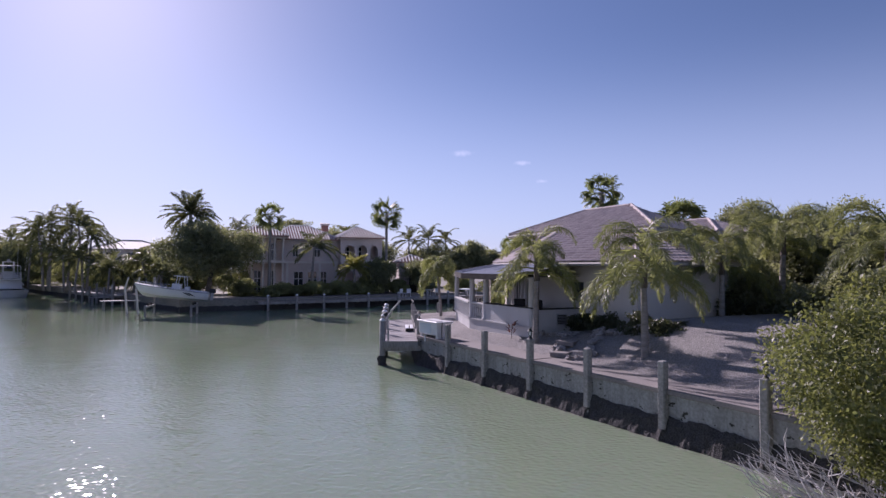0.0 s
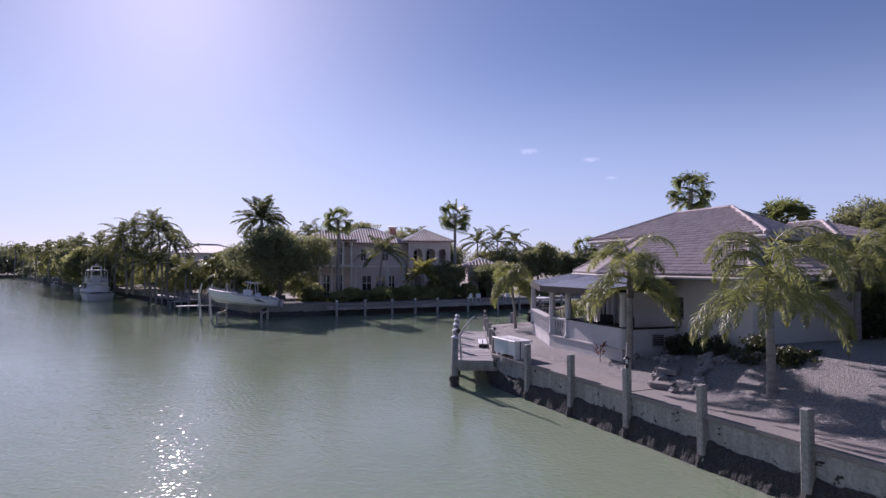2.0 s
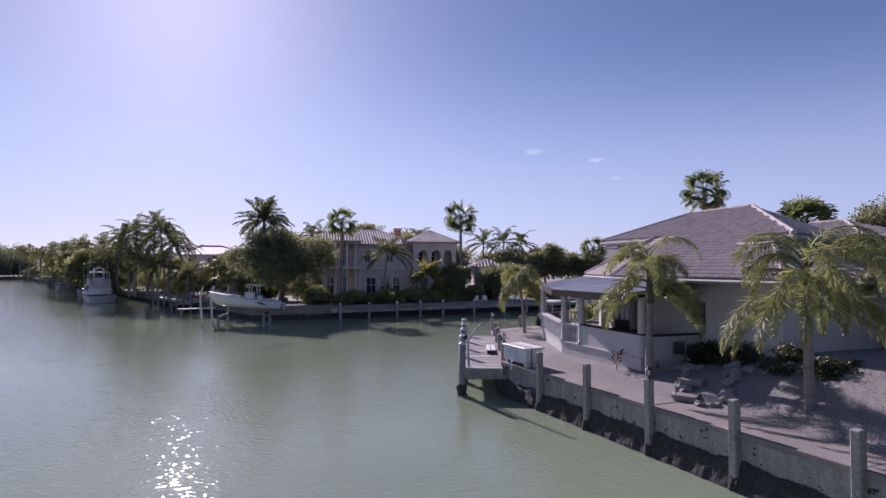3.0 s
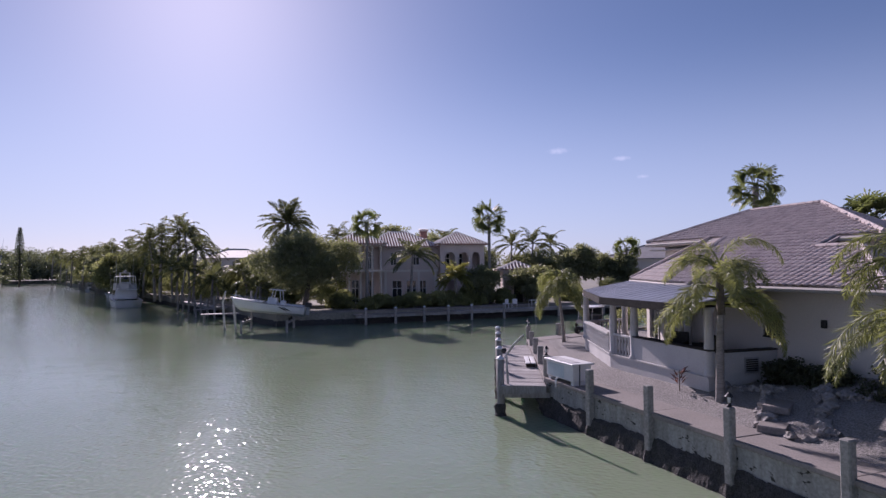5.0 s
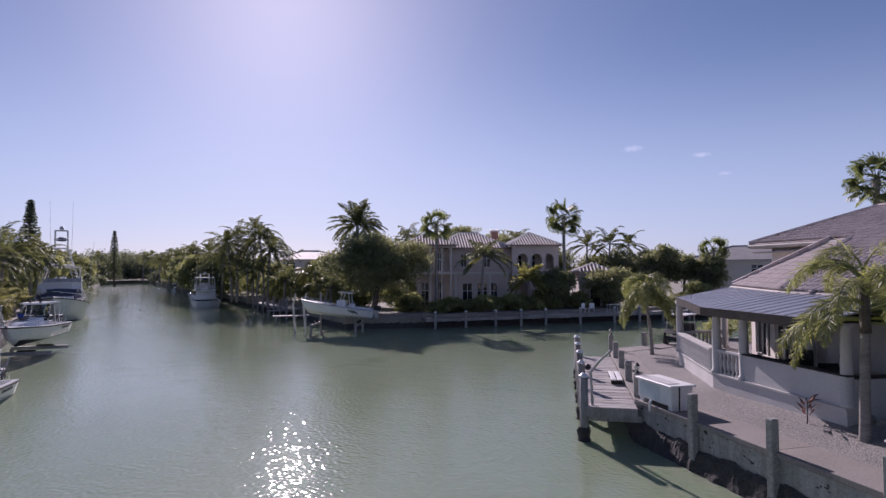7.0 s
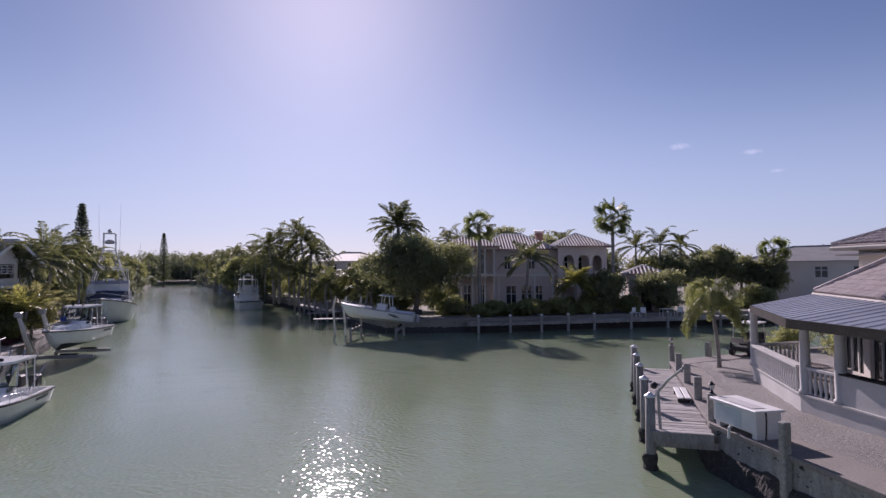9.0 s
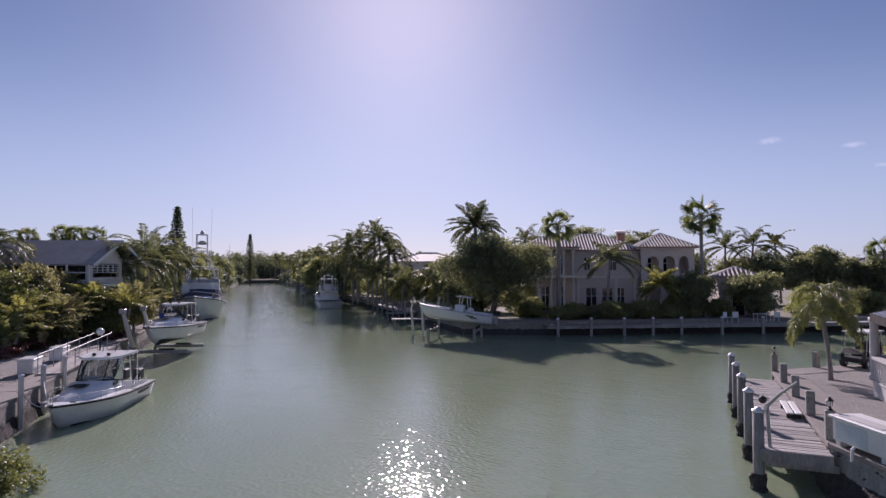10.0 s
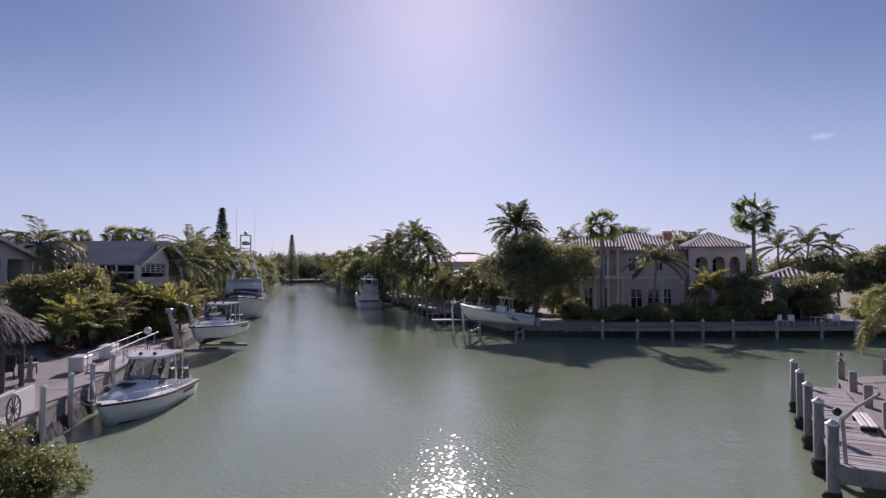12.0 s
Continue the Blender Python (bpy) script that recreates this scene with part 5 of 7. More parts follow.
far_woods()
COCO = "coconut palm with long arching fronds"
NEAR_COCO = [(-62.16, 69.0, 9.9), (-63.98, 71.6, 10.8), (-59.68, 70.3, 11.4), (-56.71, 69.5, 10.4), (-59.56, 73.05, 9.6), (-54.77, 68.0, 8.6), (-66.5, 73.4, 8.8), (-71.0, 75.5, 8.2), (-44.5, 85.4, 10.6), (-42.2, 86.7, 10.0), (-19.5, 93.9, 9.4), (-16.4, 92.4, 9.5), (-13.9, 98.9, 9.5), (-54.0, 36.5, 7.2), (-50.0, 32.6, 6.9), (-60.3, 41.0, 7.8), (-56.8, 37.2, 8.2), (-63.5, 44.0, 7.6), (-42.7, 63.3, 5.2), (-39.06, 60.5, 5.6), (-45.05, 64.0, 5.2), (-51.7, 69.0, 4.8)]
for i, (x, y, z) in enumerate(NEAR_COCO):
    small = i >= 18
    feather_palm("coconut_palm", COCO + (" among the bank shrubs" if small else " above the canal bank"), x, y, 1.1, z - (0.3 if small else 0.9), 0.14, 3.2 if small else 4.3, 18 if small else 22, 0.62, 0.075, M_COCO, 150 + i, 46, ((i % 3 - 1) * 0.5, ((i * 2) % 3 - 1) * 0.4), (-0.35, 1.25), 1.4, 0.45, group="coconut palms")
UNDER_COCO = [(-57.4, 67.2, 5.6), (-60.8, 68.6, 6.4), (-54.2, 65.4, 5.2), (-64.6, 72.6, 5.6), (-47.6, 63.0, 4.0), (-38.4, 58.6, 3.4)]
for i, (x, y, z) in enumerate(UNDER_COCO):
    feather_palm("coconut_palm", COCO + " rising from the undergrowth", x, y, 1.1, z, 0.12, 3.6, 18, 0.6, 0.075, M_COCO, 260 + i, 40, ((i % 3 - 1) * 0.4, 0.2), (-0.35, 1.25), 1.4, 0.45, group="coconut palms")
FAR_COCO = [(-176.0, 140.0, 10.5), (-188.0, 152.0, 11.5), (-112.0, 101.0, 8.2), (-146.0, 126.0, 10.4), (-200.0, 140.0, 11.0), (-190.0, 126.0, 10.2), (-132.0, 118.0, 9.8), (-95.3, 90.5, 9.3), (-107.9, 98.0, 9.0), (-82.4, 83.0, 9.0), (-120.9, 106.0, 8.6), (-138.6, 117.0, 8.7), (-156.9, 130.0, 9.0), (-121, 112, 10.0), (-170, 142, 10.0), (-31.1, 96.9, 10.0), (-128, 84, 8.8), (-148, 98, 9.2), (-100, 65, 8.4), (-86, 56, 8.0)]
for i, (x, y, z) in enumerate(FAR_COCO):
    feather_palm("coconut_palm", COCO + " far along the canal", x, y, 1.0, z - 0.6, 0.16, 4.0, 20, 0.85, 0.11, M_COCO, 180 + i, 30, (0.3, 0.2), (-0.35, 1.25), 1.4, 0.45, group="far coconut palms")
feather_palm("coconut_palm", "coconut palm with long hanging fronds before the villa", -23.9, 65.6, 1.1, 6.6, 0.14, 3.5, 20, 0.7, 0.07, M_COCO, 211, 44, (0.3, 0.2), (-0.2, 1.3), 1.2, 0.9, group="coconut palms", bend=1.3)
feather_palm("royal_palm", "tall dark palm rising behind the shade tree", -36.0, 61.1, 1.2, 10.0, 0.22, 3.5, 40, 0.7, 0.08, M_COCO, 210, 46, (0, 0), (-0.3, 1.5), 1.0, 0.5)
feather_palm("triangle_palm", "golden feather palm in front of the villa", -19.1, 66.4, 1.2, 4.1, 0.14, 2.4, 40, 0.7, 0.08, M_GOLD, 191, 28, (0, 0), (-0.2, 1.5), 1.1, 0.5, bend=1.3)
feather_palm("garden_palm", "wind-blown palm over the thatched shelter", -51.6, 23.8, 1.1, 7.3, 0.2, 3.9, 24, 0.95, 0.08, M_COCO, 192, 36, (0.3, 0.3), (-0.3, 1.3), 1.7, 0.6, bend=1.3)
for i, (x, y, z, l, n) in enumerate([(-16.4, 70.0, 10.6, 1.9, 26), (-27.1, 61.9, 9.7, 1.6, 22), (6.4, 48.6, 10.0, 1.5, 24), (11.1, 44.0, 7.3, 1.7, 30), (-86.3, 37.5, 9.8, 1.7, 22), (-87.1, 41.5, 10.2, 2.0, 22), (-84.8, 42.1, 10.0, 1.9, 22), (-81.2, 43.0, 9.9, 1.9, 22), (-3.0, 92.0, 7.6, 2.4, 22)]):
    fan_palm("fan palm with a round crown of stiff leaves", x, y, 1.1, z, 0.17, l * (1.15 if i < 4 else 0.85), int(n * 1.25) if i != 3 else 56, 200 + i, skirt=0.25)


def norfolk_pine(x, y, ztop, seed):
    rng = np.random.default_rng(seed)
    root = thing("norfolk_pine", "narrow tiered pine far along the canal", "tree", Matrix.Translation((x, y, 1.0)))
    h = ztop - 1.0
    bm = bmesh.new()
    tube(bm, [(0, 0, -0.1), (0, 0, h * 0.5), (0, 0, h)], [0.3, 0.18, 0.03], 7)
    P, D = [], []
    for k in range(34):
        z = h * (0.12 + 0.86 * k / 33)
        r = (2.2 * (1 - k / 34) ** 0.8 + 0.15) * rng.uniform(0.85, 1.1)
        for j in range(6):
            a = j * math.pi / 3 + k * 0.5
            d = np.array([math.cos(a), math.sin(a), 0.12])
            tube(bm, [(0, 0, z), tuple(d * r + np.array([0, 0, z]))], [0.04, 0.01], 3)
            for s in np.linspace(0.15, 1, 14):
                P.append(d * r * s + np.array([0, 0, z]) + rng.normal(size=3) * 0.06), D.append(d + rng.normal(size=3) * 0.6)
    part("trunk", bm, M_BROWN, root)
    leaf_mesh("crown", np.array(P), np.array(D), rng.normal(size=(len(P), 3)) + np.array([0, 0, 1]), 0.55, 0.2, M_PINE, root)


norfolk_pine(-159.3, 118.5, 17.0, 1)
norfolk_pine(-86.5, 56.5, 15.2, 2)

LEFT_SHRUBS = [(-43.0, 22.7, 3.0, 2.41, 2.54), (-45.1, 25.3, 3.73, 2.29, 2.29), (-42.0, 24.6, 2.34, 1.78, 1.65), (-47.1, 24.3, 3.86, 2.16, 2.16), (-43.5, 25.3, 2.72, 1.91, 2.16), (-44.1, 22.6, 3.15, 2.24, 2.46), (-45.6, 28.4, 2.7, 2.35, 1.9), (-45.6, 31.0, 3.2, 1.9, 1.7), (-45.8, 27.1, 2.62, 1.52, 2.03), (-43.4, 28.6, 1.9, 1.5, 0.9), (-45.2, 25.0, 2.44, 2.24, 1.79), (-47.6, 27.3, 3.1, 2.41, 2.67)]
for i, (x, y, z, rx, rz) in enumerate(LEFT_SHRUBS):
    leafy("garden_bush", "tall mixed garden bush behind the boat dock", "shrub", x, y, 1.1, z, rx, rz, 0.2, 400, 50, M_GARDEN if i % 3 else M_MANG, 220 + i, trunk=0.08, group="garden bushes")
for i, (x, y, z, n) in enumerate([(-40.2, 22.8, 2.82, 18), (-41.7, 25.4, 2.82, 18), (-44.1, 26.2, 3.19, 18), (-39.0, 21.9, 1.97, 16), (-44.0, 27.9, 3.41, 18), (-44.8, 31.2, 3.4, 16), (-42.4, 26.2, 2.46, 14), (-46.4, 28.6, 2.7, 14), (-43.0, 29.9, 3.0, 12), (-47.0, 33.0, 3.0, 12), (-40.0, 23.8, 2.09, 14)]):
    feather_palm("areca_palm", "yellow-green clumping palm beside the boat dock", x, y, 1.1, z, 0.09, 2.0, n, 0.5, 0.06, (M_GOLD, M_GARDEN, M_GARDEN, M_QUEEN)[i % 4], 230 + i, 20, (0.2, 0.1), (0.3, 1.4), 0.9, 0.35, group="areca palms", bend=1.3)
for i, (x, y) in enumerate([(-38.5, 22.3), (-39.8, 23.6), (-37.4, 21.6), (-41.8, 28.3), (-42.8, 29.2)]):
    leafy("croton", "low dark red croton bush at the edge of the sand", "shrub", x, y, 1.05, 1.4, 0.6, 0.35, 0.16, 30, 22, M_CROTON, 240 + i, trunk=0.03, group="croton bushes")


# ---- boats ----
def hull_rows(L, B, fb, fs, draft, n=16, flare=0.82):
    rows = []
    for i in range(n + 1):
        s = i / n
        b = B / 2 * (1 - max(0.0, (s - 0.45) / 0.55) ** 2.6) * (0.94 + 0.06 * min(1, s * 4))
        b = max(b, 0.015)
        sheer = fs + (fb - fs) * s ** 1.6
        keel = -draft + (sheer + draft) * max(0.0, (s - 0.82) / 0.18) ** 2.2 * 0.92
        chine = (0.02 - draft * 0.25) + (sheer - 0.1) * max(0.0, (s - 0.5) / 0.5) ** 2.4 * 0.62
        chine = max(chine, keel + 0.01)
        bc = b * (flare - 0.35 * max(0.0, (s - 0.6) / 0.4))
        y = L * s
        rows.append([(-b, y, sheer), (-(b * 0.45 + bc * 0.55), y, (sheer + chine) / 2), (-bc, y, chine), (0, y, keel), (bc, y, chine), (b * 0.45 + bc * 0.55, y, (sheer + chine) / 2), (b, y, sheer)])
    return rows


def hull_parts(root, rows, deck_from, floor, paint=None, stripe=M_FASCIA, bottom=None, line=0.07):
    """Hull skin, bottom paint, rub rail, foredeck, gunwales and cockpit sole."""
    bm = bmesh.new()
    loft(bm, rows)
    hull = part("hull", bm, paint or M_HULL, root, "", True)
    bm = bmesh.new()
    skin = []
    for r in rows:
        k, c = r[3], r[4]
        if k[2] < line - 0.02:
            s = min(1.0, (line - k[2]) / max(1e-6, c[2] - k[2]))
            x, z = c[0] * s * 1.01, k[2] + (c[2] - k[2]) * s - 0.012
            skin.append([(-x, k[1], z), (0, k[1], k[2] - 0.012), (x, k[1], z)])
    loft(bm, skin)
    part("bottom", bm, bottom or M_ANTIFOUL, root, "dark bottom paint", True)
    for side in (0, -1):
        bm = bmesh.new()
        tube(bm, [Vector(r[side]) + Vector((0, 0, -0.05)) for r in rows], 0.035, 5)
        part("rub_rail", bm, stripe, hull)
    n = len(rows) - 1
    k = int(n * deck_from)
    bm = bmesh.new()
    loft(bm, [[(r[0][0] * 0.985, r[0][1], r[0][2] - 0.01), (0, r[0][1], r[0][2] + 0.06), (r[-1][0] * 0.985, r[0][1], r[-1][2] - 0.01)] for r in rows[k:]], False)
    part("foredeck", bm, M_GELCOAT, root, "", True)
    for side in (0, -1):
        bm = bmesh.new()
        loft(bm, [[Vector(r[side]) + Vector((0, 0, 0.012)), Vector((r[side][0] * 0.84, r[side][1], r[side][2] + 0.012)), Vector((r[side][0] * 0.83, r[side][1], floor))] for r in rows[:k + 1]], False)
        part("gunwale", bm, M_GELCOAT, root)
    bm = bmesh.new()
    loft(bm, [[(r[0][0] * 0.85, r[0][1], floor), (r[-1][0] * 0.85, r[0][1], floor)] for r in rows[:k + 1]], False)
    part("cockpit_sole", bm, M_GELCOAT, root)
    bm = bmesh.new()
    b = rows[0][-1][0]
    box(bm, -b * 0.84, 0.02, floor, b * 0.84, 0.16, rows[0][0][2] + 0.01)
    part("transom", bm, M_GELCOAT, root)


def outboard(root, x, y, z):
    bm = bmesh.new()
    box(bm, x - 0.17, y - 0.55, z + 0.25, x + 0.17, y - 0.02, z + 0.75, None, 0.06)
    mot = part("outboard_motor", bm, M_BLACK, root, "black outboard motor")
    bm = bmesh.new()
    box(bm, x - 0.07, y - 0.4, z - 0.55, x + 0.07, y - 0.15, z + 0.26, None, 0.02)
    part("motor_leg", bm, M_ALLOY, mot)


def hardtop_boat(m, label, L=6.2, B=2.35, bucket=False):
    """A white walkaround cabin boat with a hardtop; bow along +y, waterline at z = 0."""
    root = thing("cabin_boat", label, "boat", m, "cabin boats")
    rows = hull_rows(L, B, 0.88, 0.62, 0.34)
    hull_parts(root, rows, 0.42, 0.3)
    # trunk cabin
    bm = bmesh.new()
    prof = []
    for s, w, h in ((0.42, 0.8, 0.42), (0.55, 0.78, 0.4), (0.7, 0.6, 0.26), (0.84, 0.34, 0.08), (0.9, 0.1, 0.0)):
        z = 0.6 + 0.28 * s ** 1.6
        h += 0.08 if h else 0
        prof.append([(-w, L * s, z), (-w * 0.9, L * s, z + h), (0, L * s, z + h + 0.06), (w * 0.9, L * s, z + h), (w, L * s, z)])
    loft(bm, prof)
    cab = part("cabin_trunk", bm, M_GELCOAT, root, "", True)
    bm = bmesh.new()
    box(bm, -0.28, L * 0.66, 1.2, 0.28, L * 0.74, 1.24, None, 0.015)
    part("deck_hatch", bm, M_FASCIA, cab, "dark deck hatch")
    for sx in (-1, 1):
        bm = bmesh.new()
        box(bm, sx * 0.755 - 0.012, L * 0.46, 1.0, sx * 0.755 + 0.012, L * 0.53, 1.13)
        part("cabin_port", bm, M_PANE, cab, "dark side port")
    # windshield and side screens
    z0, z1, yw = 1.2, 1.98, L * 0.5
    corners = [(-0.74, L * 0.4, z0 - 0.1), (-0.7, yw, z0), (-0.42, yw + 0.26, z0 + 0.03), (0.42, yw + 0.26, z0 + 0.03), (0.7, yw, z0), (0.74, L * 0.4, z0 - 0.1)]
    tops = [(-0.74, L * 0.38, z1), (-0.68, yw - 0.42, z1), (-0.4, yw - 0.3, z1), (0.4, yw - 0.3, z1), (0.68, yw - 0.42, z1), (0.74, L * 0.38, z1)]
    for i in range(5):
        bm = bmesh.new()
        plate(bm, [corners[i], corners[i + 1], tops[i + 1], tops[i]], 0.012, (0, -1, 0))
        part("screen", bm, M_SCREEN, root, "smoked windscreen pane").visible_shadow = False
    for i in range(6):
        bm = bmesh.new()
        tube(bm, [corners[i], tops[i]], 0.025, 6)
        part("screen_post", bm, M_FASCIA if 0 < i < 5 else M_WHITE, root)
    bm = bmesh.new()
    tube(bm, corners, 0.025, 6)
    part("screen_rail", bm, M_FASCIA, root)
    # hardtop
    bm = bmesh.new()
    plate(bm, [(-0.82, L * 0.16, 2.08), (-0.86, L * 0.3, 2.09), (-0.8, L * 0.44, 2.08), (-0.5, L * 0.49, 2.07), (0.5, L * 0.49, 2.07), (0.8, L * 0.44, 2.08), (0.86, L * 0.3, 2.09), (0.82, L * 0.16, 2.08)], 0.09)
    top = part("hardtop", bm, M_GELCOAT, root)
    bm = bmesh.new()
    tube(bm, [(-0.8, L * 0.2, 2.0), (-0.8, L * 0.4, 2.0), (0.8, L * 0.4, 2.0), (0.8, L * 0.2, 2.0)], 0.03, 6)
    part("top_frame", bm, M_FASCIA, top)
    for x in (-0.3, 0.25):
        bm = bmesh.new()
        box(bm, x - 0.06, L * 0.42, 2.09, x + 0.06, L * 0.44, 2.2, None, 0.015)
        part("spotlight", bm, M_BLACK, top)
    for x in (-0.5, 0.0, 0.5):
        bm = bmesh.new()
        tube(bm, [(x, L * 0.22, 2.08), (x, L * 0.2, 2.34)], 0.022, 6)
        part("rod_holder", bm, M_CHROME, top)
    for sx in (-1, 1):
        for y0, y1 in ((L * 0.2, L * 0.17), (L * 0.3, L * 0.3)):
            bm = bmesh.new()
            tube(bm, [(sx * 0.86, y0, 0.75), (sx * 0.78, y1, 2.02)], 0.025, 6)
            part("top_leg", bm, M_WHITE, root)
        bm = bmesh.new()
        tube(bm, [(sx * 0.9, L * 0.3, 0.8), (sx * 0.95, L * 0.05, 1.7)], 0.018, 5)
        part("outrigger", bm, M_CHROME, root)
        pts = [Vector(rows[i][-1 if sx > 0 else 0]) * 1.0 + Vector((-sx * 0.06, 0, 0.3)) for i in range(8, 17)]
        bm = bmesh.new()
        tube(bm, pts, 0.016, 5)
        rail = part("bow_rail", bm, M_CHROME, root)
        for p in pts[::2]:
            bm = bmesh.new()
            tube(bm, [p - Vector((0, 0, 0.3)), p], 0.012, 5)
            part("stanchion", bm, M_CHROME, rail)
        for k in range(3):
            bm = bmesh.new()
            tube(bm, [(sx * 0.99, L * (0.1 + 0.1 * k), 0.75), (sx * 0.99, L * (0.1 + 0.1 * k), 0.95)], 0.012, 5)
            part("side_stanchion", bm, M_CHROME, root)
    bm = bmesh.new()
    box(bm, -0.35, L * 0.24, 0.3, 0.35, L * 0.32, 1.0, None, 0.04)
    part("helm_seat", bm, M_WHITE, root)
    bm = bmesh.new()
    box(bm, -0.7, L * 0.4, 0.3, 0.7, L * 0.43, 1.25, None, 0.03)
    part("helm_bulkhead", bm, M_GELCOAT, root)
    outboard(root, -0.3, 0, 0.35)
    outboard(root, 0.3, 0, 0.35)
    # dark bars of lettering on both sides, near the stern
    for side, mid in ((6, 5), (0, 1)):
        for k in range(6):
            s0 = 0.1 + 0.035 * k
            quad = []
            for s, f in ((s0, 0.45), (s0 + 0.026, 0.45), (s0 + 0.026, 0.8), (s0, 0.8)):
                i = int(s * 16)
                low, high = Vector(rows[i][side]).lerp(Vector(rows[i][mid]), f), Vector(rows[i + 1][side]).lerp(Vector(rows[i + 1][mid]), f)
                q = low.lerp(high, s * 16 - i)
                quad.append((q.x * 1.006, q.y, q.z))
            bm = bmesh.new()
            plate(bm, quad, 0.006, (1 if side else -1, 0, 0))
            part("lettering_bar", bm, M_ANTIFOUL, root, "dark bar of hull lettering")
    # cleats and a mooring line to the wall
    for sx in (-1, 1):
        bm = bmesh.new()
        box(bm, sx * 0.5 - 0.1, L * 0.93, 0.9, sx * 0.5 + 0.1, L * 0.94, 0.96, None, 0.01)
        part("cleat", bm, M_CHROME, root)
    bm = bmesh.new()
    tube(bm, [(0, L * 0.97, 0.88), (0, L + 0.35, 0.98)], 0.05, 6)
    part("bow_roller", bm, M_CHROME, root)
    if bucket:
        bm = bmesh.new()
        lathe(bm, [(0.14, 1.2), (0.17, 1.5), (0.15, 1.5), (0.13, 1.24)], 12, (0.3, L * 0.62, 0.0))
        part("bucket", bm, M_BLUE, root, "blue plastic bucket")
    return root


heading = math.degrees(math.atan2(-LDIR.y, -LDIR.x)) - 90


def moored(tip, L, z=0.0, extra=0.0):
    """Pose of a boat whose bow tip is at tip, lying along the seawall and facing this way."""
    d = turn(extra).to_3x3() @ -LDIR
    return Matrix.Translation((tip[0] - d.x * L, tip[1] - d.y * L, z)) @ turn(heading + extra)


hardtop_boat(moored((-24.8, 19.3), 6.3, 0.0, -10.9), "white cabin boat with hardtop moored at the seawall", 6.3, 2.45)
hardtop_boat(moored((-37.4, 28.7), 7.0, 1.25, -13), "white cabin boat with blue bucket raised on a lift", 7.0, 2.6, bucket=True)


def mooring_line(a, b, sag):
    a, b = Vector(a), Vector(b)
    bm = bmesh.new()
    tube(bm, [a.lerp(b, k / 8) - Vector((0, 0, sag * 4 * (k / 8) * (1 - k / 8))) for k in range(9)], 0.018, 5)
    tagged(part("mooring_line", bm, M_RAIL), "slack pale mooring line from boat to post", "rope", "mooring lines")


for s, at, z in ((4.85, (-25.0, 19.1), 0.86), (7.1, (-25.3, 19.4), 0.86)):
    p = L0 + LDIR * s - LIN * 0.12
    mooring_line((*at, z), (p.x, p.y, 1.3), 0.12)


def cradle_lift(tip, L):
    m = moored(tip, L, 0, -13)
    root = thing("boat_lift", "grey aluminium davit lift holding a boat", "boat lift", m)
    for y in (1.2, 4.2):
        bm = bmesh.new()
        box(bm, -1.35, y - 0.1, 0.22, 1.9, y + 0.1, 0.42)
        part("cradle_beam", bm, M_ALLOY, root)
        bm = bmesh.new()
        box(bm, -0.5, y - 0.05, 0.42, 0.5, y + 0.05, 0.52)
        part("bunk", bm, M_FASCIA, root)
        bm = bmesh.new()
        tube(bm, [(2.35, y - 0.6, 0.6), (2.25, y + 0.5, 1.8), (2.1, y + 1.5, 2.95)], [0.15, 0.14, 0.12], 8)
        part("lift_arm", bm, M_WHITE, root)
        bm = bmesh.new()
        box(bm, 1.92, y + 1.38, 2.85, 2.28, y + 1.68, 3.15, None, 0.03)
        part("winch_head", bm, M_ALLOY, root)
        bm = bmesh.new()
        tube(bm, [(2.0, y + 1.5, 2.9), (1.7, y, 0.4)], 0.02, 5)
        part("cable", bm, M_ALLOY, root)
        bm = bmesh.new()
        tube(bm, [(1.9, y, -1.5), (1.9, y, 0.3)], 0.12, 8)
        part("piling", bm, M_PILE, root)


cradle_lift((-37.4, 28.7), 7.0)


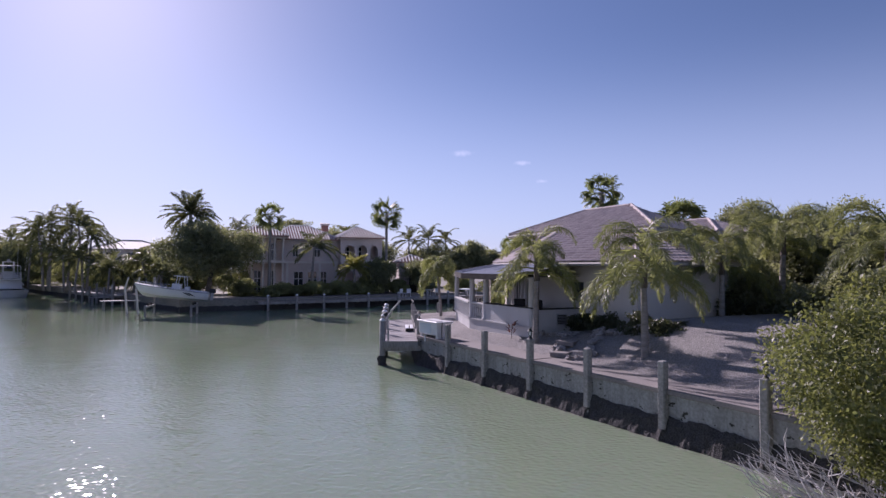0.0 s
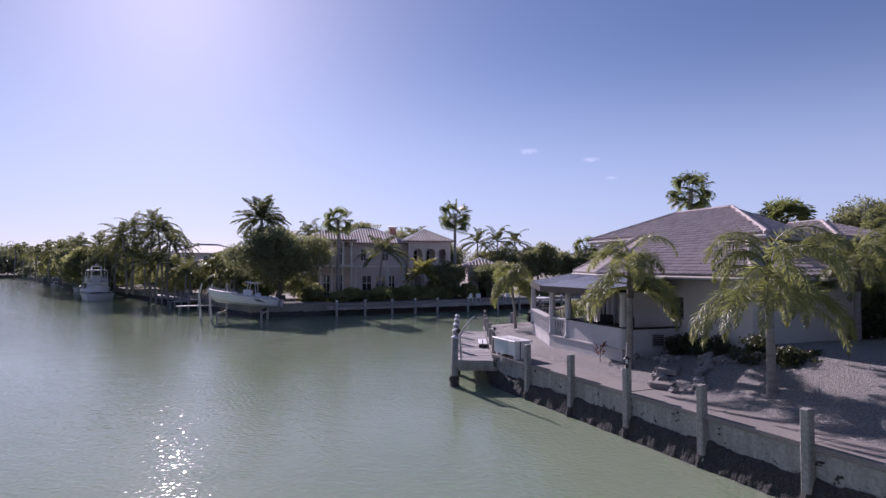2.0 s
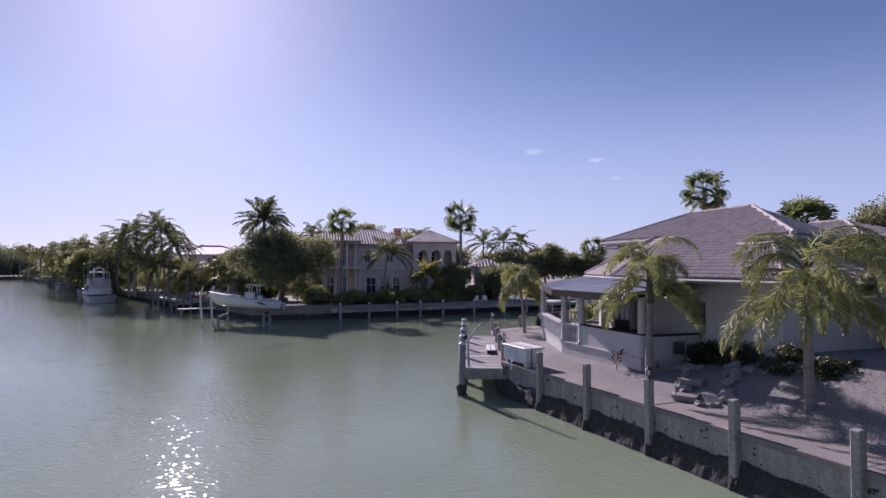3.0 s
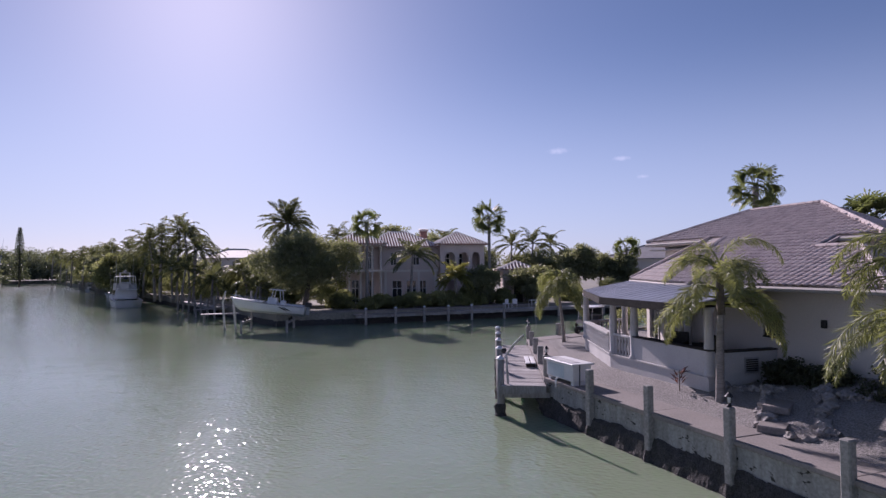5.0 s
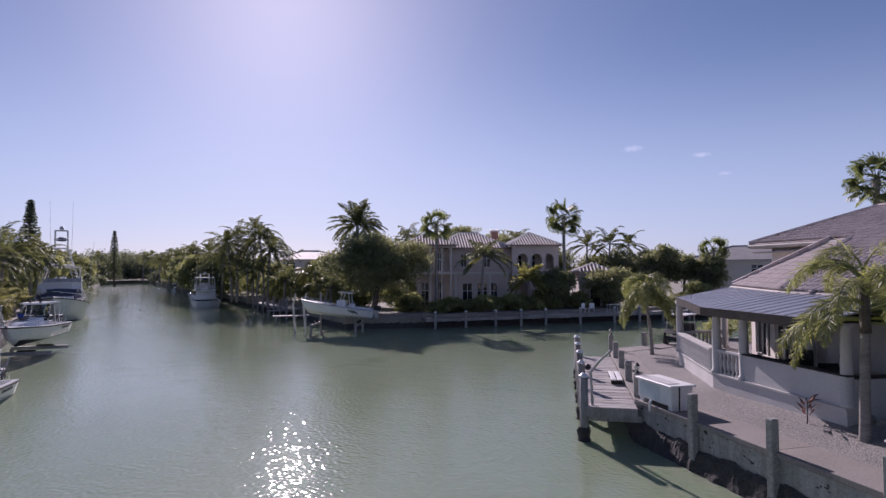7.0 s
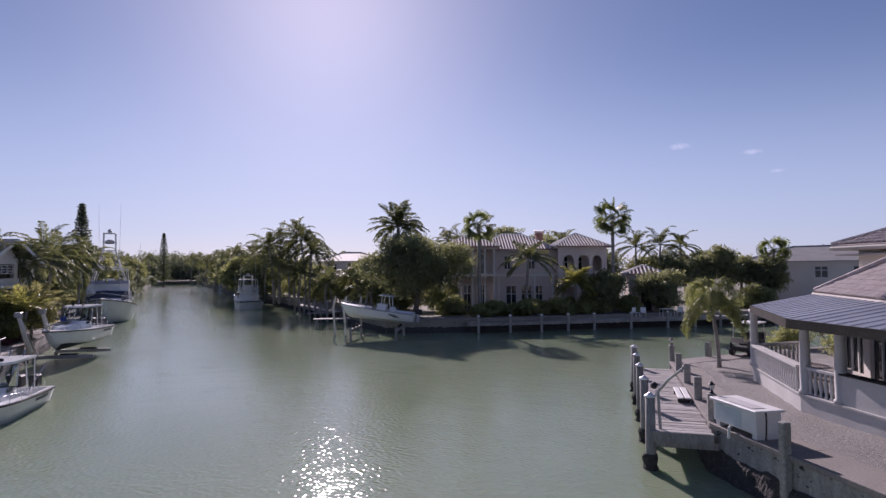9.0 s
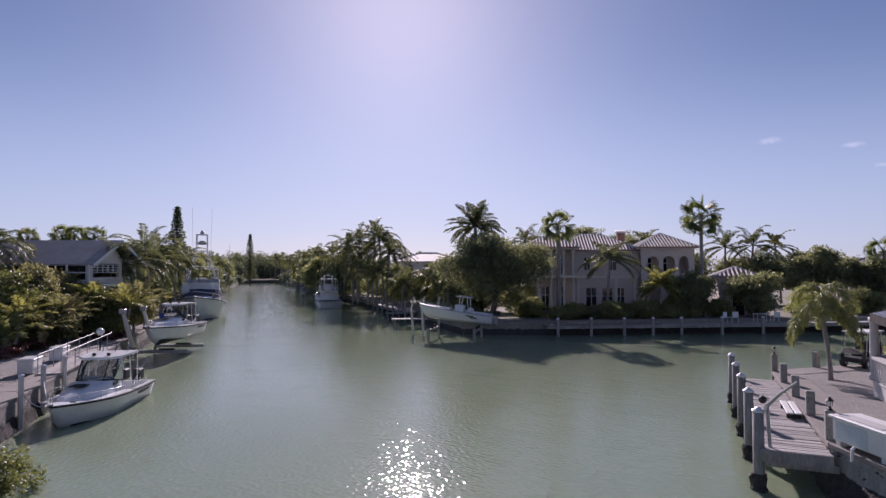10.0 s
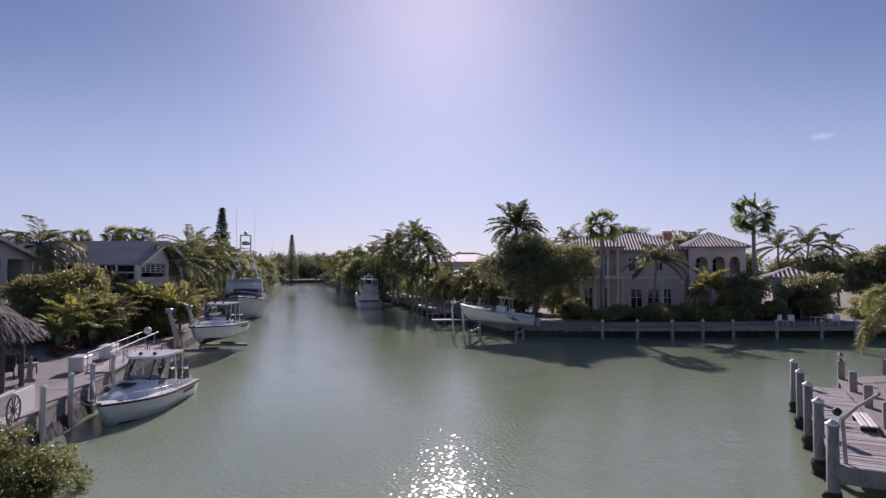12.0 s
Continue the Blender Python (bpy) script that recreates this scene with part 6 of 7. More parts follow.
def sportfisher(m, label, L, B, tower, wrap=True):
    """A flybridge boat with a tuna tower; bow along +y."""
    root = thing("sportfishing_boat", label, "boat", m, "sportfishing boats")
    rows = hull_rows(L, B, 2.0, 1.0, 0.6)
    hull_parts(root, rows, 0.4, 0.5)
    # low deckhouse, its windscreen under a canvas cover
    half = B * 0.39
    prof = []
    for s, w, h in ((0.26, 1.0, 1.25), (0.5, 0.98, 1.2), (0.56, 0.9, 1.02), (0.66, 0.72, 0.36), (0.8, 0.3, 0.0)):
        z = 1.0 + 1.0 * s ** 1.6
        w *= half
        prof.append([(-w, L * s, z), (-w * 0.9, L * s, z + h), (0, L * s, z + h + 0.08), (w * 0.9, L * s, z + h), (w, L * s, z)])
    bm = bmesh.new()
    loft(bm, prof)
    house = part("deckhouse", bm, M_GELCOAT, root, "", True)
    bm = bmesh.new()
    loft(bm, [[(p[0] * 1.02, p[1] + 0.02, p[2] + 0.03) for p in r[1:4]] for r in (prof[2], prof[3])], False)
    for side in (1, -1):
        k = 3 if side > 0 else 1
        e = 4 if side > 0 else 0
        loft(bm, [[(r[k][0] * 1.02, r[k][1], r[k][2]), ((r[k][0] * 0.35 + r[e][0] * 0.65) * 1.03, r[k][1], r[k][2] * 0.35 + r[e][2] * 0.65)] for r in prof[:4]], False)
    part("screen_cover", bm, M_NAVY if wrap else M_PANE, house, "navy canvas over the windscreen" if wrap else "dark cabin glazing")
    zf = 2.5
    bm = bmesh.new()
    plate(bm, [(-B * 0.36, L * 0.2, zf), (-B * 0.37, L * 0.5, zf), (-B * 0.24, L * 0.55, zf), (B * 0.24, L * 0.55, zf), (B * 0.37, L * 0.5, zf), (B * 0.36, L * 0.2, zf)], 0.12)
    part("flybridge_deck", bm, M_GELCOAT, root)
    ring = ((-0.36, 0.26), (-0.37, 0.48), (-0.22, 0.53), (0.22, 0.53), (0.37, 0.48), (0.36, 0.26))
    for z0, z1, name, mat in ((zf, zf + 0.55, "flybridge_coaming", M_GELCOAT), (zf + 0.56, zf + 0.85, "venturi_screen", M_ALLOY)):
        bm = bmesh.new()
        loft(bm, [[(B * x, L * y, z0) for x, y in ring], [(B * x * 0.97, L * (y - 0.012), z1) for x, y in ring]], False)
        part(name, bm, mat, root)
    bm = bmesh.new()
    box(bm, -0.6, L * 0.4, zf, 0.6, L * 0.44, zf + 1.0, None, 0.08)
    part("helm_console", bm, M_GELCOAT, root)
    bm = bmesh.new()
    plate(bm, [(-B * 0.33, L * 0.26, zf + 1.8), (-B * 0.33, L * 0.48, zf + 1.84), (-B * 0.2, L * 0.5, zf + 1.85), (B * 0.2, L * 0.5, zf + 1.85), (B * 0.33, L * 0.48, zf + 1.84), (B * 0.33, L * 0.26, zf + 1.8)], 0.07)
    part("flybridge_top", bm, M_GELCOAT, root)
    for sx in (-1, 1):
        for y in (0.27, 0.47):
            bm = bmesh.new()
            tube(bm, [(sx * B * 0.35, L * y, zf), (sx * B * 0.32, L * y, zf + 1.78)], 0.035, 6)
            part("top_post", bm, M_WHITE, root)
    # tuna tower: four leaning legs, ladders up both sides, a basket with its own shade
    zt = tower
    for sx in (-1, 1):
        for y0, y1 in ((0.24, 0.34), (0.5, 0.42)):
            bm = bmesh.new()
            tube(bm, [(sx * B * 0.42, L * y0, 1.6), (sx * 0.62, L * y1, zt - 1.6), (sx * 0.6, L * y1, zt - 0.1)], 0.05, 6)
            part("tower_leg", bm, M_WHITE, root)
        lo, hi = Vector((sx * B * 0.42, L * 0.5, 1.6)), Vector((sx * 0.62, L * 0.42, zt - 1.6))
        lo2, hi2 = Vector((sx * B * 0.3, L * 0.48, 1.9)), Vector((sx * 0.3, L * 0.42, zt - 1.6))
        bm = bmesh.new()
        tube(bm, [lo2, hi2], 0.03, 5)
        part("ladder_rail", bm, M_WHITE, root)
        for k in range(11):
            s = 0.2 + 0.76 * k / 10
            bm = bmesh.new()
            tube(bm, [lo.lerp(hi, s), lo2.lerp(hi2, s)], 0.026, 4)
            part("ladder_rung", bm, M_WHITE, root)
    for zz, w in ((zt - 1.6, 0.74), (zt - 0.85, 0.7), (zt - 3.0, 1.0), (zt - 0.1, 0.64)):
        bm = bmesh.new()
        tube(bm, [(-w, L * 0.34, zz), (-w, L * 0.42, zz), (w, L * 0.42, zz), (w, L * 0.34, zz), (-w, L * 0.34, zz)], 0.04, 6)
        part("tower_ring", bm, M_WHITE, root)
    bm = bmesh.new()
    plate(bm, [(-0.66, L * 0.34, zt - 1.56), (-0.66, L * 0.42, zt - 1.56), (0.66, L * 0.42, zt - 1.56), (0.66, L * 0.34, zt - 1.56)], 0.05)
    part("tower_platform", bm, M_GELCOAT, root)
    bm = bmesh.new()
    lathe(bm, [(0.4, 0), (0.52, 0.1), (0.46, 0.26), (0.15, 0.36)], 10, (0, L * 0.38, zt - 1.0))
    part("tower_cover", bm, M_NAVY, root, "dark canvas cover")
    bm = bmesh.new()
    lathe(bm, [(0.12, 0), (0.22, 0.1), (0.22, 0.25), (0.1, 0.35)], 10, (0, L * 0.38, zt - 0.08))
    part("radar", bm, M_ALLOY, root)
    for sx in (-1, 1):
        bm = bmesh.new()
        tube(bm, [(sx * 1.0, L * 0.4, zt - 3.2), (sx * 1.12, L * 0.4, zt + 2.4)], [0.025, 0.01], 5)
        part("antenna", bm, M_WHITE, root)
        bm = bmesh.new()
        tube(bm, [(sx * B * 0.46, L * 0.36, 1.9), (sx * B * 0.56, L * 0.3, 6.6)], [0.035, 0.012], 5)
        part("outrigger", bm, M_CHROME, root)
        pts = [Vector(rows[i][-1 if sx > 0 else 0]) + Vector((-sx * 0.1, 0, 0.45)) for i in range(9, 17)]
        bm = bmesh.new()
        tube(bm, pts, 0.025, 5)
        rail = part("bow_rail", bm, M_CHROME, root)
        for p in pts[::2]:
            bm = bmesh.new()
            tube(bm, [p - Vector((0, 0, 0.45)), p], 0.018, 5)
            part("stanchion", bm, M_CHROME, rail)
    if wrap:
        bm = bmesh.new()
        bmesh.ops.create_uvsphere(bm, u_segments=12, v_segments=8, radius=0.5, matrix=Matrix.Translation((B * 0.27, L * 0.6, 2.35)) @ Matrix.Diagonal((1.0, 0.8, 0.75, 1)))
        part("deck_bundle", bm, M_GELCOAT, root, "white covered bundle on deck", True)
    return root


sportfisher(moored((-62.9, 46.0), 13.5) @ Matrix.Diagonal((1, 1, 1.35, 1)), "white sportfishing boat with navy canvas and tuna tower", 13.5, 5.7, 7.5)
bow4 = math.degrees(math.atan2(CANAL.y, CANAL.x)) - 90
sportfisher(Matrix.Translation((-67.8, 70.1, 0)) @ turn(bow4), "white flybridge boat moored stern-on along the canal", 9.0, 3.7, 4.9, False)


def console_boat(m, label, L, B):
    root = thing("console_boat", label, "boat", m)
    rows = hull_rows(L, B, 1.0, 0.7, 0.34)
    hull_parts(root, rows, 0.62, 0.3, M_GELCOAT, M_ALLOY, M_HULL)
    bm = bmesh.new()
    box(bm, -0.45, L * 0.38, 0.3, 0.45, L * 0.5, 1.35, None, 0.06)
    part("console", bm, M_GELCOAT, root)
    bm = bmesh.new()
    plate(bm, [(-0.42, L * 0.49, 1.3), (0.42, L * 0.49, 1.3), (0.38, L * 0.455, 1.75), (-0.38, L * 0.455, 1.75)], 0.012, (0, -1, 0))
    part("screen", bm, M_SCREEN, root)
    bm = bmesh.new()
    box(bm, -0.45, L * 0.27, 0.3, 0.45, L * 0.33, 1.1, None, 0.05)
    part("leaning_post", bm, M_WHITE, root)
    for sx in (-1, 1):
        for y0, y1 in ((0.3, 0.34), (0.46, 0.43)):
            bm = bmesh.new()
            tube(bm, [(sx * 0.55, L * y0, 0.3), (sx * 0.7, L * y1, 2.15)], 0.03, 6)
            part("top_leg", bm, M_WHITE, root)
        pts = [Vector(rows[i][-1 if sx > 0 else 0]) + Vector((-sx * 0.06, 0, 0.25)) for i in range(9, 17)]
        bm = bmesh.new()
        tube(bm, pts, 0.02, 5)
        part("bow_rail", bm, M_CHROME, root)
    bm = bmesh.new()
    plate(bm, [(-0.8, L * 0.3, 2.2), (0.8, L * 0.3, 2.2), (0.8, L * 0.48, 2.22), (-0.8, L * 0.48, 2.22)], 0.05)
    part("t_top", bm, M_GELCOAT, root)
    outboard(root, 0, 0, 0.4)
    # dark slash graphics on the side
    for k in range(2):
        bm = bmesh.new()
        y = L * (0.16 + 0.05 * k)
        b = B * 0.5
        plate(bm, [(-b * 0.99, y, 0.2), (-b * 1.0, y + 0.25, 0.24), (-b * 1.01, y + 0.75, 0.52), (-b * 1.0, y + 0.5, 0.5)], 0.012, (-1, 0, 0))
        part("side_stripe", bm, M_FASCIA, root, "dark slash on the hull")
    return root


fb0, fb1 = Vector((-27.1, 50.9, 0)), Vector((-32.7, 48.3, 0))
fd = (fb1 - fb0).normalized()
LIFT = Matrix.Translation((fb0.x, fb0.y, 0)) @ turn(math.degrees(math.atan2(fd.y, fd.x)) - 90)
console_boat(LIFT @ Matrix.Translation((0, 0.25, 1.42)) @ Matrix.Rotation(radians(6), 4, "X") @ Matrix.Diagonal((1, 1, 0.8, 1)), "white centre console boat with dark stripes on a lift", 6.1, 2.2)


for bx, by, yaw in ((-124.8, 111.1, 50), (-95.6, 91.9, 55), (-84.7, 84.7, 60)):
    console_boat(Matrix.Translation((bx, by, 0)) @ turn(yaw), "small white console boat moored far along the canal", 6.0, 2.2)


def pile_lift():
    root = thing("boat_lift", "weathered timber pile lift under a white boat", "boat lift", LIFT)
    for y in (1.4, 5.0):
        for x in (-1.75, 1.75):
            bm = bmesh.new()
            tube(bm, [(x, y, -1.5), (x, y, 3.3 if y > 3 and x > 0 else 1.0)], 0.1, 9)
            part("piling", bm, M_PILE, root)
        bm = bmesh.new()
        box(bm, -1.7, y - 0.1, 0.72, 1.7, y + 0.1, 0.9)
        part("cradle_beam", bm, M_PILE, root)
        for x in (-0.55, 0.45):
            bm = bmesh.new()
            box(bm, x, y - 0.08, 0.9, x + 0.1, y + 0.08, 1.12)
            part("bunk", bm, M_FASCIA, root)
    for k in range(2):
        bm = bmesh.new()
        tube(bm, [(1.9, 6.3 + k * 0.9, -0.5), (1.8, 6.5 + k * 0.9, 2.3), (1.2, 6.1 + k * 0.9, 3.3)], [0.1, 0.09, 0.06], 7)
        part("davit_arm", bm, M_RAIL, root)


pile_lift()


def finger_dock(m, L, W, label):
    root = thing("finger_dock", label, "dock", m)
    bm = bmesh.new()
    box(bm, 0, 0, 0.82, L, W, 0.9)
    part("deck", bm, M_PLANK, root)
    for x in (0.3, L - 0.3):
        for y in (0.15, W - 0.15):
            bm = bmesh.new()
            tube(bm, [(x, y, -1.5), (x, y, 0.84)], 0.1, 8)
            part("piling", bm, M_PILE, root)


def canal_dock(s0, s1, wide, label, planks):
    """A dock along the right bank of the long canal, on piles in the water."""
    a = K1 + CANAL * s0
    out = Vector((-CANAL.y, CANAL.x, 0))
    m = Matrix(((CANAL.x, out.x, 0, a.x), (CANAL.y, out.y, 0, a.y), (0, 0, 1, 0), (0, 0, 0, 1)))
    root = thing("canal_dock", label, "dock", m, "canal docks")
    n = max(2, int((s1 - s0) / 2.4))
    step = (s1 - s0) / n
    for k in range(n):
        bm = bmesh.new()
        box(bm, k * step + 0.01, 0.02, 1.02, (k + 1) * step - 0.01, wide, 1.1)
        part("deck_section", bm, planks, root)
    bm = bmesh.new()
    box(bm, 0, wide - 0.1, 0.78, s1 - s0, wide - 0.02, 1.018)
    part("edge_beam", bm, M_PILE, root)
    for k in range(n + 1):
        bm = bmesh.new()
        tube(bm, [(k * step, wide + 0.13, -1.5), (k * step, wide + 0.13, 1.9 if k % 2 else 2.3)], 0.12, 8)
        part("piling", bm, M_PILE, root)


canal_dock(14.0, 30.0, 1.3, "grey timber dock with tall piles along the canal", M_PLANK)
canal_dock(94.0, 142.0, 1.6, "sunlit pale dock far along the canal", M_CREAMROOF)
for p in ((-46.1, 58.5), (-40.1, 53.0)):
    finger_dock(Matrix.Translation((p[0], p[1], 0)) @ turn(43), 3.4, 1.1, "low grey timber finger dock in the canal")


# ---- long dock below the villa ----
def long_dock():
    a = Vector((-25.0, 55.6, 0))
    d = Vector((0.735, 0.678, 0)).normalized()
    m = Matrix(((d.x, -d.y, 0, a.x), (d.y, d.x, 0, a.y), (0, 0, 1, 0), (0, 0, 0, 1)))
    root = thing("long_dock", "long grey timber dock with white-capped piles", "dock", m)
    L = 34.0
    for k in range(17):
        bm = bmesh.new()
        box(bm, k * 2 + 0.01, 0.1, 0.86, k * 2 + 1.99, 1.9, 0.93)
        part("deck_section", bm, M_WALK if k < 5 else M_PLANK, root)
    bm = bmesh.new()
    box(bm, 0, 0.12, 0.62, L, 0.2, 0.855)
    part("edge_beam", bm, M_PILE, root)
    for s in (0.9, 3.75, 6.6, 9.1, 11.6, 15.2, 18.9, 21.7, 24.4, 27.5, 30.5):
        bm = bmesh.new()
        tube(bm, [(s, 0, -1.5), (s, 0, 1.42)], 0.125, 9)
        pile = part("piling", bm, M_PILE, root)
        bm = bmesh.new()
        lathe(bm, [(0.15, 1.42), (0.15, 1.46), (0.02, 1.58)], 9, (s, 0, 0))
        part("piling_cap", bm, M_GELCOAT, pile, "pointed white pile cap")
    return m


DOCK2 = long_dock()


def outdoor_chair(m):
    root = thing("plastic_chair", "white plastic garden chair on the long dock", "chair", m, "dock chairs")
    bm = bmesh.new()
    box(bm, -0.25, -0.25, 0.4, 0.25, 0.25, 0.45, None, 0.01)
    part("seat", bm, M_WHITE, root)
    bm = bmesh.new()
    box(bm, -0.25, 0.22, 0.45, 0.25, 0.27, 0.9, None, 0.01)
    part("backrest", bm, M_WHITE, root)
    for x in (-0.22, 0.22):
        for y in (-0.22, 0.22):
            bm = bmesh.new()
            tube(bm, [(x, y, 0), (x, y, 0.41)], 0.02, 5)
            part("leg", bm, M_WHITE, root)
    return root


oc = outdoor_chair(DOCK2 @ Matrix.Translation((16.4, 1.2, 0.93)) @ turn(20))
copy_thing(oc, DOCK2 @ Matrix.Translation((17.2, 1.3, 0.93)) @ turn(-30))
copy_thing(oc, DOCK2 @ Matrix.Translation((21.0, 1.3, 0.93)) @ turn(160))
root = thing("dock_table", "pale rectangular table on the long dock", "table", DOCK2 @ Matrix.Translation((19.6, 1.2, 0.93)))
bm = bmesh.new()
box(bm, -0.7, -0.35, 0.7, 0.7, 0.35, 0.75, None, 0.01)
part("tabletop", bm, M_WHITE, root)
for x in (-0.6, 0.6):
    for y in (-0.28, 0.28):
        bm = bmesh.new()
        tube(bm, [(x, y, 0), (x, y, 0.7)], 0.025, 5)
        part("leg", bm, M_WHITE, root)


# ---- villa and other houses ----
def barrel_roof(root, corners, rib=0.4, material=None, deck=None):
    c = [Vector(p) for p in corners]
    n = (c[1] - c[0]).cross(c[2] - c[0]).normalized()
    if n.z < 0:
        n = -n
    bm = bmesh.new()
    plate(bm, c, 0.1, -n)
    # dark deck under pale ribs: the shadow between barrel tiles put into colour
    part("roof_deck", bm, deck or M_CHIMNEY, root)
    ex = (c[1] - c[0]).normalized()
    ey = n.cross(ex).normalized()
    if ey.z < 0:
        ey = -ey
    poly = [((p - c[0]).dot(ex), (p - c[0]).dot(ey)) for p in c]
    x0, x1 = min(p[0] for p in poly), max(p[0] for p in poly)
    y1 = max(p[1] for p in poly)
    verts, faces = [], []
    x = x0 + rib * 0.5
    while x < x1:
        ys = [k * 0.05 for k in range(int(y1 / 0.05) + 1) if inside(poly, x, k * 0.05 + 0.001)]
        if ys:
            a, b = c[0] + ex * x + ey * ys[0], c[0] + ex * x + ey * ys[-1]
            k = len(verts)
            r = rib * 0.27
            for p in (a, b):
                for j in range(5):
                    t = math.pi * j / 4
                    verts.append(p + ex * (r * math.cos(t)) + n * (r * math.sin(t) * 1.1))
            faces += [(k + j, k + j + 1, k + j + 6, k + j + 5) for j in range(4)] + [(k, k + 1, k + 2, k + 3, k + 4)]
        x += rib
    if verts:
        tagged(part("barrel_tiles", (verts, faces), material or M_BARREL, root), kind="stuff")


def hip(root, x0, y0, x1, y1, z, pitch, maker, over=0.5):
    x0, y0, x1, y1 = x0 - over, y0 - over, x1 + over, y1 + over
    if x1 - x0 >= y1 - y0:
        h = (y1 - y0) / 2
        a, b = (x0 + h, y0 + h, z + h * pitch), (x1 - h, y0 + h, z + h * pitch)
    else:
        h = (x1 - x0) / 2
        a, b = (x0 + h, y0 + h, z + h * pitch), (x0 + h, y1 - h, z + h * pitch)
    P = [(x0, y0, z), (x1, y0, z), (x1, y1, z), (x0, y1, z)]
    if x1 - x0 >= y1 - y0:
        sides = ((P[0], P[1], b, a), (P[1], P[2], b), (P[2], P[3], a, b), (P[3], P[0], a))
    else:
        sides = ((P[0], P[1], a), (P[1], P[2], b, a), (P[2], P[3], b), (P[3], P[0], a, b))
    for s in sides:
        maker(root, s)
    bm = bmesh.new()
    tube(bm, [a, b], 0.12, 6)
    for p, q in ((P[0], a), (P[1], a if x1 - x0 < y1 - y0 else b), (P[2], b), (P[3], b if x1 - x0 < y1 - y0 else a)):
        tube(bm, [p, q], 0.1, 6)
    part("ridge_cap", bm, M_BARREL if maker is barrel_roof else M_GREYROOF, root)
    bm = bmesh.new()
    box(bm, x0 + 0.05, y0 + 0.05, z - 0.16, x1 - 0.05, y1 - 0.05, z - 0.1)
    part("soffit", bm, M_VILLA if maker is barrel_roof else M_WHITE, root)


def framed_opening(root, x0, x1, z0, z1, y, label, bars=2):
    bm = bmesh.new()
    box(bm, x0, y + 0.1, z0, x1, y + 0.13, z1)
    w = part("window", bm, M_PANE, root, label)
    bm = bmesh.new()
    for k in range(bars + 1):
        x = x0 + (x1 - x0) * k / bars
        box(bm, x - 0.04, y + 0.04, z0, x + 0.04, y + 0.095, z1)
    for z in (z0, (z0 * 0.35 + z1 * 0.65), z1):
        box(bm, x0, y + 0.05, z - 0.035, x1, y + 0.09, z + 0.035)
    part("window_frame", bm, M_WHITE, w)


def villa():
    a = Vector((-32.2, 64.4, 0))
    d = Vector((0.86, 0.51, 0)).normalized()
    m = Matrix(((d.x, -d.y, 0, a.x), (d.y, d.x, 0, a.y), (0, 0, 1, 0), (0, 0, 0, 1))) @ Matrix.Diagonal((0.785, 1, 1, 1))
    root = thing("villa", "two-storey ochre villa with arcades and barrel tile roofs", "house", m)
    # open arcade wing
    E = 7.85
    for z0, z1 in ((1.2, 4.9), (5.0, 7.6)):
        for x in (0.2, 1.9, 3.5, 5.1, 6.3):
            bm = bmesh.new()
            lathe(bm, [(0.2, z0), (0.2, z0 + 0.15), (0.15, z0 + 0.2), (0.14, z1 - 0.35), (0.2, z1 - 0.25), (0.22, z1)], 10, (x, 0.2, 0))
            part("column", bm, M_COLUMN, root, "", True)
    bm = bmesh.new()
    box(bm, -0.1, -0.1, 4.75, 6.7, 3.0, 5.0)
    part("balcony_floor", bm, M_COLUMN, root)
    bm = bmesh.new()
    pierced(bm, 6.6, 1.0, 7.7, 0.3, [(0.6, 1.6, 1.2, 3.8), (2.4, 3.4, 1.2, 3.8), (4.4, 5.6, 1.2, 3.8), (0.6, 1.6, 5.0, 7.1), (2.4, 3.4, 5.0, 7.1), (4.4, 5.6, 5.0, 7.1)], Matrix.Translation((0, 3.0, 0)))
    part("arcade_wall", bm, M_VILLA, root)
    for x0, x1 in ((0.6, 1.6), (2.4, 3.4), (4.4, 5.6)):
        framed_opening(root, x0, x1, 1.2, 3.8, 3.0, "dark glazed garden door")
        framed_opening(root, x0, x1, 5.0, 7.1, 3.0, "dark glazed balcony door")
    bm = bmesh.new()
    box(bm, -0.1, -0.05, 7.55, 6.7, 0.4, 7.72)
    part("arcade_beam", bm, M_VILLA, root)
    hip(root, 0, 0, 6.6, 5.0, E, 0.42, barrel_roof)
    # main block
    bm = bmesh.new()
    pierced(bm, 8.4, 1.0, 7.5, 0.3, [(1.6, 3.0, 1.2, 3.7), (3.7, 5.1, 1.2, 3.7), (5.6, 6.6, 1.2, 3.7), (1.4, 2.2, 5.5, 6.9), (4.6, 5.6, 5.5, 6.9)], Matrix.Translation((6.6, 2.2, 0)))
    part("main_wall", bm, M_VILLA, root)
    for x0, x1 in ((1.6, 3.0), (3.7, 5.1), (5.6, 6.6)):
        framed_opening(root, 6.6 + x0, 6.6 + x1, 1.2, 3.7, 2.2, "tall french window", 2)
    for x0, x1 in ((1.4, 2.2), (4.6, 5.6)):
        framed_opening(root, 6.6 + x0, 6.6 + x1, 5.5, 6.9, 2.2, "dark upper window")
    for x in (7.2, 11.0, 12.1, 14.6):
        bm = bmesh.new()
        box(bm, x - 0.16, 2.05, 1.0, x + 0.16, 2.198, 4.7)
        part("pilaster", bm, M_COLUMN, root)
    bm = bmesh.new()
    box(bm, 6.6, 2.0, 4.7, 15.0, 2.199, 4.95)
    part("string_course", bm, M_COLUMN, root)
    bm = bmesh.new()
    box(bm, 6.6, 10.0, 1.0, 15.0, 10.3, 7.5)
    box(bm, 0, 5.0, 1.0, 6.59, 5.3, 7.7)
    box(bm, -0.05, 3.3, 1.0, 0.2, 5.0, 7.7)
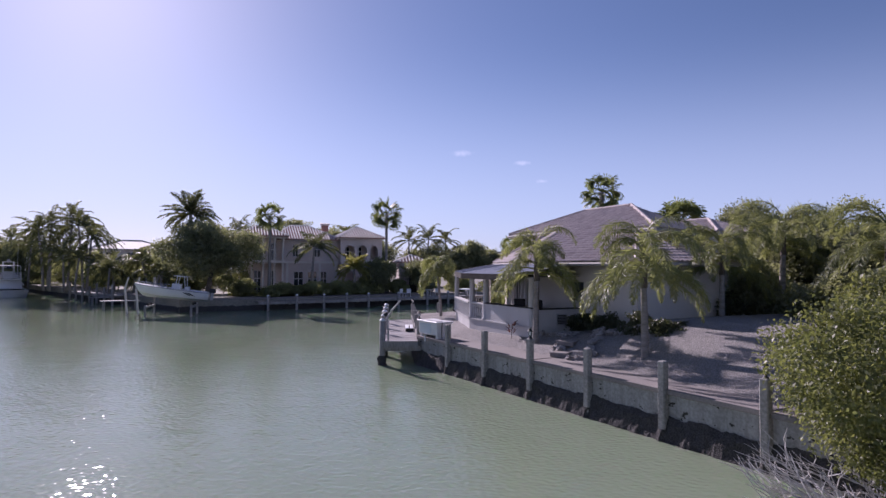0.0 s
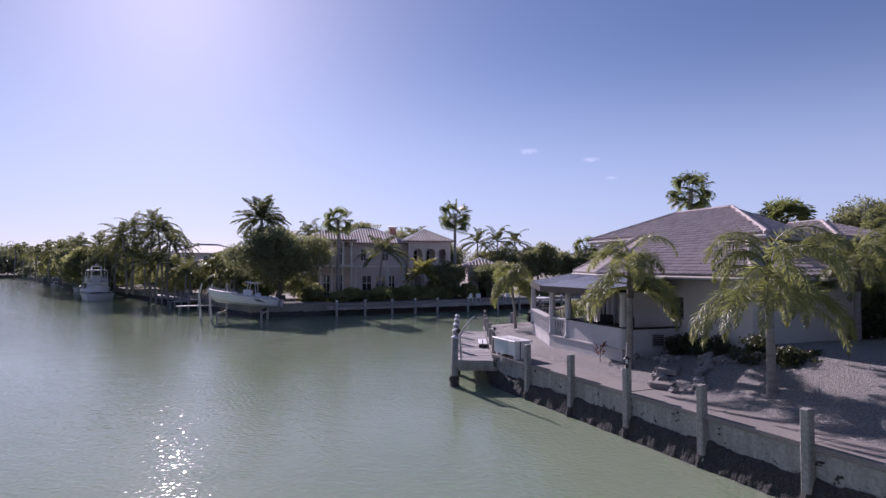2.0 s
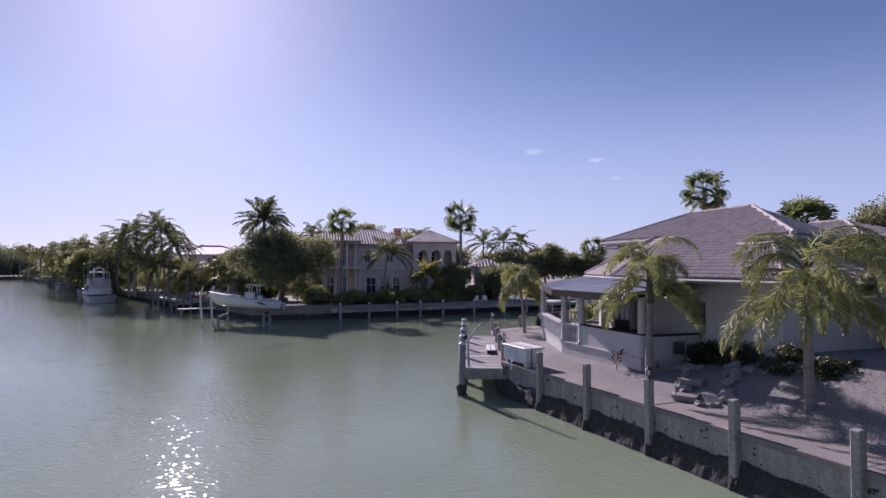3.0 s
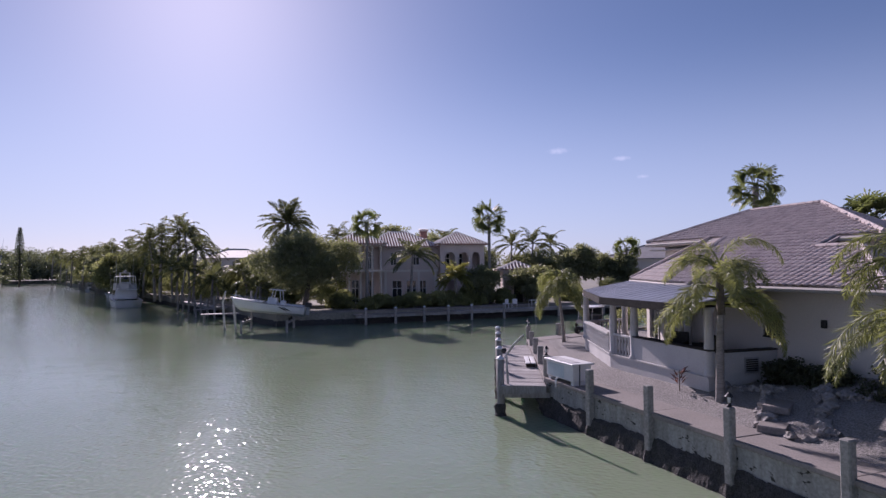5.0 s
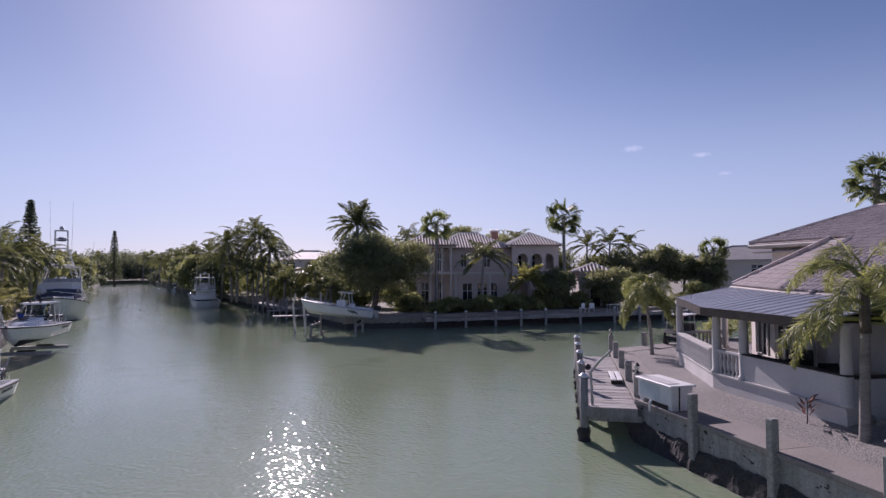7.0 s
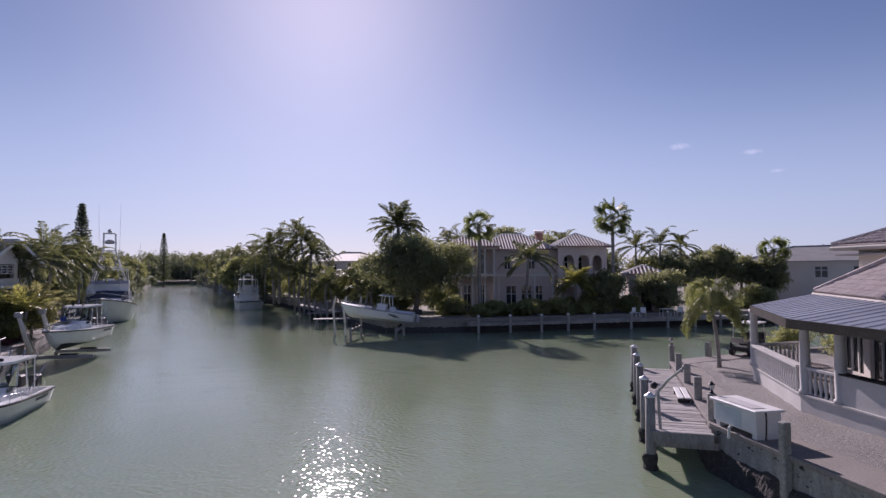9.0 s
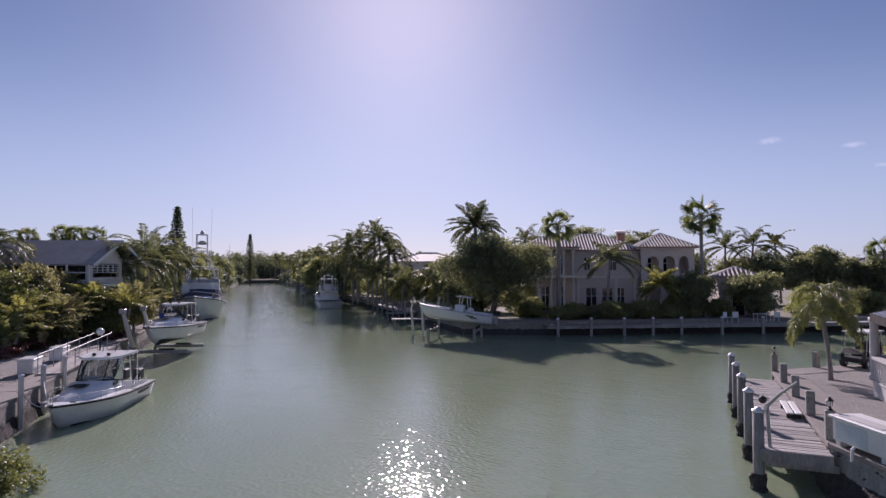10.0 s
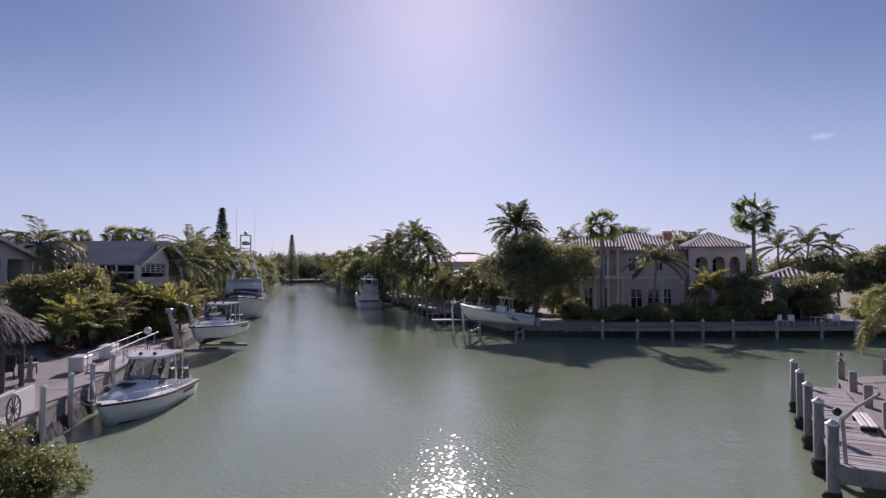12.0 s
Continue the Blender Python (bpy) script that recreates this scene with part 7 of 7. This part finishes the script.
    part("back_wall", bm, M_VILLA, root)
    hip(root, 4.2, 2.2, 15.0, 10.3, 7.6, 0.42, barrel_roof)
    # chimney with a tiled cap
    bm = bmesh.new()
    box(bm, 13.0, 5.0, 7.6, 14.0, 5.8, 9.55)
    ch = part("chimney", bm, M_CHIMNEY, root, "red-brown chimney with tiled cap")
    bm = bmesh.new()
    box(bm, 12.85, 4.85, 9.55, 14.15, 5.95, 9.65)
    for k in range(5):
        tube(bm, [(12.95 + 0.28 * k, 4.85, 9.7), (12.95 + 0.28 * k, 5.95, 9.8)], 0.13, 6)
    part("chimney_cap", bm, M_BARREL, ch)
    # loggia wing with arches
    bm = bmesh.new()
    holes = [(0.7, 2.2, 5.2, 6.9), (2.7, 4.2, 5.2, 6.9), (4.7, 5.9, 5.2, 6.9), (1.0, 2.4, 1.2, 3.6), (3.6, 5.0, 1.2, 3.6)]
    pierced(bm, 6.6, 1.0, 7.7, 0.35, holes, Matrix.Translation((15.02, 0.8, 0)))
    for x0, x1, z0, z1 in holes[:3]:
        c = (x0 + x1) / 2
        for sx in (-1, 1):
            plate(bm, [(15.02 + c + sx * (x1 - x0) / 2, 0.82, z1), (15.02 + c + sx * (x1 - x0) / 2, 0.82, z1 - 0.55), (15.02 + c + sx * (x1 - x0) * 0.36, 0.82, z1 - 0.16), (15.02 + c + sx * (x1 - x0) * 0.2, 0.82, z1)], 0.3, (0, 1, 0))
    part("loggia_wall", bm, M_VILLA, root)
    bm = bmesh.new()
    box(bm, 15.3, 3.4, 1.0, 21.4, 3.6, 7.6)
    part("loggia_back", bm, M_VILLA, root)
    for x0, x1 in ((1.0, 2.0), (3.0, 4.0)):
        framed_opening(root, 15.02 + x0, 15.02 + x1, 5.2, 6.8, 3.28, "dark loggia window")
    bm = bmesh.new()
    box(bm, 15.02, 0.9, 4.8, 21.6, 3.4, 5.0)
    part("loggia_floor", bm, M_VILLA, root)
    bm = bmesh.new()
    box(bm, 21.35, 1.16, 1.0, 21.62, 7.0, 7.7)
    part("gable_wall", bm, M_VILLA, root)
    hip(root, 15.0, 0.8, 21.6, 7.0, 7.85, 0.42, barrel_roof)
    return m


villa()


def pavilion():
    m = Matrix.Translation((-15.6, 73.0, 0)) @ turn(20)
    root = thing("pavilion", "small ochre pavilion with a barrel tile roof", "pavilion", m)
    bm = bmesh.new()
    pierced(bm, 3.3, 1.0, 4.75, 0.3, [(1.2, 2.2, 1.2, 3.6)], None)
    box(bm, 0, 0.31, 1.0, 0.3, 3.6, 4.75)
    box(bm, 3.0, 0.31, 1.0, 3.3, 3.6, 4.75)
    part("wall", bm, M_VILLA, root)
    bm = bmesh.new()
    box(bm, 1.2, 0.15, 1.2, 2.2, 0.2, 3.6)
    part("door", bm, M_FASCIA, root)
    hip(root, 0, 0, 3.3, 3.9, 4.9, 0.42, barrel_roof)


pavilion()


def shingle(root, corners):
    c = [Vector(p) for p in corners]
    n = (c[1] - c[0]).cross(c[2] - c[0]).normalized()
    bm = bmesh.new()
    plate(bm, c, 0.12, -n if n.z > 0 else n)
    part("roof_slope", bm, M_GREYROOF, root)


def white_roof(root, corners):
    c = [Vector(p) for p in corners]
    n = (c[1] - c[0]).cross(c[2] - c[0]).normalized()
    bm = bmesh.new()
    plate(bm, c, 0.12, -n if n.z > 0 else n)
    part("roof_slope", bm, M_CREAMROOF, root)


def plain_house(m, label, w, dep, z0, eave, pitch, maker, wall, windows):
    root = thing("house", label, "house", m)
    bm = bmesh.new()
    pierced(bm, w, z0, eave - 0.05, 0.3, windows, None)
    box(bm, 0, 0.31, z0, 0.3, dep, eave - 0.05)
    box(bm, w - 0.3, 0.31, z0, w, dep, eave - 0.05)
    box(bm, 0.31, dep - 0.3, z0, w - 0.31, dep, eave - 0.05)
    part("wall", bm, wall, root)
    for x0, x1, a, b in windows:
        framed_opening(root, x0, x1, a, b, 0.0, "dark glazed window")
    hip(root, 0, 0, w, dep, eave, pitch, maker)
    return root


plain_house(Matrix.Translation((-6.6, 99.6, 0)) @ turn(-8), "grey-roofed bungalow beyond the cross canal", 16, 10, 1.0, 6.3, 0.36, shingle, M_STUCCO, [(2, 3.4, 4.2, 5.6), (8, 9.4, 4.2, 5.6), (12, 13.4, 4.2, 5.6)])
def utility_pole(x, y, top):
    root = thing("utility_pole", "thin dark utility pole behind the bungalow", "pole", Matrix.Translation((x, y, 1.0)), "utility poles")
    bm = bmesh.new()
    tube(bm, [(0, 0, -0.2), (0, 0, top - 1.0)], [0.16, 0.11], 8)
    part("pole", bm, M_BROWN, root)
    bm = bmesh.new()
    box(bm, -0.9, -0.06, top - 1.7, 0.9, 0.06, top - 1.58)
    part("crossarm", bm, M_BROWN, root)
    for k in (-0.8, -0.3, 0.3, 0.8):
        bm = bmesh.new()
        lathe(bm, [(0.05, top - 1.58), (0.08, top - 1.5), (0.03, top - 1.4)], 7, (k, 0, 0))
        part("insulator", bm, M_ALLOY, root)


utility_pole(4.2, 142.0, 9.8)
utility_pole(5.7, 142.9, 9.6)
plain_house(Matrix.Translation((-72.0, 88.5, 0)) @ turn(40), "pale house with a white metal roof among palms", 12, 9, 1.0, 7.2, 0.32, white_roof, M_STUCCO, [(2, 3.2, 5.4, 6.6), (5, 6.4, 5.4, 6.6), (8.6, 9.8, 5.4, 6.6)])


def stilt_house(m, label, w, dep, z_floor, eave, rise):
    """A raised house with a gable to the canal; gable wall along x at y = 0."""
    root = thing("house", label, "house", m)
    bm = bmesh.new()
    pierced(bm, w, z_floor, eave, 0.25, [(0.5, w - 2.6, z_floor + 0.45, eave - 0.1), (w - 2.2, w - 0.6, z_floor + 0.45, eave - 0.1)], None)
    box(bm, 0, 0.26, z_floor, 0.25, 6.0, z_floor + 0.3)
    box(bm, 0, 6.01, z_floor, 0.25, dep, eave)
    box(bm, w - 0.25, 0.26, z_floor, w, dep, eave)
    part("wall", bm, M_STUCCO, root)
    bm = bmesh.new()
    box(bm, 0.9, 0.6, z_floor, 1.0, 6.2, eave)
    box(bm, 0.3, 6.2, z_floor, w - 0.3, 6.3, eave)
    # walls painted near-black, standing for the shade inside the porch
    part("inner_wall", bm, M_PORCH_SHADE, root)
    bm = bmesh.new()
    box(bm, 0.5, 0.14, z_floor + 0.8, w - 2.6, 0.17, eave - 0.2)
    win = part("window", bm, M_PANE, root, "wide dark gridded window")
    bm = bmesh.new()
    for k in range(6):
        x = 0.5 + (w - 3.1) * k / 5
        box(bm, x - 0.03, 0.06, z_floor + 0.8, x + 0.03, 0.13, eave - 0.2)
    for k in range(4):
        z = z_floor + 0.8 + (eave - 1.0 - z_floor) * k / 3
        box(bm, 0.5, 0.07, z - 0.025, w - 2.6, 0.12, z + 0.025)
    part("window_frame", bm, M_WHITE, win)
    bm = bmesh.new()
    plate(bm, [(0, 0.02, eave), (w, 0.02, eave), (w / 2, 0.02, eave + rise)], 0.2, (0, 1, 0))
    part("gable", bm, M_STUCCO, root)
    for sx in (0, 1):
        e = (-0.5 if sx == 0 else w + 0.5)
        zz = eave - 0.5 * rise / (w / 2)
        bm = bmesh.new()
        plate(bm, [(e, -0.6, zz + 0.1), (w / 2, -0.6, eave + rise + 0.1), (w / 2, dep, eave + rise + 0.1), (e, dep, zz + 0.1)], 0.12, (0, 0, -1))
        part("roof_slope", bm, M_GREYROOF, root)
        bm = bmesh.new()
        plate(bm, [(e, -0.64, zz + 0.1), (w / 2, -0.64, eave + rise + 0.1), (w / 2, -0.64, eave + rise - 0.14), (e, -0.64, zz - 0.14)], 0.03, (0, 1, 0))
        part("bargeboard", bm, M_WHITE, root)
    bm = bmesh.new()
    box(bm, -0.9, -0.4, z_floor - 0.25, w + 0.2, dep, z_floor - 0.01)
    part("floor_slab", bm, M_WHITE, root)
    for x in (-0.7, w * 0.33, w * 0.66, w):
        for y in (-0.2, dep * 0.5, dep - 0.3):
            bm = bmesh.new()
            box(bm, x - 0.12, y - 0.12, 0.9, x + 0.12, y + 0.12, z_floor - 0.25)
            part("stilt", bm, M_WHITE, root)
    for k in range(3):
        bm = bmesh.new()
        box(bm, -0.7, -0.4 + k * 1.5, z_floor, -0.6, -0.3 + k * 1.5, eave - 0.2)
        part("porch_post", bm, M_WHITE, root)
    bm = bmesh.new()
    box(bm, -0.69, -0.36, z_floor + 0.75, -0.61, 3.0, z_floor + 0.85)
    part("porch_rail", bm, M_WHITE, root)
    return root


# gables face the canal: local x runs along the canal, away from this end
house_yaw = math.degrees(math.atan2(LDIR.y, LDIR.x))
stilt_house(Matrix.Translation((-46.8, 29.0, 0)) @ turn(house_yaw - 17), "raised grey-roofed house with white gable trim", 6.5, 15, 4.6, 6.15, 1.6)
stilt_house(Matrix.Translation((-45.0, 15.7, 0)) @ turn(house_yaw - 17), "raised grey-roofed house beside the thatched shelter", 10.2, 17, 4.1, 6.4, 1.8)


# ---- the boat bank ----
def tiki_hut():
    m = Matrix.Translation((-29.4, 16.3, 1.1))
    root = thing("tiki_hut", "round thatched shelter on dark posts", "shelter", m)
    rng = np.random.default_rng(9)
    n = 5200
    az, s = rng.uniform(0, 2 * math.pi, n), rng.uniform(0.05, 1.0, n) ** 0.6
    R, H, E = 2.5, 2.0, 2.0
    rad = R * s
    c = np.stack([rad * np.cos(az), rad * np.sin(az), E + H * (1 - s) + rng.uniform(-0.05, 0.1, n)], 1)
    d = np.stack([np.cos(az) * R, np.sin(az) * R, 0 * az - H], 1) + rng.normal(size=(n, 3)) * 0.35
    nr = np.stack([np.cos(az) * H, np.sin(az) * H, 0 * az + R], 1) + rng.normal(size=(n, 3)) * 0.4
    leaf_mesh("thatch", c, d, nr, 0.55, 0.09, M_THATCH, root)
    bm = bmesh.new()
    lathe(bm, [(R * 0.98, E - 0.02), (R * 0.98, E), (0.06, E + H)], 20)
    part("roof_cone", bm, M_THATCH, root)
    for k in range(6):
        a = k * math.pi / 3 + 0.5
        bm = bmesh.new()
        tube(bm, [(1.8 * math.cos(a), 1.8 * math.sin(a), 0), (1.8 * math.cos(a), 1.8 * math.sin(a), E + 0.4)], 0.09, 8)
        part("post", bm, M_BROWN, root)


tiki_hut()
for x, y, yaw in ((-31.6, 18.0, 30), (-32.3, 19.0, 150), (-31.0, 17.0, -60)):
    tagged(copy_thing(CHAIR, Matrix.Translation((x, y, 1.1)) @ turn(yaw)), "dark wicker armchair on the sand by the shelter", "chair", "shelter chairs")


def white_post(x, y, z0, z1, label="white mooring post at the seawall"):
    root = thing("mooring_post", label, "post", Matrix.Translation((x, y, 0)), "mooring posts")
    bm = bmesh.new()
    box(bm, -0.075, -0.075, z0, 0.075, 0.075, z1, None, 0.02)
    part("shaft", bm, M_RAIL, root)
    bm = bmesh.new()
    lathe(bm, [(0.11, z1), (0.1, z1 + 0.03), (0.02, z1 + 0.07)], 8)
    part("cap", bm, M_GELCOAT, root)


for s in (2.5, 4.85, 7.1, 9.7):
    p = L0 + LDIR * s - LIN * 0.12
    white_post(p.x, p.y, -1.2, 1.85)


def globe_lamp(x, y, z, h):
    root = thing("globe_lamp", "white globe lamp on a dark post", "lamp", Matrix.Translation((x, y, z)), "globe lamps")
    bm = bmesh.new()
    tube(bm, [(0, 0, -0.05), (0, 0, h)], 0.04, 8)
    part("post", bm, M_BLACK, root)
    bm = bmesh.new()
    bmesh.ops.create_uvsphere(bm, u_segments=14, v_segments=10, radius=0.2, matrix=Matrix.Translation((0, 0, h + 0.16)))
    part("globe", bm, M_GLOBE, root, "", True)


globe_lamp(-23.3, 15.5, 1.12, 0.9)
globe_lamp(-36.0, 25.4, 1.12, 0.95)


def gangway():
    a = L0 + LDIR * 9.5 - LIN * 0.2
    root = thing("dock_gangway", "white railed gangway along the seawall", "gangway")
    for side in (0.15, 1.0):
        bm = bmesh.new()
        pts = [a + LDIR * s + LIN * side + Vector((0, 0, 2.0)) for s in (0, 4, 9)]
        tube(bm, pts, 0.025, 6)
        rail = part("handrail", bm, M_ALLOY, root)
        for s in range(0, 10, 2):
            p = a + LDIR * s + LIN * side
            bm = bmesh.new()
            tube(bm, [(p.x, p.y, 1.1), (p.x, p.y, 2.0)], 0.02, 5)
            part("baluster", bm, M_ALLOY, rail)
    bm = bmesh.new()
    p0, p1 = a + LIN * 0.1, a + LDIR * 9 + LIN * 0.1
    plate(bm, [(p0.x, p0.y, 1.2), (p1.x, p1.y, 1.2), (p1.x + LIN.x, p1.y + LIN.y, 1.2), (p0.x + LIN.x, p0.y + LIN.y, 1.2)], 0.06)
    part("walkway", bm, M_PLANK, root)


gangway()


def dock_box(s, inl, label):
    p = L0 + LDIR * s + LIN * inl
    root = thing("dock_box", label, "box", Matrix.Translation((p.x, p.y, 1.14)) @ turn(house_yaw), "dock boxes")
    bm = bmesh.new()
    box(bm, -0.55, -0.3, 0, 0.55, 0.3, 0.55, None, 0.03)
    part("body", bm, M_WHITE, root)
    bm = bmesh.new()
    box(bm, -0.58, -0.33, 0.552, 0.58, 0.33, 0.64, None, 0.03)
    part("lid", bm, M_GELCOAT, root)


dock_box(10.5, 1.4, "white fibreglass dock box on the walkway")
dock_box(14.5, 1.4, "white fibreglass dock box on the walkway")


def lattice_panel():
    a, b = L0 - LDIR * 0.6 + LIN * 0.25, L0 + LDIR * 2.9 + LIN * 0.25
    root = thing("lattice_fence", "low white wall with lattice panel by the seawall", "fence")
    d = (b - a).normalized()
    nn = Vector((-d.y, d.x, 0))
    L = (b - a).length
    m = Matrix(((d.x, nn.x, 0, a.x), (d.y, nn.y, 0, a.y), (0, 0, 1, 1.12), (0, 0, 0, 1)))
    bm = bmesh.new()
    box(bm, L * 0.62, 0, 0, L, 0.1, 0.75, m)
    box(bm, 0, 0, 0, L * 0.618, 0.1, 0.18, m)
    part("low_wall", bm, M_WHITE, root)
    for k in range(22):
        for sx in (-1, 1):
            x0 = k * 0.13 - 0.3
            x1 = x0 + sx * 0.6
            lo, hi = sorted((x0, x1))
            if lo < 0 or hi > L * 0.61:
                continue
            bm = bmesh.new()
            tube(bm, [m @ Vector((x0, 0.05 + 0.012 * sx, 0.19)), m @ Vector((x1, 0.05 + 0.012 * sx, 0.79))], 0.012, 4)
            part("lath", bm, M_WHITE, root)
    bm = bmesh.new()
    box(bm, 0, 0.02, 0.78, L * 0.618, 0.08, 0.85, m)
    part("rail", bm, M_WHITE, root)


lattice_panel()
root = thing("wagon_wheel", "old iron wagon wheel leaning on the lattice", "wheel", Matrix.Translation(tuple(L0 + LDIR * 0.9 + LIN * 0.02 + Vector((0, 0, 1.5)))) @ turn(house_yaw) @ Matrix.Rotation(radians(90), 4, "X"))
bm = bmesh.new()
tube(bm, [(0.42 * math.cos(k * math.pi / 12), 0.42 * math.sin(k * math.pi / 12), 0) for k in range(25)], 0.025, 6)
part("rim", bm, M_BROWN, root)
for k in range(10):
    bm = bmesh.new()
    tube(bm, [(0, 0, 0), (0.42 * math.cos(k * math.pi / 5), 0.42 * math.sin(k * math.pi / 5), 0)], 0.014, 5)
    part("spoke", bm, M_BROWN, root)
bm = bmesh.new()
lathe(bm, [(0.06, -0.06), (0.06, 0.06)], 10)
part("hub", bm, M_BROWN, root)


def pedestal(x, y):
    root = thing("stone_pedestal", "pale stone garden pedestal on the sand", "pedestal", Matrix.Translation((x, y, 1.1)))
    bm = bmesh.new()
    lathe(bm, [(0.22, 0), (0.22, 0.08), (0.12, 0.14), (0.1, 0.5), (0.16, 0.6), (0.28, 0.68), (0.28, 0.73)], 12)
    part("column", bm, M_STONE, root, "", True)
    bm = bmesh.new()
    lathe(bm, [(0.08, 0.73), (0.06, 0.85), (0.1, 0.92), (0.04, 1.0)], 10)
    part("finial", bm, M_STONE, root, "", True)


pedestal(-30.3, 18.6)


def golf_cart(m):
    root = thing("golf_cart", "black and white golf cart parked by the walk", "golf cart", m)
    bm = bmesh.new()
    box(bm, -0.55, -1.1, 0.28, 0.55, 1.1, 0.5, None, 0.05)
    part("chassis", bm, M_BLACK, root)
    bm = bmesh.new()
    loft(bm, [[(-0.5, 0.75, 0.5), (-0.5, 0.8, 0.95), (0.5, 0.8, 0.95), (0.5, 0.75, 0.5)], [(-0.48, 1.2, 0.45), (-0.46, 1.15, 0.72), (0.46, 1.15, 0.72), (0.48, 1.2, 0.45)]], False)
    part("cowl", bm, M_BLACK, root)
    for y in (-0.2, -0.9):
        bm = bmesh.new()
        box(bm, -0.5, y - 0.25, 0.5, 0.5, y + 0.25, 0.78, None, 0.05)
        part("seat", bm, M_BLACK, root)
        bm = bmesh.new()
        box(bm, -0.5, y - 0.32, 0.78, 0.5, y - 0.22, 1.2, None, 0.04)
        part("backrest", bm, M_BLACK, root)
    for x in (-0.5, 0.5):
        for y0, y1 in ((0.75, 0.55), (-1.1, -0.95)):
            bm = bmesh.new()
            tube(bm, [(x, y0, 0.6), (x, y1, 1.75)], 0.022, 6)
            part("roof_post", bm, M_ALLOY, root)
        for y in (-0.75, 0.8):
            bm = bmesh.new()
            tube(bm, [(x - 0.1, y, 0.24), (x + 0.1, y, 0.24)], 0.24, 14)
            tyre = part("tyre", bm, M_BLACK, root)
            bm = bmesh.new()
            tube(bm, [(x - 0.105, y, 0.24), (x + 0.105, y, 0.24)], 0.12, 10)
            part("rim", bm, M_ALLOY, tyre)
    bm = bmesh.new()
    box(bm, -0.6, -1.15, 1.75, 0.6, 0.75, 1.82, None, 0.03)
    part("canopy", bm, M_WHITE, root)


golf_cart(Matrix.Translation((-3.2, 43.2, 1.27)) @ turn(160) @ Matrix.Diagonal((0.85, 0.85, 0.85, 1)))
root = thing("garden_sign", "small white notice board with grey lines on posts", "sign", Matrix.Translation((-1.9, 33.4, 1.43)) @ turn(-60))
bm = bmesh.new()
box(bm, -0.22, -0.015, 0.3, 0.22, 0.015, 0.85)
board = part("board", bm, M_WHITE, root)
for k in range(4):
    bm = bmesh.new()
    box(bm, -0.17, -0.022, 0.4 + 0.1 * k, 0.17, -0.017, 0.44 + 0.1 * k)
    part("writing_bar", bm, M_ALLOY, board)
for x in (-0.2, 0.2):
    bm = bmesh.new()
    tube(bm, [(x, 0.02, -0.1), (x, 0.02, 0.86)], 0.015, 5)
    part("post", bm, M_ALLOY, root)
